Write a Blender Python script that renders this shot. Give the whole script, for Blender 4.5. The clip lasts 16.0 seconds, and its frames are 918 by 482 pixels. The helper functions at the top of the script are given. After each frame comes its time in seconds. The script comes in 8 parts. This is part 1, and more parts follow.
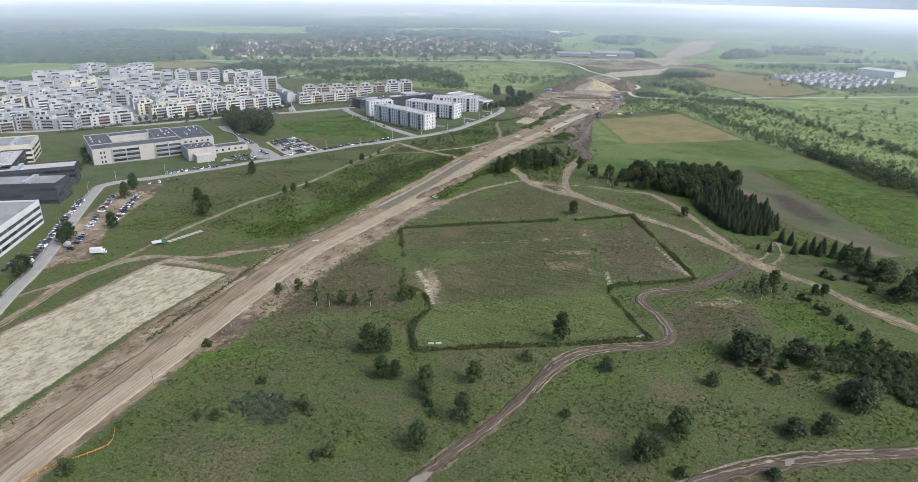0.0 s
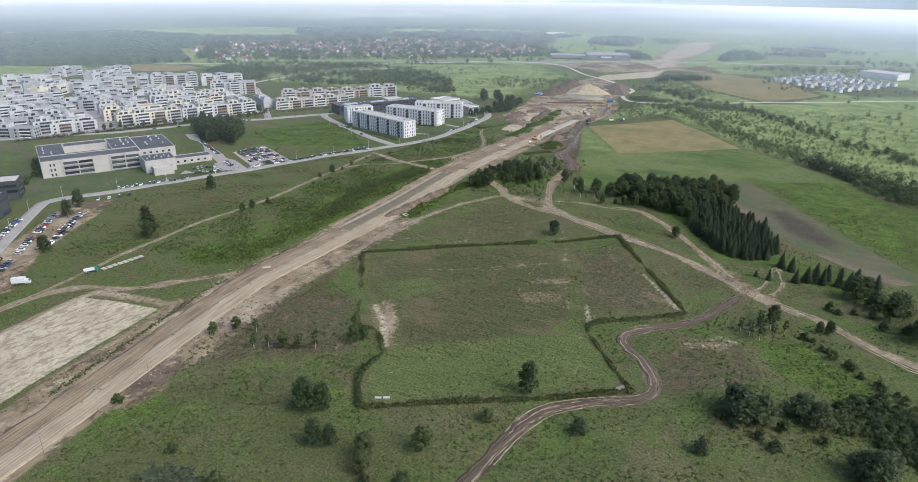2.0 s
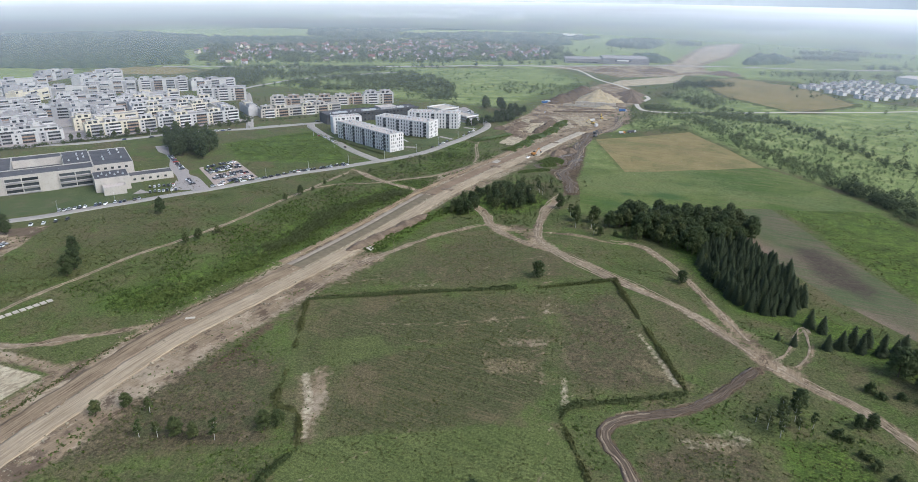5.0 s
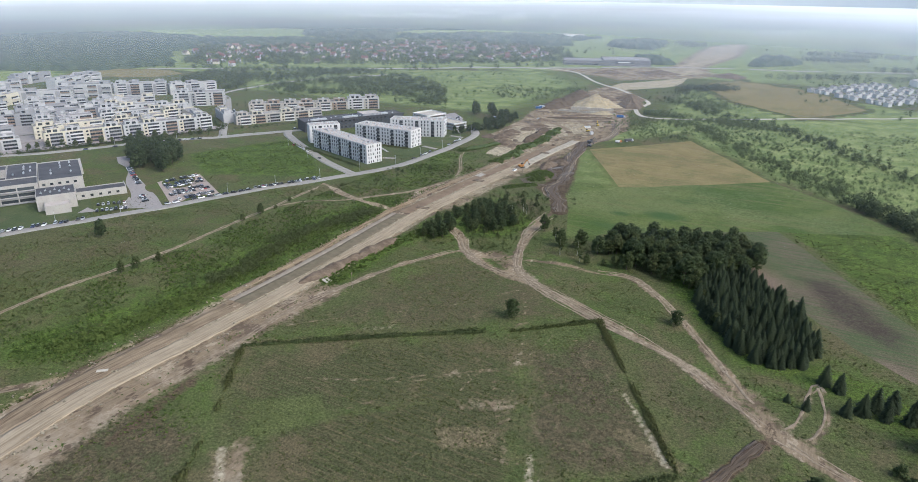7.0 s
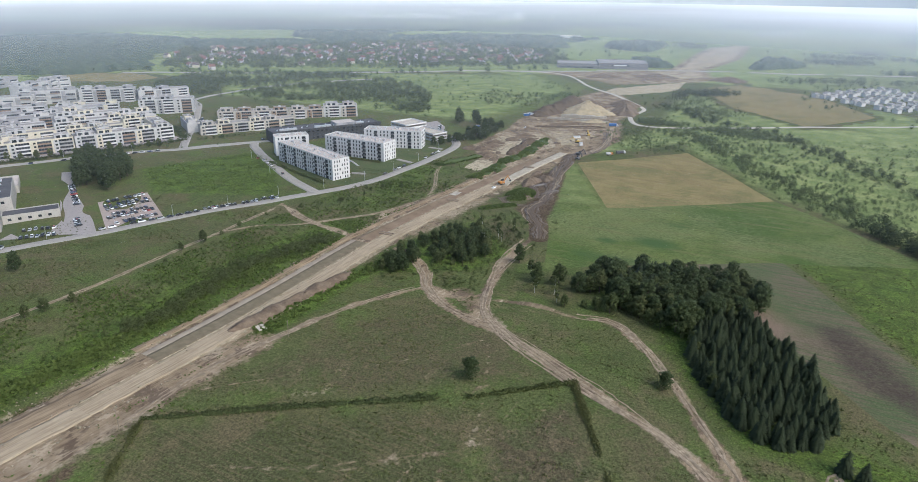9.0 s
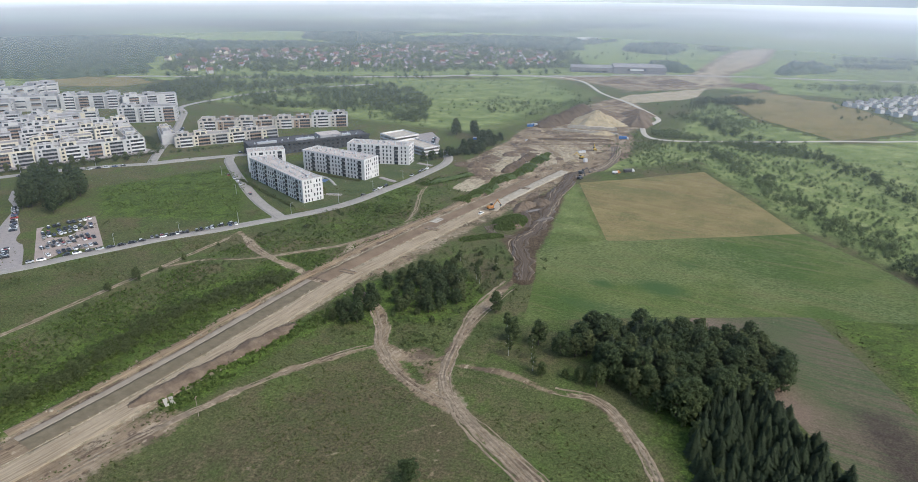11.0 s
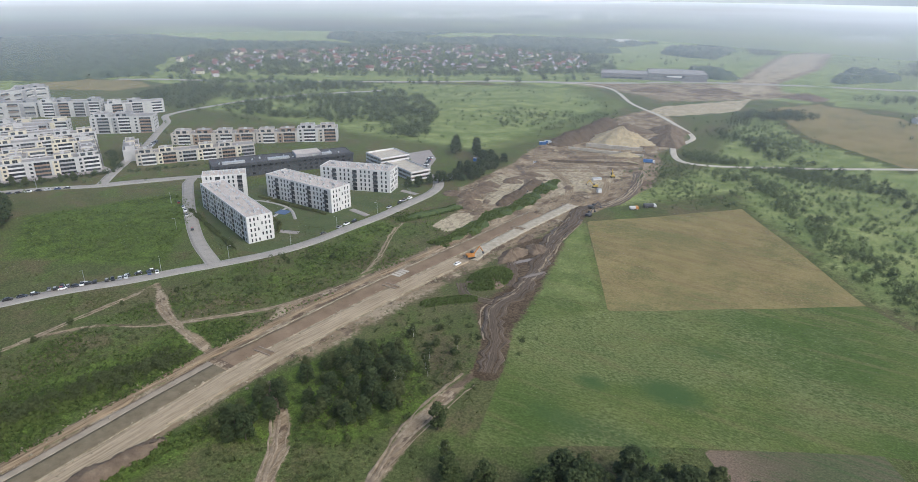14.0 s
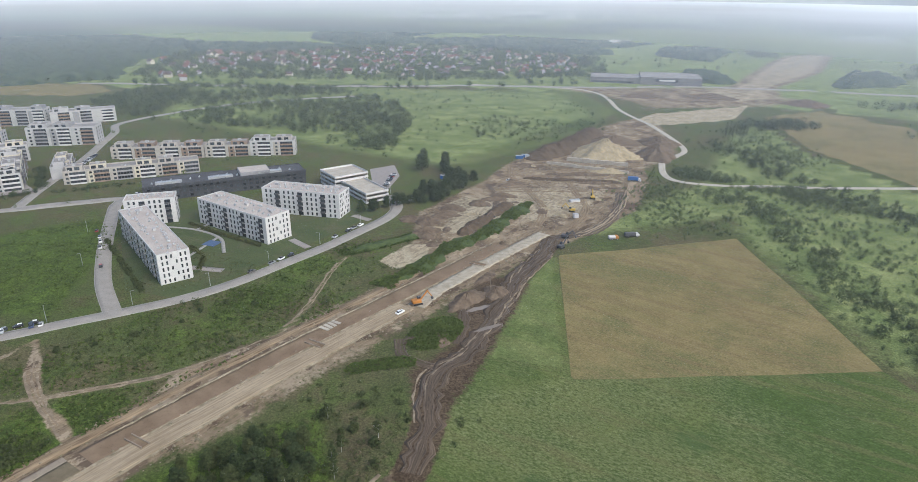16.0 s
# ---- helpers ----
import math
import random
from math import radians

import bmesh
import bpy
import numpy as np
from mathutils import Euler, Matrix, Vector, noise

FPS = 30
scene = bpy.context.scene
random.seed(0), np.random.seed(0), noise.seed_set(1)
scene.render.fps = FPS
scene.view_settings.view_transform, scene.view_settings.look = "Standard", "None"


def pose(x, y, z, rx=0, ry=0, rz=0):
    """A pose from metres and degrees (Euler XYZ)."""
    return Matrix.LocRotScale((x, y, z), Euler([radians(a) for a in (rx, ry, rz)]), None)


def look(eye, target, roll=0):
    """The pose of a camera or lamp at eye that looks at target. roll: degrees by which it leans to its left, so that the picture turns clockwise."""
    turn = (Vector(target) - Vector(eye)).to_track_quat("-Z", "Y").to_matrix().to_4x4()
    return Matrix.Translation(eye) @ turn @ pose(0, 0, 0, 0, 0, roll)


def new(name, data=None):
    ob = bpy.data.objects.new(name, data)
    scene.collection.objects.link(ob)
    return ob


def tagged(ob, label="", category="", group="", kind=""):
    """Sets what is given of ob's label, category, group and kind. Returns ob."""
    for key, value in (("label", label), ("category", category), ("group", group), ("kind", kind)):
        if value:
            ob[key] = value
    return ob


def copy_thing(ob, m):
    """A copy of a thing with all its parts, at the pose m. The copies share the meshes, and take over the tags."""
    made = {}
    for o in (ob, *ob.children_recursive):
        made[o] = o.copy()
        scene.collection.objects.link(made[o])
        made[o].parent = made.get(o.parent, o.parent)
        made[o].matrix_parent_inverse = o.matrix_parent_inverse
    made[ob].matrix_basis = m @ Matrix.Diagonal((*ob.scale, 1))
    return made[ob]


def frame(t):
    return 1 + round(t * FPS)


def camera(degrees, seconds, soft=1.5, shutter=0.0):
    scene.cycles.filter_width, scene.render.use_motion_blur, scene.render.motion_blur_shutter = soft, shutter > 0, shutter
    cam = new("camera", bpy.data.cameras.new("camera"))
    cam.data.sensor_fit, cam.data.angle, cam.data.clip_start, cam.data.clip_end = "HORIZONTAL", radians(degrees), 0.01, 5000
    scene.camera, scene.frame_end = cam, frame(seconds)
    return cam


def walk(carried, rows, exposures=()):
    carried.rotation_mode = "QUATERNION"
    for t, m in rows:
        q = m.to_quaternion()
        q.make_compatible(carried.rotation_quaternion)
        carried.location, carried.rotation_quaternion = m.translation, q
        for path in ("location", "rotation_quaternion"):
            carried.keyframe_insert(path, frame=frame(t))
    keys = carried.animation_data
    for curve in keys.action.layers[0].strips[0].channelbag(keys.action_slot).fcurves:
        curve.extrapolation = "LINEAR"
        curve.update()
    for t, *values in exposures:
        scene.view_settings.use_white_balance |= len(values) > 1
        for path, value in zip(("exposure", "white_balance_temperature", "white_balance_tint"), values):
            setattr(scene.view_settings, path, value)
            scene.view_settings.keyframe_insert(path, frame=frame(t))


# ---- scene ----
# ---- the camera and its way ----
cam = camera(70.8, 16.0, 0.6)
METRES, EYE, TILT, LEAN, TURN = 414.1, 136.7, 0.0, 0.0, 26.7
EXPOSURES = [(0.0, 0.26, 5930, 7), (8.0, 0.16, 5970, 7), (16.0, 0.02, 6160, 7)]
ROWS = [
    (0.0, 0.0, 0.0, 0.0, 0.26, -21.7, -0.65),
    (0.5, 0.0094, 0.0224, -0.0001, 0.26, -21.71, -0.63),
    (1.0, 0.0196, 0.0453, -0.0001, 0.24, -21.69, -0.61),
    (1.5, 0.0303, 0.0682, -0.0004, 0.23, -21.69, -0.61),
    (2.0, 0.0413, 0.0913, -0.0005, 0.21, -21.68, -0.61),
    (2.5, 0.0527, 0.1143, -0.0005, 0.19, -21.68, -0.57),
    (3.0, 0.0635, 0.1368, -0.0006, 0.19, -21.69, -0.59),
    (3.5, 0.0743, 0.1603, -0.0009, 1.26, -21.69, -0.57),
    (4.0, 0.0846, 0.1844, -0.001, 1.79, -21.69, -0.57),
    (6.5, 0.1353, 0.3132, -0.0013, 2.6, -21.72, -0.55),
    (7.0, 0.1454, 0.3399, -0.0014, 2.65, -21.75, -0.53),
    (7.5, 0.1553, 0.3668, -0.0012, 2.69, -21.77, -0.52),
    (8.0, 0.1653, 0.3944, -0.0013, 2.71, -21.77, -0.52),
    (8.5, 0.1758, 0.4242, -0.0011, 2.72, -21.77, -0.47),
    (9.0, 0.1865, 0.4556, -0.0015, 2.7, -21.74, -0.48),
    (9.5, 0.1979, 0.4879, -0.0012, 2.68, -21.75, -0.44),
    (12.0, 0.2642, 0.6608, -0.0004, 6.78, -21.77, -0.4),
    (12.5, 0.2754, 0.6953, -0.0005, 7.67, -21.8, -0.41),
    (13.0, 0.2859, 0.7296, -0.0008, 8.03, -21.82, -0.4),
    (13.5, 0.2958, 0.7639, -0.0006, 8.2, -21.88, -0.38),
    (14.0, 0.3056, 0.7984, -0.0013, 8.3, -21.89, -0.37),
    (14.5, 0.3151, 0.8326, -0.0014, 8.35, -21.92, -0.36),
    (15.0, 0.3251, 0.8669, -0.0013, 8.38, -21.95, -0.38),
    (15.5, 0.3349, 0.9017, -0.0014, 8.38, -21.97, -0.37),
    (16.0, 0.3452, 0.937, -0.0016, 8.17, -21.98, -0.4),
]
walk(cam, [(t, pose(0, 0, EYE, TILT, LEAN, TURN) @ pose(METRES * x, METRES * y, METRES * z, 90 + pitch, roll, yaw)) for t, x, y, z, yaw, pitch, roll in ROWS], EXPOSURES)

# ---- sky, sun ----
world = bpy.data.worlds.new("sky")
scene.world = world
world.use_nodes = True
sky = world.node_tree.nodes.new("ShaderNodeTexSky")
sky.sky_type, sky.sun_disc = "NISHITA", False
SUN_HEIGHT, SUN_SIDE = 44.0, 98.0          # degrees over the horizon; clockwise from +y
sky.sun_elevation, sky.sun_rotation = radians(SUN_HEIGHT), radians(SUN_SIDE)
sky.air_density, sky.dust_density, sky.ozone_density = 1.0, 4.0, 1.0
back = world.node_tree.nodes["Background"]
world.node_tree.links.new(sky.outputs[0], back.inputs[0])
back.inputs[1].default_value = 0.20
sun = new("sun", bpy.data.lights.new("sun", "SUN"))
sun.data.energy, sun.data.angle, sun.data.color = 1.55, radians(35), (1.0, 0.975, 0.94)
toward = Vector((math.sin(radians(SUN_SIDE)) * math.cos(radians(SUN_HEIGHT)), math.cos(radians(SUN_SIDE)) * math.cos(radians(SUN_HEIGHT)), math.sin(radians(SUN_HEIGHT))))
sun.matrix_world = look(toward * 300, (0, 0, 0))

rng = np.random.default_rng(7)
rnd = random.Random(11)

# ---- node helpers ----


class Tree:
    """A material and short ways to add nodes to it."""

    def __init__(self, name):
        self.mat = bpy.data.materials.new(name)
        self.mat.use_nodes = True
        self.nt = self.mat.node_tree
        self.bsdf = self.nt.nodes["Principled BSDF"]
        self.pos = self.nt.nodes.new("ShaderNodeNewGeometry").outputs["Position"]

    def put(self, socket, v):
        if isinstance(v, (int, float)):
            socket.default_value = v
        elif isinstance(v, tuple):
            socket.default_value = (*v, 1.0) if len(v) == 3 and socket.type == "RGBA" else v
        else:
            self.nt.links.new(v, socket)

    def noise(self, scale, detail=3.0, rough=0.55, vec=None):
        n = self.nt.nodes.new("ShaderNodeTexNoise")
        self.put(n.inputs["Vector"], vec or self.pos)
        self.put(n.inputs["Scale"], scale)
        self.put(n.inputs["Detail"], detail)
        self.put(n.inputs["Roughness"], rough)
        return n.outputs["Fac"]

    def wave(self, scale, vec=None, distort=2.0, dscale=1.0):
        n = self.nt.nodes.new("ShaderNodeTexWave")
        self.put(n.inputs["Vector"], vec or self.pos)
        self.put(n.inputs["Scale"], scale)
        self.put(n.inputs["Distortion"], distort)
        self.put(n.inputs["Detail Scale"], dscale)
        return n.outputs["Fac"]

    def turned(self, degrees, stretch=(1, 1, 1)):
        n = self.nt.nodes.new("ShaderNodeMapping")
        self.put(n.inputs["Vector"], self.pos)
        n.inputs["Rotation"].default_value = (0, 0, radians(degrees))
        n.inputs["Scale"].default_value = stretch
        return n.outputs[0]

    def maths(self, op, a, b=0.0, clamp=False):
        n = self.nt.nodes.new("ShaderNodeMath")
        n.operation, n.use_clamp = op, clamp
        self.put(n.inputs[0], a)
        self.put(n.inputs[1], b)
        return n.outputs[0]

    def span(self, v, a, b, c=0.0, d=1.0):
        n = self.nt.nodes.new("ShaderNodeMapRange")
        for i, x in enumerate((v, a, b, c, d)):
            self.put(n.inputs[i], x)
        return n.outputs[0]

    def mix(self, fac, a, b, blend="MIX"):
        n = self.nt.nodes.new("ShaderNodeMix")
        n.data_type, n.blend_type = "RGBA", blend
        self.put(n.inputs["Factor"], fac)
        self.put(n.inputs[6], a)
        self.put(n.inputs[7], b)
        return n.outputs[2]

    def attr(self, name):
        n = self.nt.nodes.new("ShaderNodeAttribute")
        n.attribute_name = name
        s = self.nt.nodes.new("ShaderNodeSeparateColor")
        self.nt.links.new(n.outputs["Color"], s.inputs[0])
        return s.outputs

    def chance(self):
        return self.nt.nodes.new("ShaderNodeObjectInfo").outputs["Random"]

    def island(self):
        return self.nt.nodes.new("ShaderNodeNewGeometry").outputs["Random Per Island"]

    def ramp(self, fac, *stops):
        n = self.nt.nodes.new("ShaderNodeValToRGB")
        el = n.color_ramp.elements
        while len(el) < len(stops):
            el.new(0.5)
        for e, (at, col) in zip(el, stops):
            e.position, e.color = at, (*col, 1.0)
        self.put(n.inputs[0], fac)
        return n.outputs[0]

    def done(self, colour, rough=0.9, bump=None, strength=0.5, distance=0.1, metal=0.0, spec=0.3):
        self.put(self.bsdf.inputs["Base Color"], colour)
        self.put(self.bsdf.inputs["Roughness"], rough)
        self.put(self.bsdf.inputs["Metallic"], metal)
        self.put(self.bsdf.inputs["Specular IOR Level"], spec)
        if bump is not None:
            b = self.nt.nodes.new("ShaderNodeBump")
            b.inputs["Strength"].default_value, b.inputs["Distance"].default_value = strength, distance
            self.put(b.inputs["Height"], bump)
            self.nt.links.new(b.outputs[0], self.bsdf.inputs["Normal"])
        return self.mat


def dirt_colour(t, coarse, fine):
    c = t.mix(coarse, (0.108, 0.076, 0.048), (0.295, 0.230, 0.152))
    return t.mix(t.span(fine, 0.45, 0.75, 0, 0.7), c, (0.20, 0.155, 0.11))


def mud_colour(t, coarse, fine):
    return t.mix(t.span(fine, 0.35, 0.65), (0.040, 0.028, 0.018), t.mix(coarse, (0.080, 0.056, 0.034), (0.165, 0.123, 0.082)))


def sand_colour(t, coarse, fine):
    c = t.mix(coarse, (0.33, 0.282, 0.192), (0.48, 0.425, 0.305))
    return t.mix(t.span(fine, 0.45, 0.75), c, (0.27, 0.23, 0.165))


def plain(name, a, b, scale=0.5, rough=0.85, bump=0.05, metal=0.0, spec=0.3, fine=6.0):
    """Two tones mixed at two scales, with a fine relief."""
    t = Tree(name)
    n = t.noise(scale, 4)
    f = t.noise(scale * fine, 3)
    c = t.mix(t.span(n, 0.3, 0.7), a, b)
    c = t.mix(t.span(f, 0.35, 0.75, 0.0, 0.4), c, a)
    return t.done(c, rough, f, 0.4, bump, metal, spec)


# ---- materials ----
def ground_material():
    t = Tree("ground")
    big, mid, small, fine = t.noise(0.011, 3), t.noise(0.07, 5, 0.6), t.noise(0.45, 5, 0.65), t.noise(1.9, 3)
    huge = t.noise(0.003, 3)
    jag = t.maths("ADD", t.maths("MULTIPLY", t.maths("SUBTRACT", mid, 0.5), 0.5), t.maths("MULTIPLY", t.maths("SUBTRACT", small, 0.5), 0.75))

    def mask(v, lo=0.38, hi=0.62, share=1.0):
        return t.span(t.maths("ADD", v, t.maths("MULTIPLY", jag, share)), lo, hi)

    def grey(v):
        n = t.nt.nodes.new("ShaderNodeCombineColor")
        for i in range(3):
            t.put(n.inputs[i], v)
        return n.outputs[0]

    a, b, c, e, h = t.attr("cover_a"), t.attr("cover_b"), t.attr("cover_c"), t.attr("cover_d"), t.attr("cover_e")
    tuft = t.noise(1.1, 5, 0.7)
    grain = grey(t.maths("MULTIPLY", t.span(tuft, 0.33, 0.67, 0.54, 1.44), t.span(t.noise(3.2, 3, 0.6), 0.3, 0.7, 0.66, 1.34)))
    soft_grain = grey(t.span(t.noise(1.7, 4, 0.65), 0.3, 0.7, 0.66, 1.34))
    corn_grain = grey(t.span(t.noise(1.3, 4, 0.65), 0.3, 0.7, 0.74, 1.26))
    patch = t.noise(0.032, 6, 0.66)
    patch2 = t.noise(0.05, 6, 0.66, t.turned(40, (1, 1, 1)))
    comb = t.noise(1.0, 4, 0.6, t.turned(-38, (0.05, 0.9, 1)))
    # rough grass: green, straw-coloured and dark tufts
    green = t.mix(t.span(mid, 0.3, 0.7), (0.054, 0.072, 0.024), (0.092, 0.108, 0.040))
    green = t.mix(t.span(big, 0.44, 0.66, 0, 0.8), green, t.mix(small, (0.076, 0.076, 0.036), (0.112, 0.104, 0.052)))
    green = t.mix(t.span(huge, 0.50, 0.66, 0, 0.8), green, t.mix(mid, (0.066, 0.084, 0.026), (0.100, 0.112, 0.042)))
    green = t.mix(t.span(patch, 0.49, 0.60, 0, 0.85), green, t.mix(small, (0.080, 0.072, 0.036), (0.130, 0.112, 0.062)))
    green = t.mix(t.span(patch2, 0.51, 0.61, 0, 0.7), green, t.mix(small, (0.058, 0.092, 0.022), (0.092, 0.126, 0.034)))
    green = t.mix(t.span(small, 0.55, 0.75, 0, 0.5), green, (0.042, 0.054, 0.020))
    green = t.mix(t.span(fine, 0.55, 0.75, 0, 0.45), green, (0.140, 0.134, 0.066))
    # lush weeds, heath, ripe corn, tilled soil, meadow
    lush = t.mix(t.span(small, 0.3, 0.7), (0.044, 0.070, 0.016), (0.092, 0.124, 0.030))
    lush = t.mix(t.span(patch2, 0.52, 0.60, 0, 0.7), lush, t.mix(small, (0.060, 0.100, 0.020), (0.092, 0.138, 0.030)))
    lush = t.mix(t.span(patch, 0.54, 0.66, 0, 0.4), lush, t.mix(small, (0.066, 0.066, 0.030), (0.100, 0.092, 0.044)))
    clump = t.noise(0.10, 6, 0.68)
    lush = t.mix(t.span(clump, 0.50, 0.58, 0, 0.8), lush, t.mix(small, (0.070, 0.112, 0.020), (0.118, 0.166, 0.034)))
    lush = t.mix(t.span(clump, 0.45, 0.38, 0, 0.75), lush, t.mix(small, (0.026, 0.044, 0.013), (0.056, 0.078, 0.024)))
    col = t.mix(mask(b[0], 0.3, 0.7), green, t.mix(t.span(fine, 0.5, 0.75, 0, 0.6), lush, (0.030, 0.050, 0.014)))
    heath = t.mix(t.span(small, 0.35, 0.65), (0.058, 0.052, 0.030), (0.104, 0.086, 0.050))
    heath = t.mix(t.span(t.noise(0.08, 6, 0.7), 0.49, 0.58, 0, 0.75), heath, t.mix(small, (0.052, 0.062, 0.026), (0.084, 0.092, 0.040)))
    heath = t.mix(t.span(t.noise(0.19, 6, 0.7, t.turned(70, (1, 0.6, 1))), 0.55, 0.64, 0, 0.7), heath, (0.142, 0.116, 0.072))
    col = t.mix(mask(b[1], 0.3, 0.8), col, heath)
    # dark olive sward, mown grass, straw
    olive = t.mix(t.span(small, 0.3, 0.7), (0.046, 0.054, 0.022), (0.080, 0.082, 0.038))
    olive = t.mix(t.span(comb, 0.50, 0.62, 0, 0.7), olive, (0.108, 0.092, 0.050))
    olive = t.mix(t.span(patch, 0.52, 0.62, 0, 0.7), olive, (0.120, 0.098, 0.056))
    col = t.mix(mask(h[1], 0.3, 0.75), col, olive)
    mown = t.mix(t.span(mid, 0.3, 0.7), (0.076, 0.098, 0.030), (0.104, 0.122, 0.044))
    mown = t.mix(t.span(comb, 0.48, 0.60, 0, 0.6), mown, (0.066, 0.082, 0.030))
    col = t.mix(mask(h[0], 0.35, 0.65, 0.5), col, mown)
    straw = t.mix(t.span(small, 0.3, 0.7), (0.105, 0.086, 0.048), (0.175, 0.146, 0.086))
    col = t.mix(mask(h[2], 0.35, 0.75), col, straw)
    corn = t.mix(t.span(mid, 0.3, 0.7), (0.158, 0.138, 0.056), (0.232, 0.188, 0.084))
    corn = t.mix(t.span(patch, 0.48, 0.60, 0, 0.75), corn, (0.105, 0.116, 0.044))
    corn = t.mix(t.span(t.noise(1.0, 4, 0.65, t.turned(-36, (0.02, 0.22, 1))), 0.46, 0.60, 0, 0.6), corn, (0.150, 0.112, 0.056))
    corn = t.mix(t.span(t.noise(1.6, 4, 0.7, t.turned(38, (0.35, 1.8, 1))), 0.46, 0.64, 0, 0.7), corn, (0.25, 0.205, 0.105))
    col = t.mix(1.0, col, grain, "MULTIPLY")
    col = t.mix(mask(b[2], 0.45, 0.55, 0.12), col, t.mix(1.0, corn, corn_grain, "MULTIPLY"))
    furrow = t.noise(1.0, 3, 0.6, t.turned(-40, (0.03, 0.75, 1)))
    soil = t.mix(t.span(t.noise(0.02, 4), 0.40, 0.60), (0.086, 0.096, 0.050), (0.122, 0.100, 0.070))
    soil = t.mix(t.span(furrow, 0.46, 0.60, 0, 0.6), soil, (0.060, 0.096, 0.036))
    soil = t.mix(mask(h[1], 0.3, 0.8, 1.0), soil, t.mix(furrow, (0.040, 0.032, 0.026), (0.082, 0.066, 0.052)))
    soil = t.mix(mask(e[2], 0.2, 0.9, 1.0), soil, (0.165, 0.125, 0.092))
    col = t.mix(mask(c[0], 0.45, 0.55, 0.12), col, t.mix(1.0, soil, soft_grain, "MULTIPLY"))
    blot = t.noise(1.0, 5, 0.7, t.turned(-32, (0.6, 1.2, 1)))
    meadow = t.mix(t.span(mid, 0.35, 0.65), (0.074, 0.106, 0.028), (0.116, 0.140, 0.042))
    meadow = t.mix(t.span(big, 0.46, 0.62), meadow, (0.064, 0.100, 0.026))
    where = t.span(t.maths("ADD", t.noise(0.016, 4, 0.6), t.maths("MULTIPLY", h[2], 0.3)), 0.44, 0.62)
    meadow = t.mix(t.maths("MULTIPLY", where, t.span(blot, 0.44, 0.60, 0.15, 0.7)), meadow, (0.145, 0.160, 0.076))
    meadow = t.mix(t.maths("MULTIPLY", where, t.span(blot, 0.46, 0.36, 0, 0.6)), meadow, (0.064, 0.092, 0.026))
    swath = t.noise(1.0, 3, 0.6, t.turned(-34, (0.02, 0.16, 1)))
    meadow = t.mix(t.span(swath, 0.50, 0.66, 0, 0.6), meadow, (0.128, 0.128, 0.054))
    meadow = t.mix(1.0, meadow, grey(t.span(blot, 0.3, 0.7, 0.72, 1.28)), "MULTIPLY")
    col = t.mix(mask(c[1], 0.45, 0.55, 0.15), col, t.mix(1.0, meadow, soft_grain, "MULTIPLY"))
    # pale meadow; part of its lightness is distance haze put into the colour
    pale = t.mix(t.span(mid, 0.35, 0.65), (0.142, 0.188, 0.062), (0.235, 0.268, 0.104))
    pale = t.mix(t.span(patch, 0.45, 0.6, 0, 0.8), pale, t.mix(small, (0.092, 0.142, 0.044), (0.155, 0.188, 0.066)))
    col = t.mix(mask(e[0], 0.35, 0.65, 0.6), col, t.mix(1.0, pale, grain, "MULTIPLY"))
    col = t.mix(mask(e[1], 0.3, 0.8, 0.8), col, (0.052, 0.092, 0.030))
    lawn = t.mix(t.span(mid, 0.3, 0.7), (0.058, 0.082, 0.034), (0.085, 0.102, 0.046))
    lawn = t.mix(t.span(patch2, 0.5, 0.62, 0, 0.7), lawn, (0.105, 0.102, 0.058))
    col = t.mix(mask(c[2], 0.45, 0.55, 0.1), col, t.mix(1.0, lawn, soft_grain, "MULTIPLY"))
    rut = t.noise(0.8, 5, 0.7, t.turned(6, (1.6, 0.10, 1)))
    dirt = dirt_colour(t, t.span(t.maths("ADD", t.maths("MULTIPLY", rut, 0.6), t.maths("MULTIPLY", mid, 0.4)), 0.35, 0.62), small)
    dirt = t.mix(t.span(patch, 0.54, 0.60, 0, 0.7), dirt, t.mix(small, (0.25, 0.205, 0.145), (0.38, 0.32, 0.235)))
    dirt = t.mix(t.span(patch, 0.45, 0.41, 0, 0.8), dirt, t.mix(small, (0.075, 0.056, 0.040), (0.14, 0.105, 0.078)))
    clod = t.noise(0.13, 6, 0.72, t.turned(20, (1, 0.55, 1)))
    dirt = t.mix(t.span(clod, 0.56, 0.61, 0, 0.85), dirt, t.mix(small, (0.28, 0.225, 0.155), (0.42, 0.35, 0.255)))
    dirt = t.mix(t.span(clod, 0.45, 0.40, 0, 0.85), dirt, t.mix(small, (0.060, 0.043, 0.030), (0.115, 0.084, 0.060)))
    col = t.mix(mask(a[0]), col, dirt)
    sand = sand_colour(t, t.span(mid, 0.3, 0.7), t.noise(0.8, 5, 0.7))
    sand = t.mix(t.span(t.noise(0.35, 5, 0.7, t.turned(12, (1.2, 0.5, 1))), 0.49, 0.57, 0, 0.75), sand, (0.22, 0.18, 0.125))
    sand = t.mix(t.span(clod, 0.42, 0.36, 0, 0.7), sand, (0.19, 0.15, 0.10))
    col = t.mix(mask(a[2], 0.42, 0.58, 0.6), col, sand)
    mud = mud_colour(t, t.span(mid, 0.3, 0.7), t.noise(1.1, 4, 0.7))
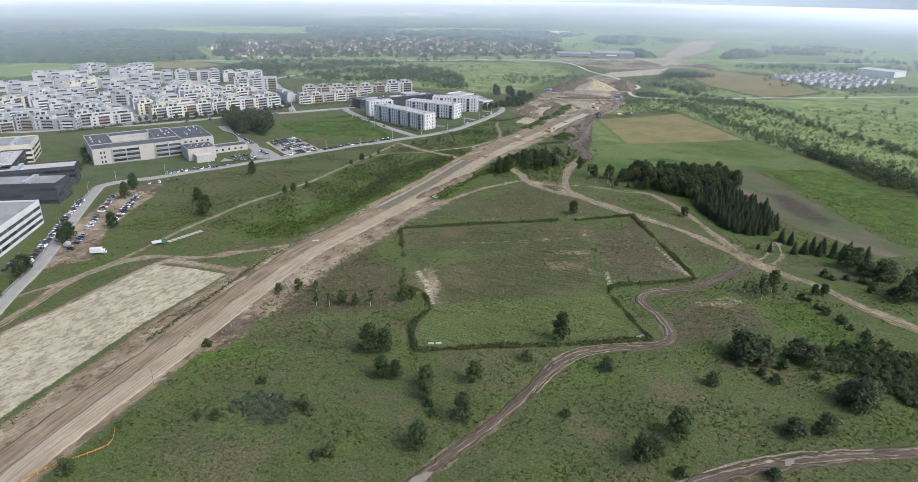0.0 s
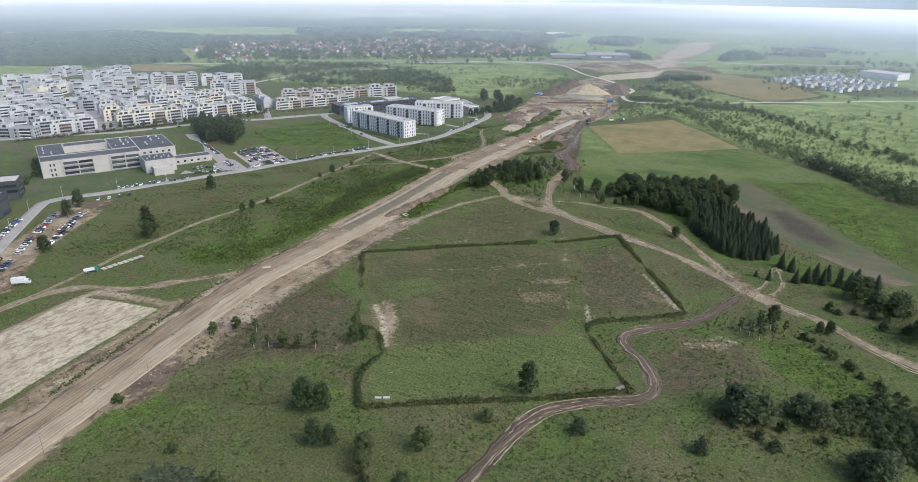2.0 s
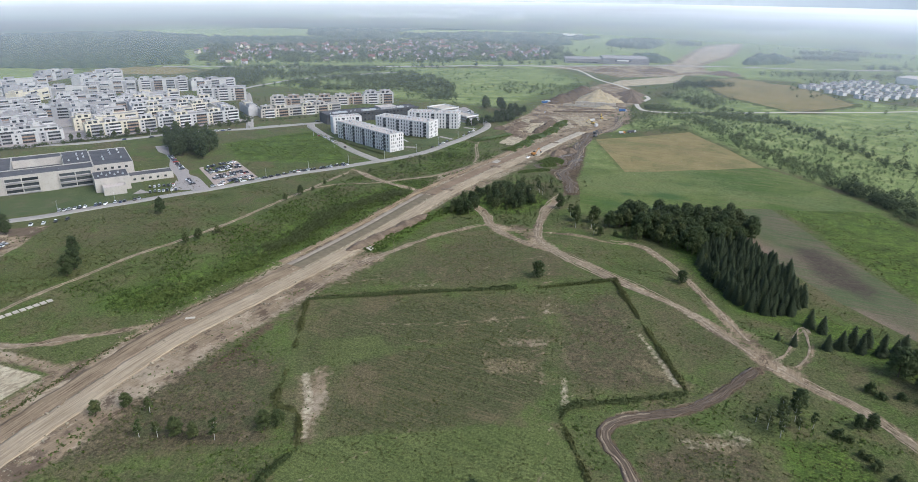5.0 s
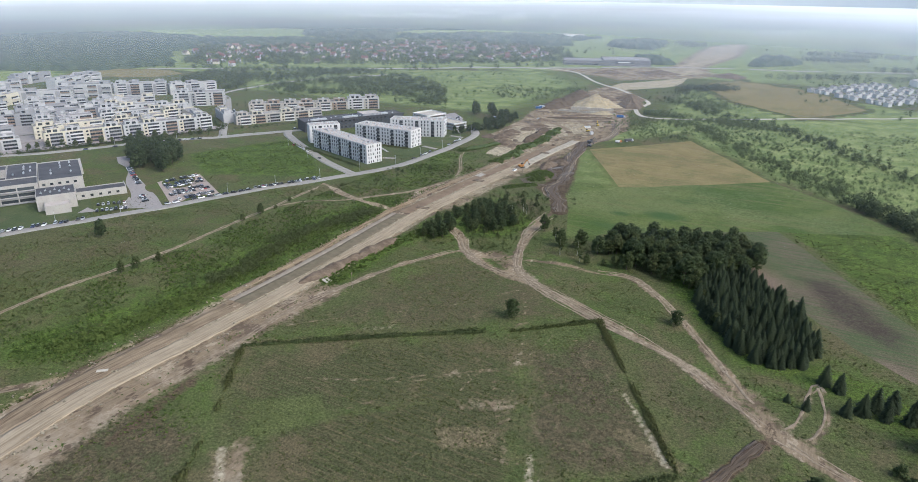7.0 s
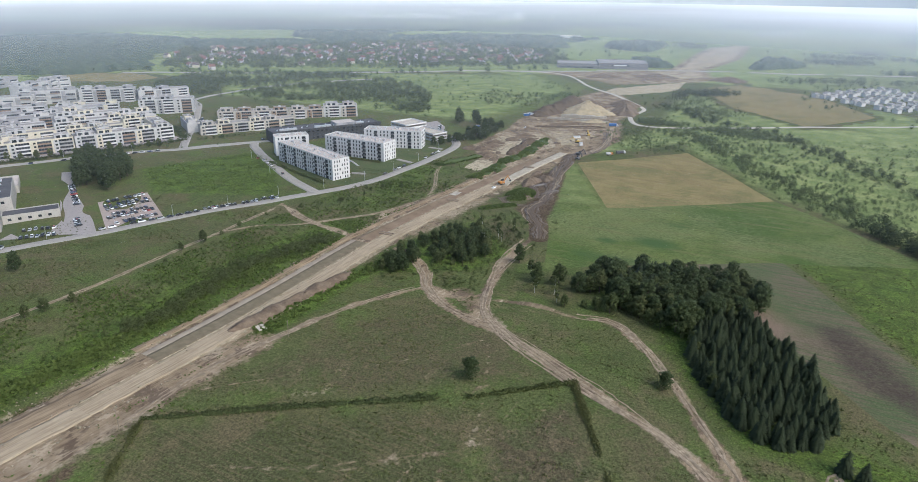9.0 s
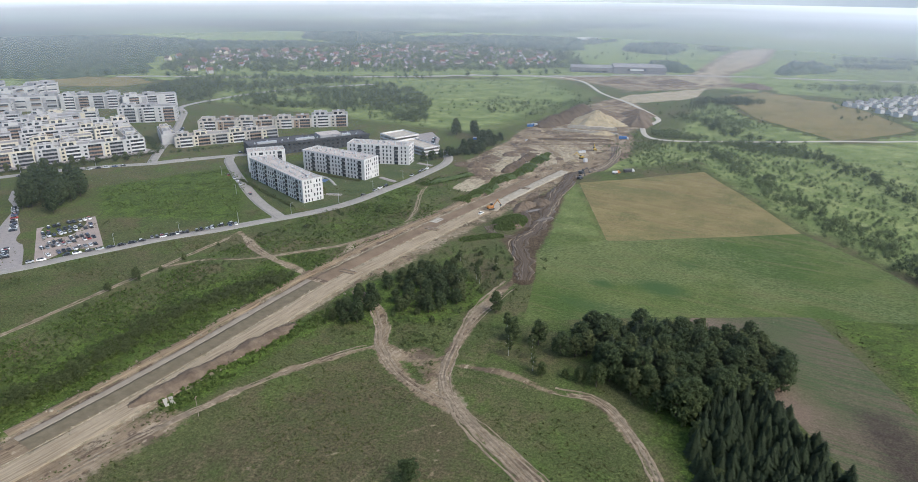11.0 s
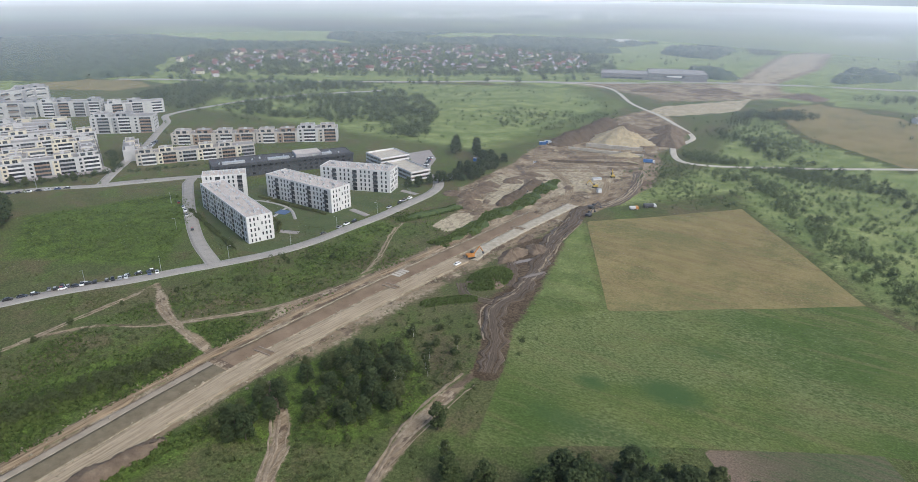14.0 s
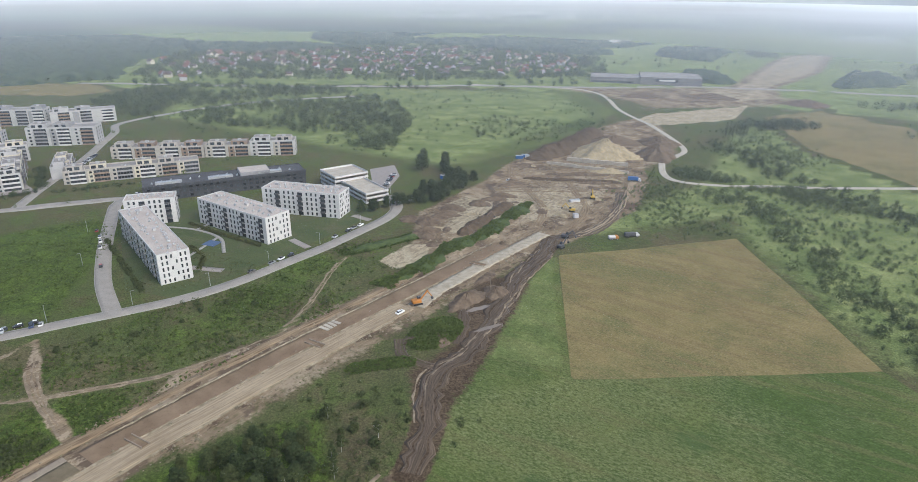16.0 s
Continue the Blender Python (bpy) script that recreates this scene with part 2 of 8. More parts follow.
    col = t.mix(mask(a[1]), col, mud)
    relief = t.maths("ADD", t.maths("MULTIPLY", small, 1.0), t.maths("MULTIPLY", fine, 0.5))
    return t.done(col, 0.95, relief, 0.9, 0.5, spec=0.1)


def leaf_material(name, dark, light, warm):
    t = Tree(name)
    c = t.mix(t.island(), dark, light)
    c = t.mix(t.span(t.chance(), 0.0, 1.0, 0.0, 0.8), c, warm)
    t.done(c, 0.7, spec=0.2)
    tr = t.nt.nodes.new("ShaderNodeBsdfTranslucent")
    t.put(tr.inputs[0], c)
    m = t.nt.nodes.new("ShaderNodeMixShader")
    m.inputs[0].default_value = 0.38
    out = t.nt.nodes["Material Output"]
    t.nt.links.new(t.bsdf.outputs[0], m.inputs[1])
    t.nt.links.new(tr.outputs[0], m.inputs[2])
    t.nt.links.new(m.outputs[0], out.inputs[0])
    return t.mat


def track_material(name, kind):
    """Soil streaked along the way by wheels."""
    t = Tree(name)
    lay = t.nt.nodes.new("ShaderNodeAttribute")
    lay.attribute_name = "lay"

    def streak(sx, sy, detail=4):
        m = t.nt.nodes.new("ShaderNodeMapping")
        t.put(m.inputs["Vector"], lay.outputs["Vector"])
        m.inputs["Scale"].default_value = (sx, sy, 1)
        return t.noise(1.0, detail, 0.65, m.outputs[0])
    mid, small = t.noise(0.07, 4), t.noise(0.6, 4)
    rut = streak(1.5, 0.05)
    f = t.span(t.maths("ADD", t.maths("MULTIPLY", rut, 0.75), t.maths("MULTIPLY", mid, 0.25)), 0.38, 0.60)
    if kind == "dirt":
        return t.done(dirt_colour(t, f, streak(3.0, 0.12)), 0.95, small, 0.7, 0.25, spec=0.1)
    if kind == "pale":
        c = t.mix(f, (0.215, 0.168, 0.112), (0.370, 0.305, 0.215))
        return t.done(t.mix(t.span(small, 0.5, 0.75, 0, 0.6), c, (0.25, 0.205, 0.155)), 0.95, small, 0.6, 0.15, spec=0.1)
    if kind == "rut":
        c = t.mix(t.span(t.noise(0.25, 4), 0.35, 0.65), (0.190, 0.150, 0.106), (0.340, 0.278, 0.200))
        return t.done(t.mix(t.span(small, 0.4, 0.65, 0, 0.8), c, (0.17, 0.135, 0.095)), 0.95, small, 0.6, 0.15, spec=0.1)
    wet = t.span(streak(0.8, 0.04), 0.54, 0.62, 0.8, 0.25)
    return t.done(mud_colour(t, f, streak(3.0, 0.12)), wet, small, 0.5, 0.3, spec=0.4)


def car_paint():
    t = Tree("car_paint")
    c = t.ramp(t.chance(), (0.0, (0.02, 0.02, 0.022)), (0.25, (0.03, 0.035, 0.045)), (0.42, (0.25, 0.26, 0.27)), (0.55, (0.45, 0.46, 0.47)),
               (0.66, (0.75, 0.75, 0.74)), (0.88, (0.05, 0.07, 0.14)), (0.93, (0.28, 0.03, 0.03)), (0.96, (0.10, 0.09, 0.08)))
    for n in t.nt.nodes:
        if n.type == "VALTORGB":
            n.color_ramp.interpolation = "CONSTANT"
    return t.done(c, 0.3, t.noise(3), 0.02, 0.01, spec=0.5)


def canopy_material():
    t = Tree("wood_canopy")
    n, f = t.noise(0.09, 4, 0.6), t.noise(0.012, 3)
    c = t.mix(t.span(n, 0.35, 0.65), (0.022, 0.038, 0.024), (0.072, 0.096, 0.058))
    c = t.mix(t.span(f, 0.4, 0.65, 0, 0.5), c, (0.048, 0.070, 0.036))
    return t.done(c, 0.9, n, 0.5, 1.2, spec=0.1)


M_GROUND = ground_material()
M_CANOPY = canopy_material()
M_LEAF = leaf_material("leaves", (0.034, 0.052, 0.018), (0.100, 0.128, 0.048), (0.100, 0.116, 0.046))
M_LEAF_DARK = leaf_material("dark_leaves", (0.022, 0.037, 0.014), (0.078, 0.106, 0.042), (0.074, 0.098, 0.040))
M_WILLOW = leaf_material("willow_leaves", (0.036, 0.054, 0.024), (0.092, 0.116, 0.056), (0.088, 0.106, 0.050))
M_NEEDLE = leaf_material("needles", (0.020, 0.031, 0.017), (0.060, 0.080, 0.040), (0.055, 0.074, 0.037))
M_WEED = leaf_material("weeds", (0.046, 0.062, 0.018), (0.112, 0.128, 0.044), (0.105, 0.108, 0.042))
M_LUSH = leaf_material("lush_weeds", (0.044, 0.074, 0.016), (0.108, 0.150, 0.036), (0.105, 0.138, 0.036))
M_SEDGE = leaf_material("sedge", (0.062, 0.078, 0.046), (0.120, 0.138, 0.086), (0.110, 0.124, 0.076))
# leaves of distant trees, lightened with some haze put into the colour
M_FAR = leaf_material("far_leaves", (0.044, 0.068, 0.028), (0.122, 0.160, 0.068), (0.118, 0.148, 0.062))
M_BARK = plain("bark", (0.07, 0.055, 0.04), (0.14, 0.115, 0.09), 1.5)
M_BIRCH = plain("birch_bark", (0.35, 0.34, 0.31), (0.62, 0.60, 0.56), 2.0)
M_DIRT = track_material("track_dirt", "dirt")
M_MUD = track_material("track_mud", "mud")
M_ASPHALT = plain("asphalt", (0.245, 0.228, 0.205), (0.32, 0.298, 0.268), 0.2, 0.9, 0.02)
M_PAVING = plain("paving", (0.24, 0.22, 0.21), (0.31, 0.28, 0.26), 0.4, 0.9, 0.02)
M_KERB = plain("kerb_concrete", (0.27, 0.26, 0.245), (0.35, 0.34, 0.32), 0.5)
M_CONCRETE = plain("concrete", (0.34, 0.31, 0.26), (0.47, 0.43, 0.36), 0.25, 0.9, 0.03)
M_OFFWHITE = plain("off_white_render", (0.36, 0.36, 0.36), (0.46, 0.455, 0.45), 0.15, 0.85, 0.01)
M_WHITE = plain("white_render", (0.50, 0.50, 0.50), (0.60, 0.59, 0.58), 0.15, 0.85, 0.01)
M_GREYWALL = plain("grey_render", (0.24, 0.24, 0.25), (0.31, 0.31, 0.32), 0.2)
M_SCHOOL = plain("pale_grey_panels", (0.33, 0.315, 0.29), (0.41, 0.39, 0.36), 0.2)
M_GREIGE = plain("greige_render", (0.33, 0.31, 0.28), (0.43, 0.40, 0.36), 0.2)
M_CREAM = plain("cream_render", (0.46, 0.42, 0.33), (0.55, 0.51, 0.41), 0.15)
M_BROWNWALL = plain("brown_cladding", (0.20, 0.15, 0.12), (0.28, 0.21, 0.16), 0.4)
M_DARKWALL = plain("dark_cladding", (0.035, 0.037, 0.042), (0.06, 0.062, 0.07), 0.3, 0.6)
M_ROOF = plain("grey_roofing", (0.20, 0.19, 0.185), (0.30, 0.285, 0.27), 0.12)
M_ROOFLIGHT = plain("light_roofing", (0.37, 0.33, 0.295), (0.47, 0.425, 0.385), 0.12)
M_ROOFDARK = plain("dark_roofing", (0.055, 0.055, 0.06), (0.095, 0.095, 0.10), 0.12)
M_TILE_RED = plain("red_tiles", (0.15, 0.080, 0.062), (0.22, 0.125, 0.100), 0.6)
M_TILE_BROWN = plain("brown_tiles", (0.10, 0.080, 0.072), (0.17, 0.135, 0.120), 0.6)
M_SLATE = plain("slate_cladding", (0.13, 0.13, 0.135), (0.19, 0.19, 0.195), 0.3)
M_TILE_GREY = plain("grey_tiles", (0.13, 0.13, 0.135), (0.21, 0.21, 0.215), 0.6)
M_METAL = plain("galvanised_metal", (0.45, 0.46, 0.47), (0.60, 0.61, 0.62), 0.8, 0.45, 0.01, 0.7)
M_DARKMETAL = plain("dark_metal", (0.06, 0.06, 0.065), (0.10, 0.10, 0.105), 0.8, 0.5, 0.01)
M_TYRE = plain("tyre_rubber", (0.018, 0.018, 0.018), (0.03, 0.03, 0.03), 3, 0.9)
M_BLUE = plain("blue_sheet_metal", (0.04, 0.11, 0.28), (0.06, 0.15, 0.35), 0.5, 0.5)
M_ORANGE = plain("orange_paint", (0.36, 0.15, 0.03), (0.46, 0.20, 0.05), 0.5, 0.6)
M_YELLOW = plain("yellow_paint", (0.40, 0.27, 0.05), (0.50, 0.35, 0.07), 0.5, 0.6)
M_WOOD = plain("weathered_wood", (0.20, 0.16, 0.12), (0.32, 0.27, 0.21), 0.9)
M_CAR = car_paint()
M_SANDHEAP = plain("heaped_sand", (0.27, 0.222, 0.140), (0.42, 0.355, 0.235), 0.30, 0.95, 1.0)
M_SOILHEAP = plain("heaped_soil", (0.090, 0.066, 0.047), (0.185, 0.142, 0.100), 0.30, 0.95, 0.9)


def glass():
    t = Tree("window_glass")
    return t.done(t.mix(t.chance(), (0.015, 0.018, 0.022), (0.07, 0.08, 0.09)), 0.08, spec=0.6)


def water():
    t = Tree("brown_water")
    return t.done(t.mix(t.noise(0.2), (0.20, 0.165, 0.13), (0.26, 0.22, 0.18)), 0.06, t.noise(2.0), 0.03, 0.02, spec=0.5)


M_GLASS, M_WATER = glass(), water()

# ---- mesh helpers ----


def mesh_of(name, bm, *mats):
    me = bpy.data.meshes.new(name)
    bm.to_mesh(me)
    bm.free()
    for m in mats:
        me.materials.append(m)
    return me


def part(name, bm, material, parent, label=""):
    """One mesh object under a thing or under a part."""
    me = bm if isinstance(bm, bpy.types.Mesh) else mesh_of(name, bm, material)
    ob = new(name, me)
    ob.parent = parent
    return tagged(ob, label)


def thing(name, m=None, label="", category="", group="", kind=""):
    ob = new(name)
    ob.matrix_basis = m or Matrix()
    return tagged(ob, label, category, group, kind)


def box(bm, x0, x1, y0, y1, z0, z1, slot=0, bevel=0.0):
    vs = bmesh.ops.create_cube(bm, size=1, matrix=Matrix.Translation(((x0 + x1) / 2, (y0 + y1) / 2, (z0 + z1) / 2)) @ Matrix.Diagonal((x1 - x0, y1 - y0, z1 - z0, 1)))["verts"]
    faces = {f for v in vs for f in v.link_faces}
    for f in faces:
        f.material_index = slot
    if bevel:
        bmesh.ops.bevel(bm, geom=list({e for v in vs for e in v.link_edges}), offset=bevel, segments=1, affect="EDGES")
    return bm


def rod(bm, p, q, r0, r1, n=6, slot=0):
    p, q = Vector(p), Vector(q)
    d = q - p
    m = Matrix.Translation((p + q) / 2) @ d.to_track_quat("Z", "Y").to_matrix().to_4x4()
    vs = bmesh.ops.create_cone(bm, cap_ends=True, segments=n, radius1=r0, radius2=r1, depth=d.length, matrix=m)["verts"]
    for f in {f for v in vs for f in v.link_faces}:
        f.material_index = slot
    return bm


def from_arrays(name, verts, faces, mat, smooth=False):
    me = bpy.data.meshes.new(name)
    verts, faces = np.asarray(verts, dtype=np.float32), np.asarray(faces, dtype=np.int32)
    k = faces.shape[1]
    me.vertices.add(len(verts))
    me.vertices.foreach_set("co", verts.ravel())
    me.loops.add(faces.size)
    me.loops.foreach_set("vertex_index", faces.ravel())
    me.polygons.add(len(faces))
    me.polygons.foreach_set("loop_start", np.arange(0, faces.size, k, dtype=np.int32))
    if smooth:
        me.polygons.foreach_set("use_smooth", np.ones(len(faces), dtype=bool))
    me.update(calc_edges=True)
    me.materials.append(mat)
    return me


def spline(pts, step=3.0, loop=False):
    """A smooth line through the points, sampled at even steps."""
    p = np.array(pts, dtype=float)
    ext = np.vstack([p[-1:], p, p[:2]]) if loop else np.vstack([2 * p[0] - p[1], p, 2 * p[-1] - p[-2]])
    out = []
    for i in range(1, len(ext) - 2):
        a, b, c, d = ext[i - 1:i + 3]
        n = max(2, int(np.linalg.norm(c - b) / step))
        s = np.linspace(0, 1, n, endpoint=False)[:, None]
        out.append(0.5 * (2 * b + (c - a) * s + (2 * a - 5 * b + 4 * c - d) * s ** 2 + (3 * b - a - 3 * c + d) * s ** 3))
    out.append(ext[-2:-1])
    return np.vstack(out)


def off_line(X, Y, line):
    """Distance of each place from a line of points."""
    best = np.full(X.shape, 1e9)
    for a, b in zip(line[:-1], line[1:]):
        d = b - a
        s = np.clip(((X - a[0]) * d[0] + (Y - a[1]) * d[1]) / max(d @ d, 1e-9), 0, 1)
        best = np.minimum(best, (X - a[0] - s * d[0]) ** 2 + (Y - a[1] - s * d[1]) ** 2)
    return np.sqrt(best)


def inside(X, Y, poly):
    """Signed distance, positive inside a closed outline."""
    p = np.array(poly, dtype=float)
    q = np.roll(p, -1, axis=0)
    odd = np.zeros(X.shape, dtype=bool)
    for a, b in zip(p, q):
        if a[1] != b[1]:
            odd ^= ((a[1] > Y) != (b[1] > Y)) & (X < (b[0] - a[0]) * (Y - a[1]) / (b[1] - a[1]) + a[0])
    d = off_line(X, Y, np.vstack([p, p[:1]]))
    return np.where(odd, d, -d)


def band(d, half, soft):
    return np.clip(0.5 + (half - d) / soft, 0, 1)

# ---- the plan ----
HAUL = spline([(-120, -80), (-172, 20), (-188, 70), (-197, 110), (-204, 150), (-213, 195), (-222, 250), (-221, 300), (-220, 350), (-221, 400), (-224, 450), (-225, 490), (-222, 565), (-216, 640), (-210, 730)], 4)
TRACKS = [  # line, half width, mud share
    (spline([(-92, 90), (-79, 129), (-74, 147), (-67, 175), (-61, 213), (-50, 229), (-32, 241), (-27, 252), (-34, 268), (-45, 280), (-43, 292), (-22, 312), (-6, 347)]), 2.7, 0.75),
    (spline([(-30, 135), (-6, 165), (9, 182), (28, 197), (56, 215), (110, 250)]), 3.2, 0.8),
    (spline([(-2, 353), (14, 344), (30, 337), (48, 321), (67, 309), (110, 285)]), 3.6, 0.25),
    (spline([(-2, 353), (-38, 383), (-86, 406), (-116, 420), (-132, 434), (-141, 458), (-147, 490), (-149, 535)]), 3.7, 0.3),
    (spline([(-145, 528), (-154, 549), (-169, 572), (-168, 592), (-174, 618), (-181, 645), (-187, 663), (-191, 695), (-197, 722)]), 5.8, 0.9),
    (spline([(-116, 420), (-146, 428), (-166, 441), (-176, 455), (-190, 468), (-205, 474)]), 3.4, 0.1),
    (spline([(-137, 447), (-152, 440), (-166, 441), (-179, 421), (-189, 395), (-197, 355), (-200, 325), (-199, 298), (-201, 266), (-206, 236)]), 2.2, 0.3),
    (spline([(-4, 357), (-9, 364), (-22, 384), (-44, 416), (-61, 437), (-78, 451), (-94, 448), (-112, 450), (-131, 446)]), 2.1, 0.1),
    (spline([(-2, 353), (4, 368), (8, 392), (12, 372), (6, 350)]), 1.6, 0.0),
    (spline([(-304, 130), (-298, 189), (-305, 240), (-308, 300), (-304, 350), (-307, 400), (-312, 470), (-316, 500)]), 1.8, 0.0),
    (spline([(-316, 500), (-300, 492), (-287, 486), (-262, 480), (-240, 476)]), 2.6, 0.05),
    (spline([(-308, 445), (-297, 462), (-278, 476), (-255, 508), (-243, 540), (-240, 569)]), 2.0, 0.0),
    (spline([(-241, 560), (-250, 586), (-268, 618), (-275, 645), (-262, 668)]), 1.6, 0.0),
    (spline([(-262, 60), (-282, 126), (-297, 171), (-290, 206), (-265, 218), (-249, 237), (-229, 266)]), 2.8, 0.2),
]
PAD = [(-280, 205), (-234, 214), (-226, 150), (-214, 92), (-196, 40), (-270, 40)]
CORN = [(-184, 703), (-112, 784), (-33, 674), (-127, 600)]
MEADOW = [(-166, 580), (-186, 700), (-183, 700), (-127, 600), (-33, 674), (6, 640), (50, 590), (-20, 560), (-66, 532), (-104, 506), (-126, 490), (-143, 540)]
TILLED = [(-66, 531), (-20, 562), (-3, 537), (31, 481), (78, 408), (60, 395), (20, 430), (-20, 480)]
CLOVER = [(-15, 564), (40, 590), (140, 470), (120, 425), (80, 412), (33, 484), (-1, 540)]
HEDGED = [(-194, 307), (-155, 337), (-108, 370), (-77, 400), (-26, 319), (-60, 290), (-61, 282), (-34, 246), (-65, 224), (-116, 193), (-124, 209), (-127, 231), (-154, 246), (-175, 278)]
SITE = [(-246, 655), (-285, 714), (-288, 790), (-300, 850), (-300, 900), (-215, 905), (-196, 870), (-178, 800), (-186, 735), (-200, 690), (-215, 660)]
MUDPIT = [(-199, 622), (-202, 655), (-190, 668), (-178, 662), (-170, 635), (-158, 592), (-149, 552), (-154, 540), (-168, 556), (-180, 568), (-178, 596), (-186, 610)]
BLOCK_DIR = -24.0        # the turn of the estate and its streets
FAR_DIRT = [(-300, 990), (-262, 870), (-212, 895), (-205, 960), (-255, 1062), (-285, 1080)]
FAR_PAD = [(-282, 1078), (-282, 1122), (-205, 1240), (-198, 1142), (-256, 1062)]
FAR_ROAD = [(-300, 1290), (-267, 1406), (-285, 1760), (-275, 1940), (-196, 2004), (-173, 1640), (-200, 1409), (-170, 1300), (-215, 1240)]
FAR_FIELD = [(-178, 1180), (-130, 1262), (-20, 1190), (40, 1060), (-28, 962), (-110, 1040)]


HAUL_UP = HAUL[np.argsort(HAUL[:, 1])]


def height(X, Y):
    """Lie of the land: nearly level, with soft swells and the roadside ditch."""
    z = 0.45 * np.sin(X / 31 + 0.4) * np.sin(Y / 43) + 0.25 * np.sin(X / 13 + Y / 19) * np.cos(Y / 15 - X / 37)
    east = X - np.interp(Y, HAUL_UP[:, 1], HAUL_UP[:, 0])
    z = z * np.clip((np.abs(east) - 12) / 20, 0, 1)
    z = z - 0.9 * np.clip(1 - np.abs(east + 12.6) / 1.8, 0, 1) * ((Y > 240) & (Y < 700))
    return z


def height_at(x, y):
    return float(height(np.array([float(x)]), np.array([float(y)]))[0])


def build_ground():
    def steps(lo, hi, fine, reach):
        mid = list(np.arange(lo, hi + 0.1, fine))
        a, g = [], fine
        while mid[-1] + sum(a) < reach:
            g = min(g * 1.065, 160)
            a.append(g)
        up = list(mid[-1] + np.cumsum(a))
        a, g = [], fine
        while mid[0] - sum(a) > -reach:
            g = min(g * 1.065, 160)
            a.append(g)
        return np.array(list(reversed(list(mid[0] - np.cumsum(a)))) + mid + up)
    xs, ys = steps(-420, 130, 2.0, 4800), steps(60, 800, 2.0, 4800)
    X, Y = np.meshgrid(xs, ys)
    Z = height(X, Y)
    nx, ny = len(xs), len(ys)
    i = np.arange(ny - 1)[:, None] * nx + np.arange(nx - 1)[None, :]
    faces = np.stack([i, i + 1, i + nx + 1, i + nx], -1).reshape(-1, 4)
    me = from_arrays("ground", np.stack([X, Y, Z], -1).reshape(-1, 3), faces, M_GROUND, True)
    dirt, mud, sand = np.zeros(X.shape), np.zeros(X.shape), np.zeros(X.shape)
    dirt = np.maximum(dirt, band(off_line(X, Y, HAUL), 13.5, 6) * (Y < 760))
    dirt = np.maximum(dirt, 0.60 * band(off_line(X, Y, HAUL), 22, 10) * np.clip((Y - 470) / 30, 0, 1) * (Y < 720))
    for line, half, wet in TRACKS:
        d = off_line(X, Y, line)
        wob = 0.9 * np.sin(X / 7.0 + 1.3 * np.sin(Y / 9.0)) + 0.6 * np.sin(Y / 4.1 + X / 5.3)
        dirt = np.maximum(dirt, band(d, 0.82 * half + 0.2 + 0.8 * wob * (half > 2), 3.2) * (0.82 if half > 2 else 0.66))
        mud = np.maximum(mud, band(d, half * 0.9 + (0.6 if wet >= 0.5 else 0), 3.0) * wet)
    dirt = np.maximum(dirt, 0.74 * band(off_line(X, Y, np.array([(-192.0, 160.0), (-200, 215), (-203, 262), (-203, 310), (-201, 345), (-198, 362)])), 9.5, 12))
    dirt = np.maximum(dirt, 0.50 * band(off_line(X, Y, np.array([(-236.0, 250.0), (-233, 300), (-233, 360), (-234, 470)])), 3.5, 5))
    dirt = np.maximum(dirt, 0.72 * band(-inside(X, Y, [(-248, 518), (-244, 545), (-238, 566), (-226, 600), (-222, 560), (-232, 530), (-240, 505)]), 2, 6))
    dirt = np.maximum(dirt, 0.60 * band(off_line(X, Y, np.array([(-150.0, 445.0), (-138, 436), (-122, 424)])), 7, 8))
    dirt = np.maximum(dirt, 0.62 * band(off_line(X, Y, np.array([(-14.0, 374.0), (-2, 356), (8, 350)])), 6, 9))
    dirt = np.maximum(dirt, 0.62 * band(-inside(X, Y, [(-238, 222), (-228, 150), (-214, 90), (-196, 40), (-180, 40), (-198, 120), (-222, 240)]), 0, 5))
    dirt = np.maximum(dirt, band(-inside(X, Y, SITE), 2, 10))
    dirt = np.maximum(dirt, 0.9 * band(-inside(X, Y, [(-330, 160), (-412, 285), (-392, 306), (-372, 276), (-350, 230), (-312, 190)]), 0, 6))
    dirt = np.maximum(dirt, 0.7 * band(-inside(X, Y, FAR_ROAD), 0, 24))
    dirt = np.maximum(dirt, band(-inside(X, Y, FAR_DIRT), 4, 20))
    dirt = np.maximum(dirt, 0.75 * band(-inside(X, Y, [(-500, 1240), (-420, 1262), (-290, 1362), (-150, 1330), (-180, 1250), (-290, 1150), (-330, 1180)]), 0, 40))
    mud = np.maximum(mud, 0.74 * band(-inside(X, Y, MUDPIT), 0, 8))
    mud = np.maximum(mud, 0.45 * band(off_line(X, Y, np.array([(-262.0, 680.0), (-280, 740)])), 22, 20))
    mud = np.maximum(mud, 0.6 * band(off_line(X, Y, np.array([(-186.0, 245.0), (-192, 280)])), 4, 6))
    mud = np.maximum(mud, 0.50 * band(off_line(X, Y, np.array([(-196.0, 728.0), (-186, 760), (-190, 810), (-202, 850)])), 6, 10))
    mud = np.maximum(mud, 0.46 * band(off_line(X, Y, np.array([(-284.0, 780.0), (-240, 792), (-205, 800)])), 5, 10))
    edge = np.array(PAD + PAD[:1], dtype=float)
    mud = np.maximum(mud, 0.52 * band(off_line(X, Y, edge), 1.8, 3.5))
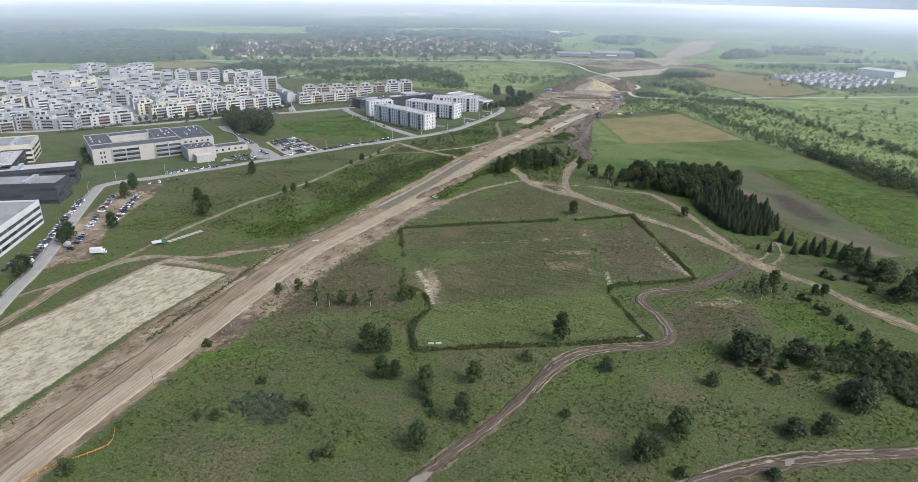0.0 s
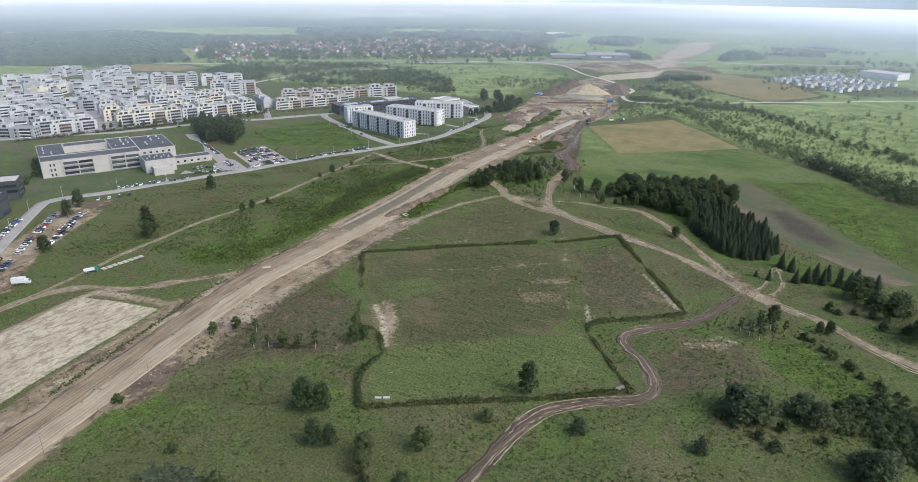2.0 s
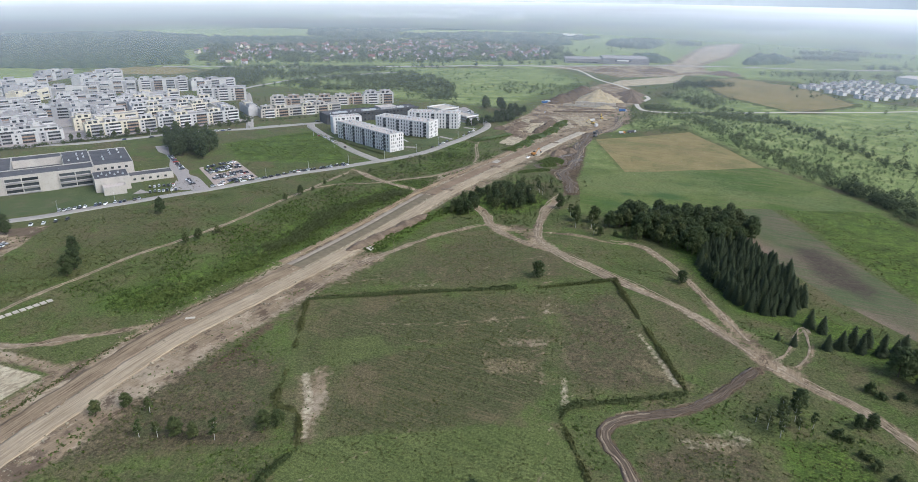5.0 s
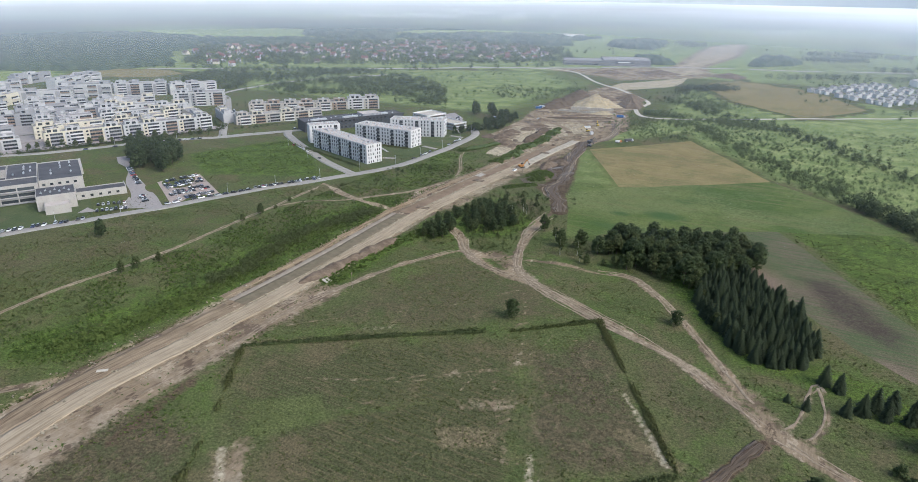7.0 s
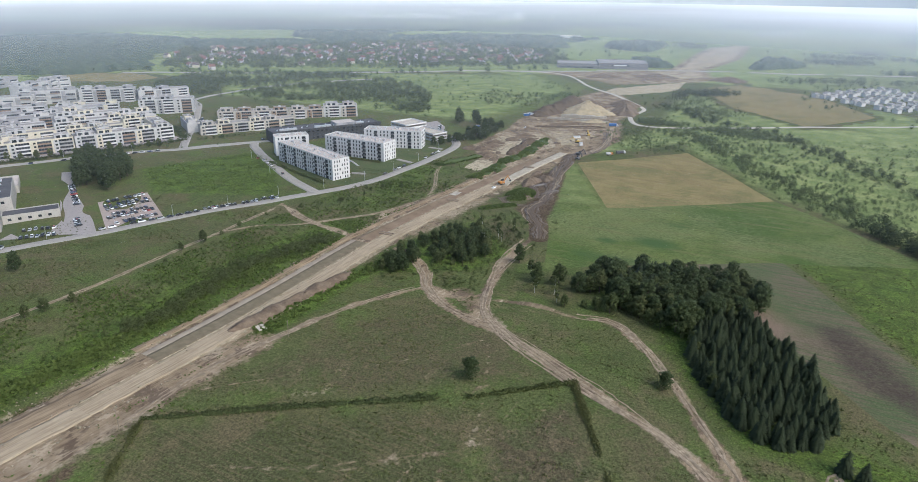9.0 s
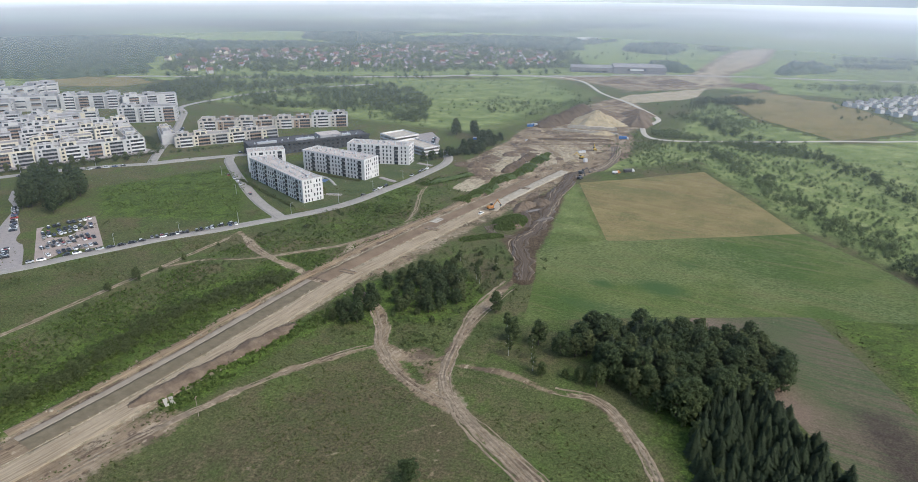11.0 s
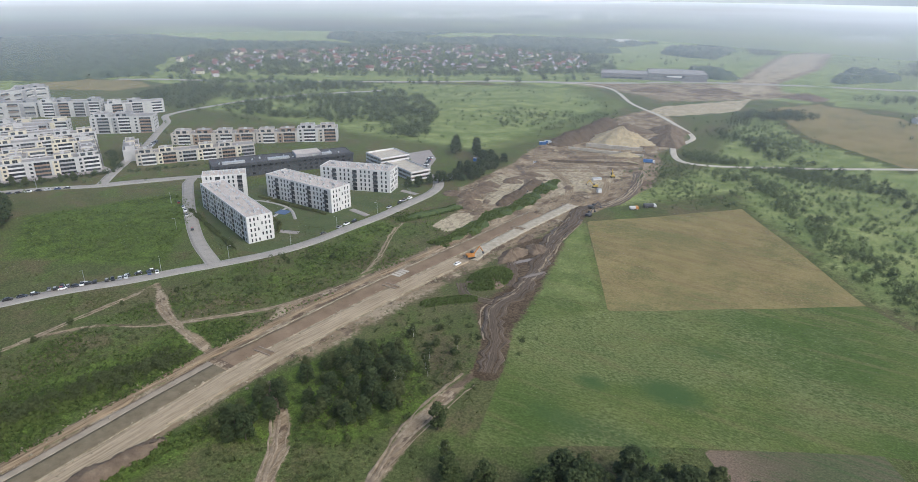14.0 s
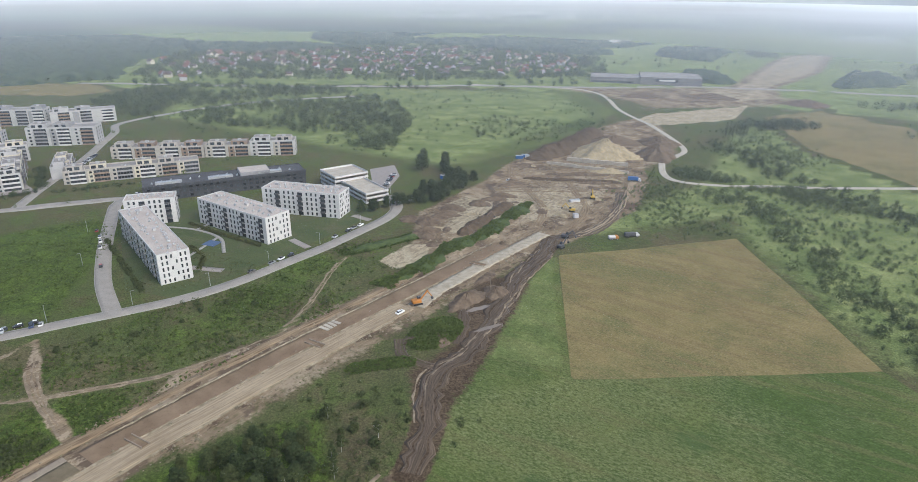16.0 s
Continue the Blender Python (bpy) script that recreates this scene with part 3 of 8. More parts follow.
    dirt = np.maximum(dirt, 0.75 * band(off_line(X, Y, edge + np.array([3.0, 3.0])), 3.5, 5))
    sand = np.maximum(sand, band(-inside(X, Y, PAD), -3, 5))
    sand = np.maximum(sand, 0.95 * band(-inside(X, Y, [(-258, 640), (-260, 668), (-247, 678), (-238, 655), (-242, 636)]), -1, 6))
    sand = np.maximum(sand, 0.9 * band(-inside(X, Y, [(-258, 693), (-265, 740), (-250, 757), (-237, 745), (-240, 698)]), 0, 6))
    sand = np.maximum(sand, 0.8 * band(-inside(X, Y, [(-283, 739), (-281, 759), (-257, 754), (-253, 716), (-255, 700)]), 0, 5))
    sand = np.maximum(sand, 0.54 * band(-inside(X, Y, [(-277, 779), (-259, 800), (-222, 819), (-207, 839), (-201, 773), (-214, 750), (-224, 725), (-240, 752)]), 0, 8))
    sand = np.maximum(sand, 0.40 * band(-inside(X, Y, SITE), -4, 10))
    sand = np.maximum(sand, band(-inside(X, Y, FAR_PAD), 0, 10))
    sand = np.maximum(sand, 0.52 * band(-inside(X, Y, FAR_ROAD), -8, 24))
    sand = np.maximum(sand, 0.42 * band(-inside(X, Y, [(-265, 780), (-262, 850), (-215, 880), (-200, 810), (-215, 760)]), 0, 10))
    for line, half, much in (([(-154, 260), (-142, 248), (-130, 232)], 3.0, 0.60), ([(-68, 305), (-62, 288)], 3, 0.55), ([(-52, 352), (-30, 322)], 2.5, 0.6), ([(-100, 388), (-104, 368)], 1.2, 0.5), ([(-160, 342), (-150, 352)], 4, 0.45), ([(-20, 292), (-8, 300)], 7, 0.42), ([(-98, 350), (-88, 352)], 6, 0.4)):
        sand = np.maximum(sand, much * band(off_line(X, Y, np.array(line, dtype=float)), half, 5))
    for line in ([(-180, 292), (-130, 318), (-95, 352), (-88, 392)], [(-120, 210), (-100, 262), (-104, 330), (-106, 380)], [(-72, 390), (-80, 340), (-62, 296)], [(-190, 330), (-140, 380), (-120, 410)], [(-150, 300), (-110, 290), (-70, 300)]):
        dirt = np.maximum(dirt, 0.54 * band(off_line(X, Y, spline(line)), 0.9, 2.2))
    dirt = np.maximum(dirt, 0.58 * band(off_line(X, Y, spline([(-150, 266), (-140, 250), (-130, 231)])), 5, 7))
    dirt = np.maximum(dirt, 0.48 * band(off_line(X, Y, np.array([(-98.0, 318.0), (-86, 326)])), 6, 9))
    lush = 0.36 * band(-inside(X, Y, [(-150, 60), (-200, 160), (-128, 196), (-60, 215), (80, 300), (110, 120)]), 0, 30)
    lush = np.maximum(lush, 0.8 * band(off_line(X, Y, np.array([(-186.0, 152.0), (-165, 178), (-135, 196)])), 9, 9))
    lush = np.maximum(lush, 0.72 * band(off_line(X, Y, spline([(-252, 480), (-258, 400), (-250, 330), (-262, 270)])), 20, 20))
    lush = np.maximum(lush, 0.9 * band(off_line(X, Y, spline([(-200, 455), (-205, 425), (-203, 400), (-203, 375)])), 7, 8))
    lush = np.maximum(lush, 0.7 * band(-inside(X, Y, CLOVER), 0, 8))
    lush = np.maximum(lush, 0.85 * band(-inside(X, Y, [(-405, 590), (-440, 590), (-470, 505), (-410, 470), (-330, 512)]), 0, 14))
    lush = np.maximum(lush, 0.65 * band(off_line(X, Y, spline([(-270, 530), (-270, 580), (-285, 620)])), 14, 16))
    lush = np.maximum(lush, 0.62 * band(-inside(X, Y, [(-20, 700), (160, 430), (400, 600), (300, 900), (-60, 900)]), 0, 60))
    lush = np.maximum(lush, 0.8 * band(-inside(X, Y, [(-205, 492), (-190, 535), (-165, 515), (-146, 497), (-160, 468), (-200, 440), (-210, 462)]), 2, 10))
    lush = np.maximum(lush, 0.85 * band(-inside(X, Y, [(3, 306), (20, 314), (47, 288), (39, 274), (12, 283)]), 0, 8))
    lush = np.maximum(lush, 0.7 * band(off_line(X, Y, np.array([(-60.0, 472.0), (-42, 438), (-14, 402), (24, 396), (50, 380)])), 12, 12))
    heath = 0.95 * band(-inside(X, Y, [(-193, 182), (-207, 230), (-190, 262), (-167, 262), (-151, 237), (-136, 224), (-167, 202), (-182, 186)]), 0, 12)
    heath = np.maximum(heath, 0.62 * band(-inside(X, Y, [(-194, 172), (-158, 201), (-130, 204), (-124, 187), (-152, 171), (-176, 160)]), 0, 12))
    heath = np.maximum(heath, 0.85 * band(-inside(X, Y, [(-138, 253), (-114, 276), (-104, 254), (-123, 235)]), 0, 8))
    heath = np.maximum(heath, 0.80 * band(-inside(X, Y, [(-94, 362), (-73, 390), (-27, 321), (-59, 298), (-74, 310)]), 0, 14))
    heath = np.maximum(heath, 0.85 * band(-inside(X, Y, [(-34, 278), (-5, 303), (9, 282), (6, 269), (-25, 246)]), 0, 10))
    heath = np.maximum(heath, 0.72 * band(-inside(X, Y, [(-200, 520), (-152, 545), (-150, 500), (-165, 515), (-188, 530)]), 0, 12))
    heath = np.maximum(heath, 0.62 * band(-inside(X, Y, [(-193, 325), (-179, 377), (-173, 410), (-155, 436), (-114, 418), (-80, 402), (-108, 375), (-153, 344)]), 0, 18))
    heath = np.maximum(heath, 0.55 * band(-inside(X, Y, [(-60, 404), (-20, 376), (-8, 366), (-26, 330), (-66, 396)]), 0, 12))
    heath = np.maximum(heath, 0.45 * band(-inside(X, Y, [(-330, 240), (-380, 330), (-330, 470), (-312, 440), (-312, 320)]), 0, 24))
    olive = 0.46 * band(-inside(X, Y, [(-160, 60), (-190, 150), (-128, 190), (-70, 200), (20, 240), (110, 240), (110, 100)]), 0, 24)
    heath = np.maximum(heath, 0.55 * band(np.hypot((X + 150) / 1.8, Y - 112), 9, 14))
    heath = np.maximum(heath, 0.45 * band(np.hypot((X + 60) / 1.5, Y - 150), 8, 14))
    olive = np.maximum(olive, 0.95 * band(-inside(X, Y, [(-146, 278), (-89, 332), (-71, 292), (-76, 271), (-122, 237)]), 0, 8))
    olive = np.maximum(olive, 0.72 * band(-inside(X, Y, [(-190, 306), (-107, 366), (-94, 362), (-74, 310), (-110, 310), (-146, 278), (-160, 262)]), 0, 14))
    olive = np.maximum(olive, 0.7 * band(-inside(X, Y, [(-4, 496), (10, 500), (22, 486), (40, 452), (36, 436), (14, 448), (3, 474)]), 0, 12))
    mown = 0.9 * band(-inside(X, Y, [(-130, 221), (-122, 237), (-69, 272), (-63, 278), (-37, 253), (-64, 231), (-116, 197)]), 0, 3)
    mown = np.maximum(mown, 0.55 * band(-inside(X, Y, [(-170, 282), (-146, 300), (-128, 288), (-150, 262)]), 0, 8))
    olive = np.where(mown > 0.7, 0, olive)
    olive = np.maximum(olive, 0.62 * band(-inside(X, Y, [(-119, 233), (-84, 258), (-69, 238), (-107, 215)]), 0, 4))
    straw = 0.75 * band(-inside(X, Y, [(-103, 303), (-80, 315), (-79, 303), (-95, 292)]), 0, 6)
    straw = np.maximum(straw, 0.72 * band(off_line(X, Y, np.array([(-47.0, 331.0), (-27, 323)])), 3.5, 6))
    straw = np.maximum(straw, 0.85 * band(-inside(X, Y, [(-158, 258), (-147, 264), (-126, 234), (-127, 228), (-142, 242)]), 0, 6))
    straw = np.maximum(straw, 0.80 * band(np.hypot((X + 12) / 1.4, Y - 294), 5, 5))
    straw = np.maximum(straw, 0.60 * band(off_line(X, Y, np.array([(-190.0, 312.0), (-182, 318)])), 3, 4))
    straw = np.maximum(straw, 0.50 * band(off_line(X, Y, np.array([(-130.0, 470.0), (-128, 440), (-96, 448)])), 4, 8))
    straw = np.maximum(straw, 0.95 * band(-inside(X, Y, [(-153, 564), (-133, 591), (-111, 603), (-111, 576), (-87, 588), (-64, 584), (-85, 560), (-114, 548)]), 0, 12) * (Y > 540))
    for line in ([(-132, 296), (-118, 319), (-106, 350)], [(-103, 348), (-83, 313), (-73, 296)], [(-189, 166), (-193, 189), (-198, 199)], [(-71, 285), (-71, 295), (-78, 307), (-94, 352), (-100, 372), (-116, 408)], [(-56, 240), (-56, 251), (-62, 276)], [(-150, 306), (-120, 322), (-92, 352), (-80, 380)]):
        dirt = np.maximum(dirt, 0.62 * band(off_line(X, Y, spline(line)), 0.8, 2.2))
    corn = band(-inside(X, Y, CORN), 0, 4)
    brown_field = [(-1110, 780), (-970, 872), (-895, 850), (-905, 796), (-1010, 735)]
    corn = np.maximum(corn, 0.8 * band(-inside(X, Y, FAR_FIELD), 0, 12))
    corn = np.maximum(corn, 0.8 * band(-inside(X, Y, brown_field), 0, 12))
    till = band(-inside(X, Y, TILLED), 0, 4)
    meadow = band(-inside(X, Y, MEADOW), 0, 5)
    pale = 0.85 * band(-inside(X, Y, [(-112, 790), (-34, 684), (60, 600), (170, 430), (500, 560), (460, 1100), (-20, 960), (-150, 880)]), 0, 40)
    pale = np.maximum(pale, 0.7 * band(-inside(X, Y, [(-60, 1000), (40, 1060), (400, 1300), (600, 900), (300, 800)]), 0, 60))
    pale = np.maximum(pale, 0.62 * band(-inside(X, Y, [(-131, 604), (-168, 590), (-186, 690), (-184, 699)]), 0, 3) * 0.72)
    deep = np.maximum(band(np.hypot((X + 84) / 1.6, Y - 555), 9, 10), band(np.hypot((X + 110) / 1.4, Y - 545), 5, 8)) * 0.8
    deep = np.maximum(deep, 0.6 * band(off_line(X, Y, np.array([(-118.0, 520.0), (-80, 520)])), 7, 12))
    deep = np.maximum(deep, 0.55 * band(np.hypot((X + 80) / 1.3, Y - 592), 7, 8))
    meadow = np.maximum(meadow, 0.85 * band(-inside(X, Y, [(-30, 720), (160, 420), (500, 560), (420, 1000), (-40, 940), (-120, 880)]), 0, 40))
    meadow = np.maximum(meadow, 0.8 * band(-inside(X, Y, [(-420, 800), (-540, 1150), (-420, 1230), (-310, 1110), (-300, 960), (-320, 820)]), 0, 40))
    lawn = band(-inside(X, Y, [(-414, 590), (-330, 545), (-300, 556), (-306, 700), (-340, 705), (-420, 620)]), 0, 4)
    lawn = np.maximum(lawn, band(-inside(X, Y, [(-408, 330), (-392, 372), (-440, 400), (-560, 370), (-500, 290), (-455, 262)]), 0, 4))
    lawn = np.maximum(lawn, band(-inside(X, Y, [(-312, 130), (-420, 250), (-440, 210), (-340, 90)]), 0, 4))
    brown = np.maximum(band(off_line(X, Y, np.array([(-64.0, 528.0), (-40, 502), (-20, 480)])), 12, 16), 0.7 * band(off_line(X, Y, np.array([(66.0, 400.0), (30, 420)])), 6, 8))
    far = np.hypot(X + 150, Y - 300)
    # beyond 950 m the ground is lightened: haze put into its colour
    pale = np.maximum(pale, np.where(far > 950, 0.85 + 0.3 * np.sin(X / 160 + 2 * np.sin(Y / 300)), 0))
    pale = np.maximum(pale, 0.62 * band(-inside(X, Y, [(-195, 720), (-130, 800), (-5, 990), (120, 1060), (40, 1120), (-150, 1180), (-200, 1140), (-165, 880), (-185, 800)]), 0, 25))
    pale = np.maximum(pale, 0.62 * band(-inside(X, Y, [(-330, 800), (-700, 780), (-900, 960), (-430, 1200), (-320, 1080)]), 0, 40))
    pale = np.where((inside(X, Y, FAR_FIELD) > -6) | (inside(X, Y, brown_field) > -6), 0, pale)
    patch = np.sin(X / 190 + 1.5 * np.sin(Y / 430)) * np.sin(Y / 260 + np.sin(X / 510))
    meadow = np.maximum(meadow, np.where((far > 1000) & (patch > 0.62), 0.8, 0))
    corn = np.maximum(corn, np.where((far > 1500) & (patch < -0.72), 0.9, 0))
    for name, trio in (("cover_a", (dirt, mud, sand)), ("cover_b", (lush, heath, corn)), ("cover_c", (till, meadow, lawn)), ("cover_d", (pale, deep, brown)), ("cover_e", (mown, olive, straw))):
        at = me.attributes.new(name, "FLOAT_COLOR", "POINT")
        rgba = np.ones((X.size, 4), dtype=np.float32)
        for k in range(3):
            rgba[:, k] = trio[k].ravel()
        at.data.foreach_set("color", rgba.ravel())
    return tagged(new("ground", me), "level grassland with heath, crops and bare soil", "ground", kind="structure")


build_ground()


def ribbon(name, line, half, mat, label, category, lift=0.07, profile=None, ragged=0.35, across=6, kind="structure", skirt=0.3):
    """A strip of ground laid along a line, with uneven edges and sunk sides."""
    d = np.gradient(line, axis=0)
    d /= np.linalg.norm(d, axis=1)[:, None]
    nrm = np.stack([d[:, 1], -d[:, 0]], 1)
    n = len(line)
    us = np.linspace(-1, 1, across + 1)
    jag = 1 + ragged * (rng.random((n, 2)) - 0.5)
    V = []
    for k, u in enumerate(us):
        w = half * u * jag[:, 0 if u < 0 else 1]
        p = line + nrm * w[:, None]
        z = height(p[:, 0], p[:, 1]) + lift + (profile(u) if profile else 0) + 0.03 * (rng.random(n) - 0.5) * (ragged > 0)
        V.append(np.column_stack([p, z]))
    lo, hi = V[0].copy(), V[-1].copy()
    lo[:, 2] -= skirt
    hi[:, 2] -= skirt
    V = np.stack([lo, *V, hi])
    m = V.shape[0]
    i = np.arange(m - 1)[:, None] * n + np.arange(n - 1)[None, :]
    faces = np.stack([i, i + 1, i + n + 1, i + n], -1).reshape(-1, 4)
    me = from_arrays(name, V.reshape(-1, 3), faces[:, ::-1], mat, True)
    s = np.concatenate([[0], np.cumsum(np.linalg.norm(np.diff(line, axis=0), axis=1))]) + 100 * rng.random()
    lay = np.zeros((m, n, 3), dtype=np.float32)
    lay[:, :, 0] = (np.concatenate([[-1], us, [1]]) * half)[:, None]
    lay[:, :, 1] = s[None, :]
    me.attributes.new("lay", "FLOAT_VECTOR", "POINT").data.foreach_set("vector", lay.ravel())
    return tagged(new(name, me), label, category, kind=kind)


def ruts(u):
    return -0.10 * (abs(abs(u) - 0.5) < 0.2) + 0.05 * (abs(u) > 0.8)


M_RUT = track_material("wheel_rut", "rut")


def wheel_ruts(line, half, pairs, mat, label, seed):
    """Pairs of narrow wheel ruts that wander over the width of a track."""
    g = np.random.default_rng(seed)
    d = np.gradient(line, axis=0)
    d /= np.linalg.norm(d, axis=1)[:, None]
    nrm = np.stack([d[:, 1], -d[:, 0]], 1)
    s = np.concatenate([[0], np.cumsum(np.linalg.norm(np.diff(line, axis=0), axis=1))])
    for k in range(pairs):
        at = half * 0.62 * (2 * (k + 0.5) / pairs - 1) + 0.45 * half * np.sin(s / g.uniform(16, 34) + g.uniform(0, 6)) * (pairs > 1) + 0.25 * np.sin(s / 7 + k)
        for side in (-0.85, 0.85):
            n0, n1 = (0, len(line)) if len(line) < 24 else (int(g.uniform(0, 0.4) * len(line)), int(g.uniform(0.6, 1.0) * len(line)))
            path = (line + nrm * (at + side)[:, None] + 0.16 * g.normal(size=line.shape))[n0:n1]
            ribbon("wheel_rut", path, g.uniform(0.2, 0.5), mat, label, "wheel rut", 0.06, lambda u: -0.05 * (1 - u * u), 1.5, 3, skirt=0.2)


for k, (line, half, wet) in enumerate(TRACKS):
    if wet >= 0.5:
        ribbon("dirt_track", line, half * 0.75, M_MUD, "muddy rutted track with wet wheel marks", "track", profile=ruts, across=8, ragged=0.9)
        wheel_ruts(line, half * 1.1, 2, M_RUT, "pale dry edge of a rut on the muddy track", 400 + k)
    else:
        wheel_ruts(line, half, 4 if half > 3 else 2 if half > 2 else 1, M_RUT, "pale wheel rut worn into the dirt track", 400 + k)

# the new road: haul lane, bed of subsoil, concrete lane
def shifted(line, dx, y0, y1):
    keep = (line[:, 1] >= y0) & (line[:, 1] <= y1)
    return line[keep] + np.array([dx, 0.0])


M_BED = plain("road_bed_soil", (0.145, 0.102, 0.064), (0.23, 0.168, 0.112), 0.12, 0.95, 0.1)
M_MEDIAN = plain("weedy_road_bed", (0.118, 0.098, 0.060), (0.185, 0.152, 0.102), 0.3, 0.95, 0.1)
M_LANE = track_material("compacted_soil", "dirt")
M_PALELANE = track_material("pale_compacted_soil", "pale")
M_FRESHLANE = plain("soiled_fresh_concrete", (0.27, 0.235, 0.175), (0.43, 0.39, 0.315), 0.35, 0.95, 0.03, fine=9.0)
M_RIDGE = plain("crumbled_soil", (0.13, 0.11, 0.07), (0.36, 0.31, 0.23), 0.35, 0.95, 0.1)
M_GREYLANE = plain("grey_gravel", (0.225, 0.188, 0.142), (0.31, 0.265, 0.205), 0.2, 0.95, 0.05)
ribbon("haul_road", shifted(HAUL, 5.3, 300, 612), 5.0, M_PALELANE, "compacted dirt haul road beside the new road bed", "road", 0.15, across=8, ragged=0.15)
ribbon("haul_road", shifted(HAUL, 5.3, -60, 304), 5.0, M_PALELANE, "compacted dirt haul road of the earthworks", "road", 0.13, across=8, ragged=0.15)
ribbon("haul_road", shifted(HAUL, -4.0, -60, 330), 4.6, M_LANE, "rutted dirt lane of the earthworks", "road", 0.12, across=8, ragged=0.25)
ribbon("road_bed", shifted(HAUL, -3.8, 330, 474), 3.9, M_MEDIAN, "weedy olive strip of road bed", "road", 0.12, ragged=0.1)
ribbon("road_bed", shifted(HAUL, -4.4, 474, 700), 4.8, M_BED, "levelled brown road bed in the earthworks", "road", 0.12, ragged=0.1)
ribbon("haul_road", shifted(HAUL, -9.3, 330, 474), 1.5, M_GREYLANE, "narrow grey gravel lane beside the road bed", "road", 0.14, ragged=0.12)
ribbon("haul_road", shifted(HAUL, -15.0, 330, 640), 2.2, M_LANE, "rutted dirt lane beside the earthworks", "road", 0.1, ragged=0.3)
for dx, y0, y1 in ((0.4, 300, 640), (-9.4, 480, 700), (10.6, 330, 600)):
    ribbon("soil_ridge", shifted(HAUL, dx, y0, y1) + rng.normal(0, 0.12, shifted(HAUL, dx, y0, y1).shape), 0.42, M_RIDGE, "low crumbly ridge of soil along the lane", "ridge", 0.10, lambda u: 0.4 * (1 - abs(u)), 1.6, 4)
ribbon("concrete_lane", spline([(-209, 612), (-211, 632), (-209, 676), (-205, 726)], 1.5), 4.0, M_FRESHLANE, "pale concrete lane freshly laid in the earthworks", "road", 0.3, ragged=0.22)

# trenches and wheel tracks across the building site
for k, (dx, dy, L, half, m, lab) in enumerate(((0, 0, 92, 2.4, M_BED, "dug brown trench bed"), (6, 14, 90, 1.6, M_MUD, "wet muddy trench"), (2, 26, 84, 2.2, M_LANE, "rutted site track"), (-10, 40, 96, 1.8, M_BED, "dug brown trench bed"),
                                                (-14, 52, 90, 2.6, M_LANE, "rutted site track"), (-18, 62, 92, 1.8, M_MUD, "wet muddy trench"), (-20, 74, 84, 2.2, M_PALELANE, "pale sandy site track"))):
    a = np.array([-276.0 + dx, 778.0 + dy])
    u = np.array([math.cos(radians(34)), math.sin(radians(34))])
    wob = rng.normal(0, 1.2, (6, 2))
    ribbon("trench", spline([tuple(a + u * L * j / 5 + wob[j]) for j in range(6)]), half, m, lab + " on the building site", "trench", 0.1, lambda q: -0.25 * (abs(q) < 0.5), 0.6, 6)
for pts, half, m in (([(-205, 728), (-198, 752), (-204, 782), (-222, 806), (-240, 830)], 2.6, M_LANE), ([(-188, 735), (-184, 770), (-190, 812), (-200, 850), (-206, 868)], 2.2, M_PALELANE), ([(-214, 735), (-226, 765), (-250, 790), (-276, 812), (-298, 845)], 2.4, M_LANE),
                     ([(-236, 700), (-246, 735), (-262, 765), (-284, 790)], 2.0, M_MUD), ([(-197, 722), (-184, 747), (-184, 779), (-198, 828)], 3.4, M_MUD), ([(-197, 586), (-190, 578), (-180, 576), (-172, 577)], 2.2, M_MUD), ([(-195, 628), (-183, 612), (-176, 596)], 2.4, M_MUD)):
    ribbon("dirt_track", spline(pts), half, m, "rutted wheel track across the building site", "track", 0.08, ruts, 0.5, 8)

# banks between the pits
def bank(line, half, h, mat, label, ragged=0.5):
    L = spline(line, 1.2)
    n, m = len(L), 13
    d = np.gradient(L, axis=0)
    d /= np.linalg.norm(d, axis=1)[:, None]
    nrm = np.stack([d[:, 1], -d[:, 0]], 1)
    s = np.cumsum(np.r_[0, np.linalg.norm(np.diff(L, axis=0), axis=1)])
    ease = np.clip(np.minimum(s, s[-1] - s) / (1.6 * half), 0, 1) ** 0.5
    swell = ease * (1 + ragged * (0.5 * np.sin(s / 5.3 + half) + 0.4 * np.sin(s / 2.1 + h)))
    u = np.linspace(-1, 1, m)
    P = L[:, None, :] + nrm[:, None, :] * (half * u[None, :, None] * (0.35 + 0.65 * swell[:, None, None])) + rng.normal(0, 0.25, (n, m, 2))
    z = h * (1 - u[None, :] ** 2) * ease[:, None] * (0.7 + 0.3 * swell[:, None]) * (1 + rng.normal(0, 0.14, (n, m)))
    V = np.dstack([P, height(P[:, :, 0], P[:, :, 1]) + z - 0.25]).reshape(-1, 3)
    i = np.arange(n - 1)[:, None] * m + np.arange(m - 1)[None, :]
    F = np.stack([i, i + 1, i + m + 1, i + m], -1).reshape(-1, 4)
    return tagged(new("soil_bank", from_arrays("soil_bank", V, F, mat, True)), label, "bank", kind="structure")


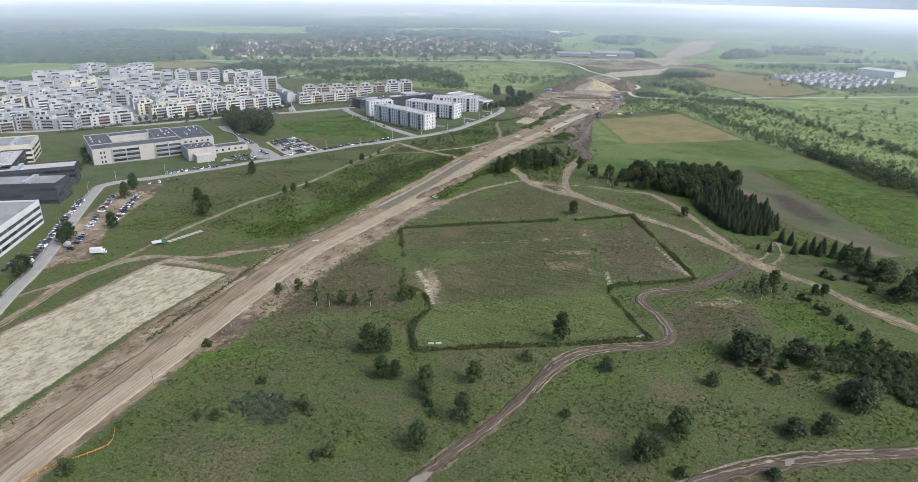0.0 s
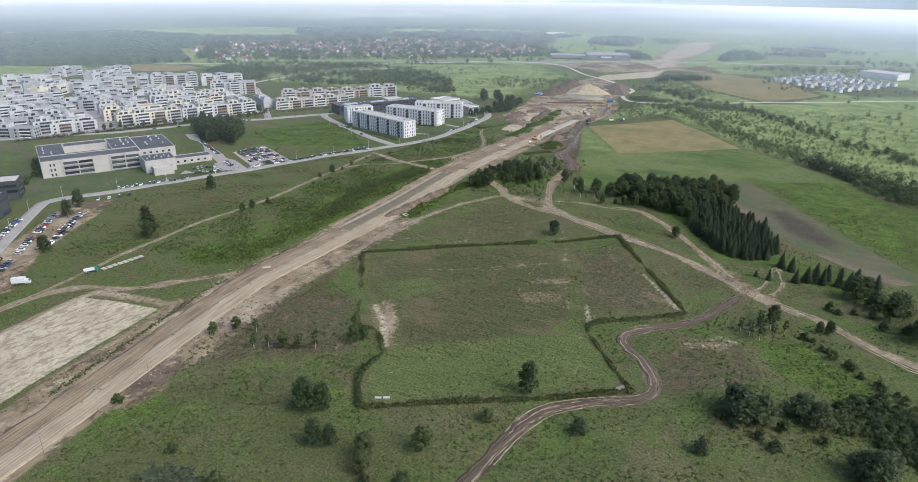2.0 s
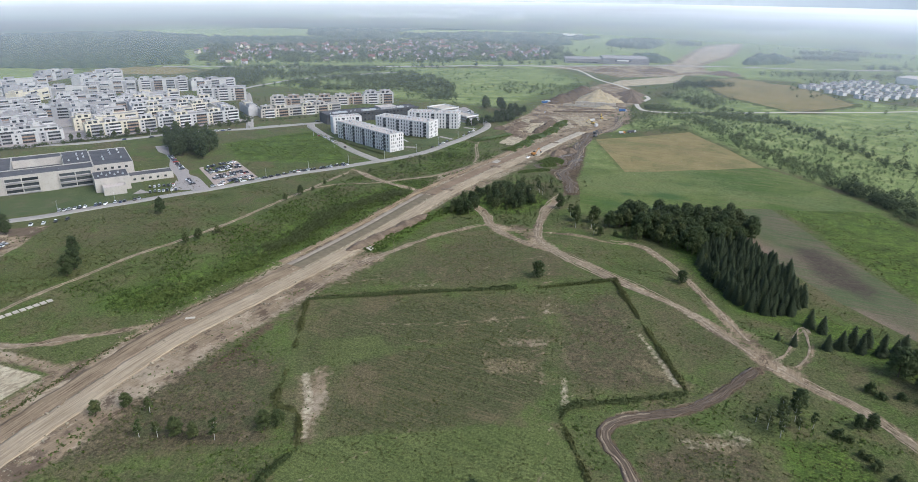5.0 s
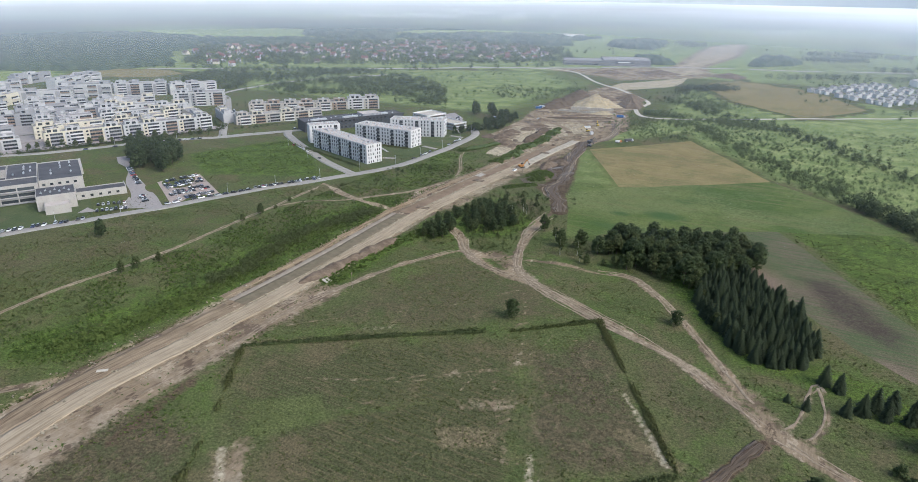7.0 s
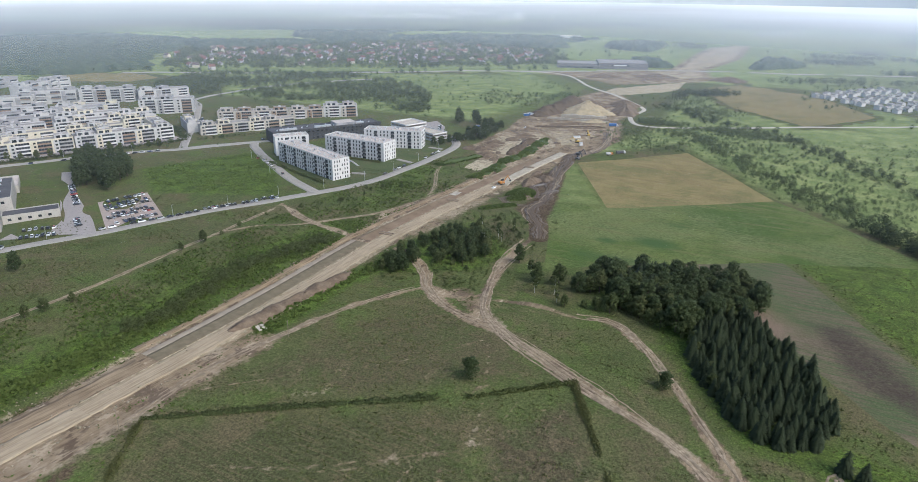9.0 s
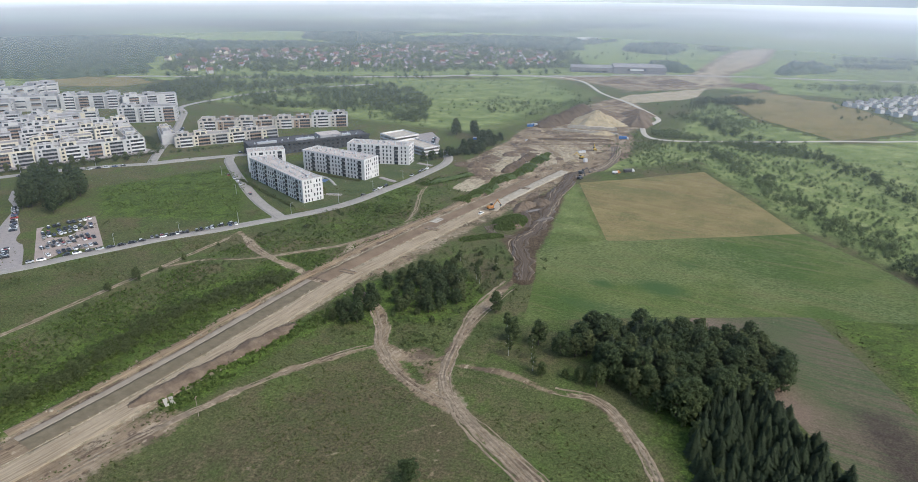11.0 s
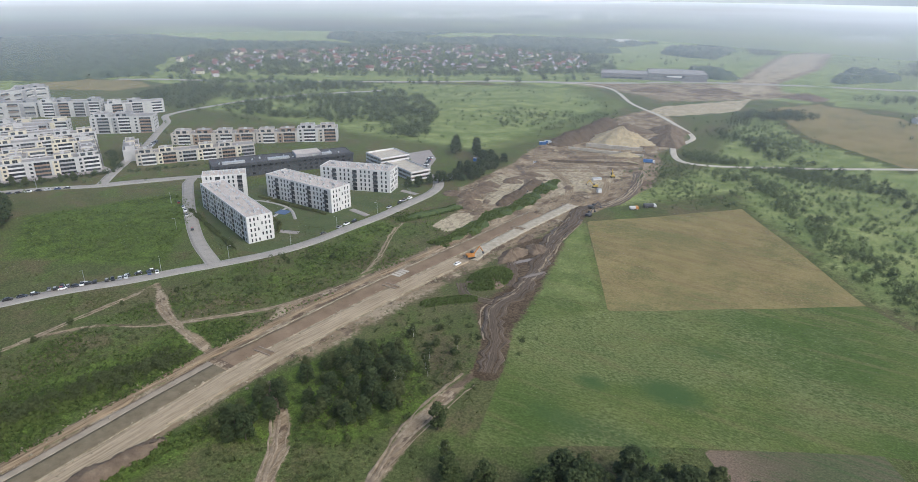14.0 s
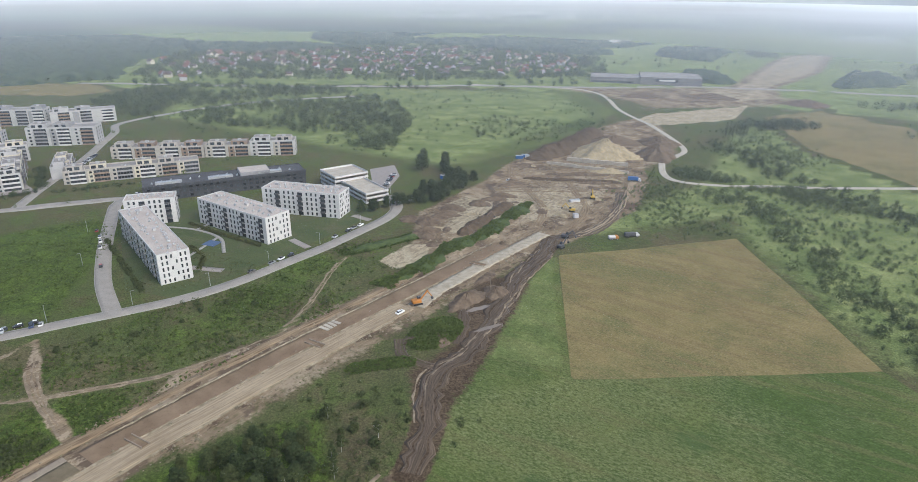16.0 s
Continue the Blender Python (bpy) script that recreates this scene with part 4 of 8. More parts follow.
M_DARKBANK = plain("dark_soil", (0.060, 0.044, 0.030), (0.125, 0.092, 0.062), 0.35, 0.95, 0.8)
M_GREENBANK = plain("overgrown_soil", (0.040, 0.062, 0.020), (0.080, 0.108, 0.034), 0.4, 0.95, 0.5)
GREENBANK = [(-238, 766), (-235, 723), (-233, 701), (-237, 677), (-234, 645), (-237, 622)]
bank([(-248, 762), (-245, 725), (-243, 694)], 5.0, 3.0, M_DARKBANK, "steep bank of dark dug soil")
bank(GREENBANK, 5.5, 1.6, M_GREENBANK, "soil bank overgrown with green weeds", 0.8)
bank([(-293, 866), (-286, 933), (-292, 1001)], 13.0, 7.5, M_DARKBANK, "long high bank of brown soil", 0.3)
bank([(-215, 362), (-213, 375), (-212, 393), (-210, 414), (-208, 437)], 4.2, 2.2, M_SOILHEAP, "long bank of brown soil beside the haul road")
bank([(-278, 640), (-268, 664), (-262, 684)], 4.5, 1.8, M_GREENBANK, "soil bank overgrown with green weeds")
bank([(-272, 818), (-240, 834), (-206, 850)], 3.0, 1.6, M_DARKBANK, "low bank of dark soil beside the trench")

# streets
MAIN_STREET = spline([(-230, 60), (-301, 139), (-326, 170), (-375, 222), (-418, 268), (-426, 284), (-412, 312), (-398, 342), (-368, 406), (-349, 458), (-326, 502), (-310, 535), (-298, 565), (-294, 610), (-294, 668), (-300, 705), (-322, 731)])
SIDE_STREET = spline([(-313, 530), (-345, 543), (-380, 562), (-416, 584), (-450, 606), (-466, 616), (-490, 580), (-496, 567)])
CROSS_STREET = spline([(-720, 300), (-640, 372), (-580, 440), (-554, 488), (-535, 520), (-496, 567), (-466, 616), (-430, 660), (-405, 700)])
GAP_STREET = spline([(-496, 567), (-535, 605), (-577, 648), (-653, 717), (-700, 760), (-690, 900), (-620, 1010)])
RIGHT_STREET = spline([(-560, 1180), (-409, 1230), (-315, 1118), (-258, 1058), (-204, 985), (-199, 950), (-201, 920), (-172, 876), (-100, 915), (-29, 962), (120, 1060), (400, 1240)])


def street(line, half, label):
    s = ribbon("street", line, half, M_ASPHALT, label, "street", 0.08, ragged=0.0, across=4)
    for side in (-1, 1):
        d = np.gradient(line, axis=0)
        d /= np.linalg.norm(d, axis=1)[:, None]
        e = line + side * (half + 0.1) * np.stack([d[:, 1], -d[:, 0]], 1)
        ribbon("kerb", e, 0.15, M_KERB, "low concrete kerb beside the street", "kerb", 0.2, ragged=0.0, across=1)
    return s


street(MAIN_STREET, 3.6, "grey two-lane asphalt street lined with cars")
street(SIDE_STREET, 3.6, "grey asphalt side street")
street(CROSS_STREET, 3.4, "grey asphalt estate street")
street(GAP_STREET, 3.4, "grey asphalt street between apartment blocks")
ribbon("street", RIGHT_STREET, 2.6, M_CONCRETE, "pale concrete country road", "street", 0.1, ragged=0.0)
ribbon("street", spline([(-1000, 860), (-760, 1010), (-536, 1185), (-420, 1254), (-290, 1360), (-42, 1455), (300, 1600)]), 6.0, M_ASPHALT, "wide grey main road before the village", "street", 0.12, ragged=0.0)


def slab(name, corners, mat, label, category, lift=0.09):
    """A paved area with its own thickness."""
    bm = bmesh.new()
    top = [bm.verts.new((x, y, height_at(x, y) + lift)) for x, y in corners]
    f = bm.faces.new(top)
    f.normal_update()
    if f.normal.z < 0:
        f.normal_flip()
    bmesh.ops.extrude_face_region(bm, geom=[f])
    for v in top:
        v.co.z -= 0.5
    bmesh.ops.recalc_face_normals(bm, faces=bm.faces)
    return tagged(new(name, mesh_of(name, bm, mat)), label, category, kind="structure")


slab("car_park", [(-405, 370), (-383, 394), (-367, 404), (-393, 418), (-470, 452), (-505, 478), (-512, 470), (-430, 420)], M_PAVING, "paved car park beside the school", "car park")
slab("car_park", [(-420, 439), (-412, 470), (-363, 445), (-371, 412)], plain("red_gravel", (0.27, 0.22, 0.19), (0.36, 0.30, 0.26), 0.2), "reddish gravel car park full of cars", "car park")
slab("car_park", [(-316, 700), (-350, 770), (-372, 790), (-380, 770), (-330, 720)], M_PAVING, "paved yard behind the car deck", "car park")

# paths and play court between the white flats
for pts in ([(-392, 604), (-372, 612), (-350, 612), (-330, 600)], [(-372, 612), (-378, 640), (-372, 656)], [(-352, 612), (-340, 584)]):
    ribbon("footpath", spline(pts), 1.0, M_KERB, "pale paved footpath across the lawn", "path", 0.1, ragged=0.0, across=2)
slab("play_court", [(-350, 600), (-342, 602), (-344, 609), (-352, 607)], plain("blue_rubber", (0.06, 0.10, 0.19), (0.08, 0.13, 0.24), 0.4), "small blue play court on the lawn", "play court", 0.14)
for pts in ([(-328, 578), (-312, 586)], [(-300, 632), (-316, 634)], [(-302, 684), (-316, 684)]):
    ribbon("driveway", spline(pts), 2.2, M_PAVING, "short paved driveway to the flats", "driveway", 0.1, ragged=0.0, across=2)

# ---- added sheet that paints haze over the distance ----
def haze():
    t = Tree("haze")
    n = t.nt.nodes
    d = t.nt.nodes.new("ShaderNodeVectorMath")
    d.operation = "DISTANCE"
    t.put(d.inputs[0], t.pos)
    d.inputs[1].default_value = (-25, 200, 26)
    # haze painted on a flat sheet: whiter with distance from the site
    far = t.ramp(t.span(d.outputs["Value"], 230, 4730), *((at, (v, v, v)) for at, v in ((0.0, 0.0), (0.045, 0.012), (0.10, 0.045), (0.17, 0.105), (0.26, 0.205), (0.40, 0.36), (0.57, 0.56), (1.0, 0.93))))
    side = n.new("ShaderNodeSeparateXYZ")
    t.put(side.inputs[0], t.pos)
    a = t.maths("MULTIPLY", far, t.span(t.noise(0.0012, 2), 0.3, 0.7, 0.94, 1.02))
    # painted denser towards +x, the sun's side
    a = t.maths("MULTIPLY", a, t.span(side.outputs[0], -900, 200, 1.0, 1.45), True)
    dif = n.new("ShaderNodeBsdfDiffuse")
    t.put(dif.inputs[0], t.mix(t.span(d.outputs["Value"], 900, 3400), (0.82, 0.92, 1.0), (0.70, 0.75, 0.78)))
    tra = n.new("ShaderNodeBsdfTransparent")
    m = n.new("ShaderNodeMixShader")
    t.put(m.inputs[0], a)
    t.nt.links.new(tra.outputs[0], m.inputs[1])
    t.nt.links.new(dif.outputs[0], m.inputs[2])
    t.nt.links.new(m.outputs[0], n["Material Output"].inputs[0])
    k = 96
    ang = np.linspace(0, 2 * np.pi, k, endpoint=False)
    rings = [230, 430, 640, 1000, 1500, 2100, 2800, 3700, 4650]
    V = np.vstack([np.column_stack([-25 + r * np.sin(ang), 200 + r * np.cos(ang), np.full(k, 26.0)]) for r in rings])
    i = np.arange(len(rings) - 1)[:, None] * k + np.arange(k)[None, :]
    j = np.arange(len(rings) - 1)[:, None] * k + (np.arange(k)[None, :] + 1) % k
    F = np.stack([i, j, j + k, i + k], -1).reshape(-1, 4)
    return tagged(new("backdrop_haze", from_arrays("haze", V, F[:, ::-1], t.mat)), "pale see-through sheet painted as haze over the far land", "haze", kind="structure")


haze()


def backdrop():
    """The pale rim of the sky behind everything."""
    k = 96
    ang = np.linspace(0, 2 * np.pi, k, endpoint=False)
    V = np.vstack([np.column_stack([-25 + 4640 * np.sin(ang), 200 + 4640 * np.cos(ang), np.full(k, z)]) for z in (-20.0, 500.0)])
    i = np.arange(k)
    F = np.stack([i, (i + 1) % k, (i + 1) % k + k, i + k], -1)
    m = plain("pale_sky", (0.64, 0.67, 0.68), (0.67, 0.70, 0.71), 0.002)
    return tagged(new("backdrop", from_arrays("backdrop", V, F[:, ::-1], m)), "pale hazy rim of the sky", "sky", kind="structure")


backdrop()

def on_estate(a, b):
    """Place from distances along and behind the estate's front line."""
    u, v = (0.407, 0.914), (-0.914, 0.407)
    return -591 + a * u[0] + b * v[0], 458 + a * u[1] + b * v[1]


# ---- plants ----


def leaves(C, N, S, seed, flat=0.55, long=1.0):
    """Three-cornered leaf clumps at places C, turned roughly to N, of sizes S."""
    g = np.random.default_rng(seed)
    n = len(C)
    N = N + flat * g.normal(size=(n, 3))
    N /= np.linalg.norm(N, axis=1)[:, None] + 1e-9
    A = np.cross(N, g.normal(size=(n, 3)))
    A /= np.linalg.norm(A, axis=1)[:, None] + 1e-9
    B = np.cross(N, A)
    out = []
    for k in range(3):
        a = 2 * np.pi * k / 3 + g.uniform(-0.5, 0.5, n)
        s = S * g.uniform(0.8, 1.5, n)
        out.append(C + A * (np.cos(a) * s)[:, None] + B * (np.sin(a) * s)[:, None])
    return np.stack(out, 1).reshape(-1, 3), np.arange(3 * n).reshape(-1, 3)


def ball(n, g):
    d = g.normal(size=(n, 3))
    return d / np.linalg.norm(d, axis=1)[:, None]


def crown_of(h0, h1, r, lobes, n, size, seed, top=0.5):
    """Leaf clumps on many overlapping lobes: an uneven crown with gaps."""
    g = np.random.default_rng(seed)
    C, N, S = [], [], []
    for k in range(lobes):
        f = (k + 0.5) / lobes
        z = h0 + (h1 - h0) * (0.12 + 0.78 * f)
        reach = r * math.sin(math.pi * min(0.98, 0.22 + f * (1 - 0.5 * top))) ** 0.7 * 0.62
        a = k * 2.4 + g.random()
        c = np.array([math.cos(a) * reach * g.uniform(0.5, 1), math.sin(a) * reach * g.uniform(0.5, 1), z])
        q = r * g.uniform(0.26, 0.48) * (1 - 0.35 * f * top)
        d = ball(int(1.9 * n) // lobes, g)
        rad = g.uniform(0.55, 1.05, (len(d), 1)) * np.array([[q, q, q * 0.85]])
        C.append(c + d * rad)
        N.append(d + np.array([0, 0, 0.8]))
        S.append(size * 0.82 * g.uniform(0.6, 1.3, len(d)))
    return leaves(np.vstack(C), np.vstack(N), np.concatenate(S), seed + 1)


def trunk_mesh(h, r, limbs, mat, seed):
    g = random.Random(seed)
    bm = bmesh.new()
    lean = (g.uniform(-0.03, 0.03) * h, g.uniform(-0.03, 0.03) * h)
    rod(bm, (0, 0, -0.4), (lean[0], lean[1], h * 0.5), r, r * 0.65, 7)
    rod(bm, (lean[0], lean[1], h * 0.48), (lean[0] * 2, lean[1] * 2, h * 0.85), r * 0.65, r * 0.15, 6)
    for k in range(limbs):
        a, z = k * 2.4 + g.random(), h * g.uniform(0.3, 0.65)
        q = h * g.uniform(0.18, 0.28)
        rod(bm, (lean[0] * z / h, lean[1] * z / h, z), (math.cos(a) * q, math.sin(a) * q, z + q * 0.9), r * 0.4, r * 0.08, 5)
    return mesh_of("trunk", bm, mat)


def spruce_crown(h, r, seed):
    """Whorls of short drooping twigs, thick below and thin at the tip."""
    g = np.random.default_rng(seed)
    V, F = [], []
    levels = 26
    for k in range(levels):
        f = k / (levels - 1)
        z, q = h * (0.05 + 0.94 * f), r * (1 - f) ** 0.62 * g.uniform(0.86, 1.1) + 0.10
        m = int(5 + 11 * (1 - f))
        for j in range(m):
            a = 2 * math.pi * (j + g.random() * 0.8) / m + 1.7 * k
            l = q * g.uniform(0.62, 1.18)
            d, s = np.array([math.cos(a), math.sin(a), 0]), np.array([-math.sin(a), math.cos(a), 0])
            up = np.array([0, 0, 1.0])
            for inner, outer, w in ((0.05, 0.62, 0.17), (0.45, 1.0, 0.13)):
                sag = 0.30 * l
                i = len(V)
                wide = w * l + 0.09
                mid = 0.5 * (inner + outer)
                V += [d * l * inner + up * (z - sag * inner ** 2 + 0.12), d * l * mid + s * wide + up * (z - sag * mid ** 2 - 0.10), d * l * outer + up * (z - sag * outer ** 2), d * l * mid - s * wide + up * (z - sag * mid ** 2 - 0.05)]
                F.append((i, i + 1, i + 2, i + 3))
    return np.array(V), np.array(F)


class Plant:
    """One kind of plant; the first is built, the rest are copies."""

    def __init__(self, name, label, category, build, group):
        self.name, self.label, self.category, self.build, self.group, self.first, self.grow = name, label, category, build, group, None, 1.0

    def at(self, x, y, s=1.0, label=""):
        turn = rnd.uniform(0, 360)
        m = pose(x, y, height_at(x, y) - 0.05, rnd.uniform(-2, 2), rnd.uniform(-2, 2), turn)
        wide = s * self.grow * rnd.uniform(0.95, 1.2)
        if self.first is None:
            self.first = thing(self.name, m, self.label, self.category, self.group)
            for nm, me in self.build():
                part(nm, me, None, self.first)
            return self.first
        ob = copy_thing(self.first, m @ Matrix.Diagonal((wide, wide, s * self.grow * rnd.uniform(0.9, 1.1), 1)))
        return tagged(ob, label)


def kind_of(name, label, category, h, r, mat, n, size, seed, low=0.25, lobes=17, bark=None, stem=0.16, limbs=4, top=0.5, group="trees on the grassland"):
    def build():
        return [("trunk", trunk_mesh(h, stem, limbs, bark or M_BARK, seed)),
                ("crown", from_arrays("crown", *crown_of(h * low, h, r, lobes, n, size, seed, top), mat))]
    return Plant(name, label, category, build, group)


def spruce(h, r, seed):
    def build():
        bm = rod(bmesh.new(), (0, 0, -0.3), (0, 0, h * 0.95), 0.2, 0.03, 6)
        return [("trunk", mesh_of("trunk", bm, M_BARK)), ("crown", from_arrays("crown", *spruce_crown(h, r, seed), M_NEEDLE))]
    return Plant("spruce", "dark green spruce with drooping branches", "spruce", build, "spruces in the wood")


OAKS = [kind_of("broadleaf_tree", "dark green broadleaf tree with a rounded crown", "tree", 9, 3.6, M_LEAF_DARK, 950, 0.34, s, 0.12) for s in (1, 2, 3)]
MAPLES = [kind_of("young_tree", "mid-green broadleaf tree with a loose crown", "tree", 8, 3.0, M_LEAF, 850, 0.32, s, 0.12) for s in (4, 5, 6)]
BIRCHES = [kind_of("birch", "slender birch with a pale trunk", "birch", 10, 2.2, M_LEAF, 420, 0.34, s, 0.25, 10, M_BIRCH, 0.13, 4, 0.9) for s in (7, 8)]
WILLOWS = [kind_of("willow", "grey-green willow with a broad billowing crown", "willow", 6.5, 3.8, M_WILLOW, 760, 0.34, s, 0.03, 13, top=0.3) for s in (9, 10)]
SHRUBS = [kind_of("shrub", "dense green shrub on the rough grass", "shrub", 3.4, 2.2, M_LEAF, 320, 0.30, s, 0.0, 8, stem=0.06, limbs=5, top=0.3, group="shrubs on the grassland") for s in (12, 13, 14)]
THORNS = [kind_of("shrub", "dark low shrub on the rough grass", "shrub", 3.0, 2.4, M_LEAF_DARK, 320, 0.30, s, 0.0, 8, stem=0.06, limbs=5, top=0.3, group="shrubs on the grassland") for s in (15, 16)]
SPRUCES = [spruce(8.6, 2.7, 17), spruce(9.6, 2.9, 18), spruce(7.2, 2.4, 19)]


for kind in OAKS + MAPLES + WILLOWS:
    kind.grow = 1.5
for kind in BIRCHES + SHRUBS + THORNS:
    kind.grow = 1.3
for kind in SPRUCES:
    kind.grow = 1.2


def some(kinds, x, y, s):
    return rnd.choice(kinds).at(x, y, s)


def grove(kinds, outline, gap, s0, s1, seed, jitter=0.45):
    """Plants a wood: uneven rows of plants inside an outline."""
    p = np.array(outline, dtype=float)
    g = random.Random(seed)
    y = p[:, 1].min()
    while y < p[:, 1].max():
        x = p[:, 0].min() + g.random() * gap
        while x < p[:, 0].max():
            px, py = x + g.uniform(-1, 1) * gap * jitter, y + g.uniform(-1, 1) * gap * jitter
            if inside(np.array([px]), np.array([py]), outline)[0] > 0:
                some(kinds, px, py, g.uniform(s0, s1))
            x += gap * g.uniform(0.85, 1.2)
        y += gap * 0.9


def along(kinds, line, gap, wide, s0, s1, seed, keep=1.0):
    g = random.Random(seed)
    L = spline(line, gap)
    for x, y in L:
        if g.random() < keep:
            some(kinds, x + g.uniform(-wide, wide), y + g.uniform(-wide, wide), g.uniform(s0, s1))


# the spruce wood and its leafy end
grove(SPRUCES, [(-28, 486), (-16, 470), (0, 446), (8, 420), (6, 404), (-2, 398), (-12, 396), (-24, 404), (-38, 425), (-46, 448), (-42, 470)], 3.3, 0.55, 1.0, 1)
grove(OAKS + MAPLES, [(-102, 470), (-98, 494), (-80, 506), (-60, 514), (-40, 516), (-27, 512), (-20, 492), (-36, 474), (-46, 452), (-62, 452), (-80, 466)], 5.6, 0.6, 1.1, 2)
grove(SPRUCES, [(-92, 488), (-78, 504), (-62, 502), (-66, 480), (-80, 474)], 4.6, 0.9, 1.3, 3)
for x, y, s in ((10, 395, 0.8), (15, 392, 0.9), (26, 386, 0.9), (31, 389, 1.0), (36, 383, 0.95), (-1, 376, 0.45), (5, 374, 0.55), (17, 377, 0.7), (22, 381, 0.8), (41, 384, 1.0), (47, 378, 0.9), (29, 381, 0.8), (52, 382, 1.0), (44, 390, 1.0)):
    some(SPRUCES, x, y, s)
along(SHRUBS + MAPLES, [(-100, 456), (-80, 460), (-56, 462), (-40, 440), (-28, 415)], 6, 2, 0.5, 0.9, 4)
# small wood by the haul road
grove(MAPLES + OAKS + SHRUBS, [(-201, 488), (-196, 508), (-188, 524), (-170, 512), (-158, 496), (-162, 472), (-178, 469), (-189, 478)], 5.2, 0.45, 0.8, 5)
grove(MAPLES + OAKS, [(-204, 459), (-202, 477), (-190, 473), (-182, 459), (-188, 444), (-197, 441)], 5.2, 0.45, 0.75, 6)
grove(SHRUBS + BIRCHES, [(-190, 535), (-164, 556), (-152, 535), (-158, 500), (-150, 470), (-164, 456), (-166, 500)], 10, 0.5, 0.8, 7)
for x, y, s in ((-123, 473, 1.0), (-110, 464, 0.7), (-112, 475, 0.9), (-119, 462, 0.8), (-140, 491, 0.9), (-106, 457, 0.6), (-129, 480, 0.7), (-164, 498, 0.9)):
    some(MAPLES + BIRCHES, x, y, s)
# single trees and shrubs of the near meadow
for x, y, s in ((-131, 183, 0.95), (-126, 186, 0.8), (-117, 170, 0.7), (-112, 172, 0.6), (-79, 161, 0.85), (-85, 142, 0.85), (-67, 227, 0.95), (-13, 186, 0.95), (-21, 168, 0.8), (-18, 172, 0.7)):
    some(OAKS, x, y, s)
for x, y, s in ((-99, 172, 0.8), (-96, 166, 0.7), (-85, 183, 0.8)):
    some(MAPLES, x, y, s)
for x, y, s in ((-44, 214, 0.8), (-7, 223, 0.95), (3, 246, 1.3), (9, 250, 1.2), (0, 252, 1.2), (21, 258, 1.05), (26, 256, 1.0), (41, 232, 1.25), (38, 236, 1.0), (21, 206, 0.8), (30, 212, 0.9), (44, 239, 1.0)):
    some(WILLOWS, x, y, s)
for x, y, s in ((-73, 206, 1.1), (-111, 124, 1.1), (-108, 127, 1.0), (-89, 159, 0.8), (-93, 163, 0.8), (-172, 84, 1.2), (-158, 121, 0.9), (-153, 124, 0.9), (-131, 143, 1.1), (-127, 141, 0.9), (-154, 147, 0.8), (-191, 156, 0.8), (16, 181, 0.9), (-49, 180, 0.7), (9, 240, 0.9), (14, 236, 1.0), (16, 248, 1.1), (28, 247, 0.8), (-9, 168, 0.9), (-4, 246, 0.9)):
    some(SHRUBS + THORNS, x, y, s)
grove(THORNS, [(30, 272), (46, 282), (75, 262), (66, 236), (46, 250), (40, 262)], 3.6, 0.7, 1.0, 8)
along(SHRUBS, [(22, 318), (36, 302), (52, 286), (70, 270)], 4, 1.6, 0.5, 0.9, 9)
# row of young birches by the heath
for x, y, s in ((-198, 206, 0.55), (-193, 214, 0.55), (-184, 216, 0.6), (-176, 206, 0.6), (-171, 209, 0.55), (-166, 212, 0.65), (-160, 214, 0.6), (-154, 217, 0.65), (-143, 228, 0.7), (-141, 232, 0.6)):
    some(BIRCHES + MAPLES, x, y, s)
grove(BIRCHES, [(-4, 312), (10, 326), (16, 320), (4, 306)], 5, 0.5, 0.75, 10)
for x, y, s in ((-353, 352, 0.85), (-339, 287, 0.8), (-318, 274, 0.9), (-314, 268, 0.8), (-345, 228, 0.85), (-111, 383, 0.75), (-47, 413, 0.6), (-326, 165, 0.85), (-322, 160, 0.7), (-398, 284, 0.9), (-386, 268, 0.9), (-350, 205, 0.9), (-346, 198, 0.8), (9, 327, 0.7), (27, 325, 0.45), (31, 327, 0.5)):
    some(OAKS, x, y, s)
along(SHRUBS + MAPLES, [(-300, 325), (-297, 360), (-301, 400), (-306, 440), (-308, 480)], 11, 2.5, 0.35, 0.75, 11, 0.75)
along(BIRCHES, [(-316, 150), (-305, 140), (-296, 120)], 5, 5, 0.45, 0.7, 12)
# scrub at the right-hand track and beyond
for x, y, s in ((41, 368, 1.0), (50, 362, 1.1), (55, 352, 1.0), (64, 335, 1.0), (68, 342, 1.2), (74, 350, 1.3), (46, 372, 0.9), (60, 362, 1.0), (80, 340, 1.2), (88, 352, 1.1)):
    some(WILLOWS + OAKS, x, y, s)
along(SHRUBS + THORNS, [(30, 350), (44, 352), (58, 340)], 5, 4, 0.6, 1.0, 13)
# trees by the school and the estate
grove(OAKS, [(-528, 494), (-462, 446), (-436, 462), (-462, 494), (-500, 510)], 9, 0.9, 1.3, 19)
grove(OAKS + WILLOWS, [(-305, 712), (-318, 762), (-306, 800), (-288, 782), (-288, 735)], 7.5, 0.6, 0.95, 20)
along(OAKS, [(-316, 690), (-304, 712)], 6, 2, 0.6, 0.8, 21)
along(SHRUBS, [(-285, 560), (-272, 575), (-290, 520), (-300, 505)], 9, 5, 0.4, 0.7, 22)
along(MAPLES, [(-600, 445), (-560, 500), (-520, 560)], 9, 3, 0.5, 0.75, 23)
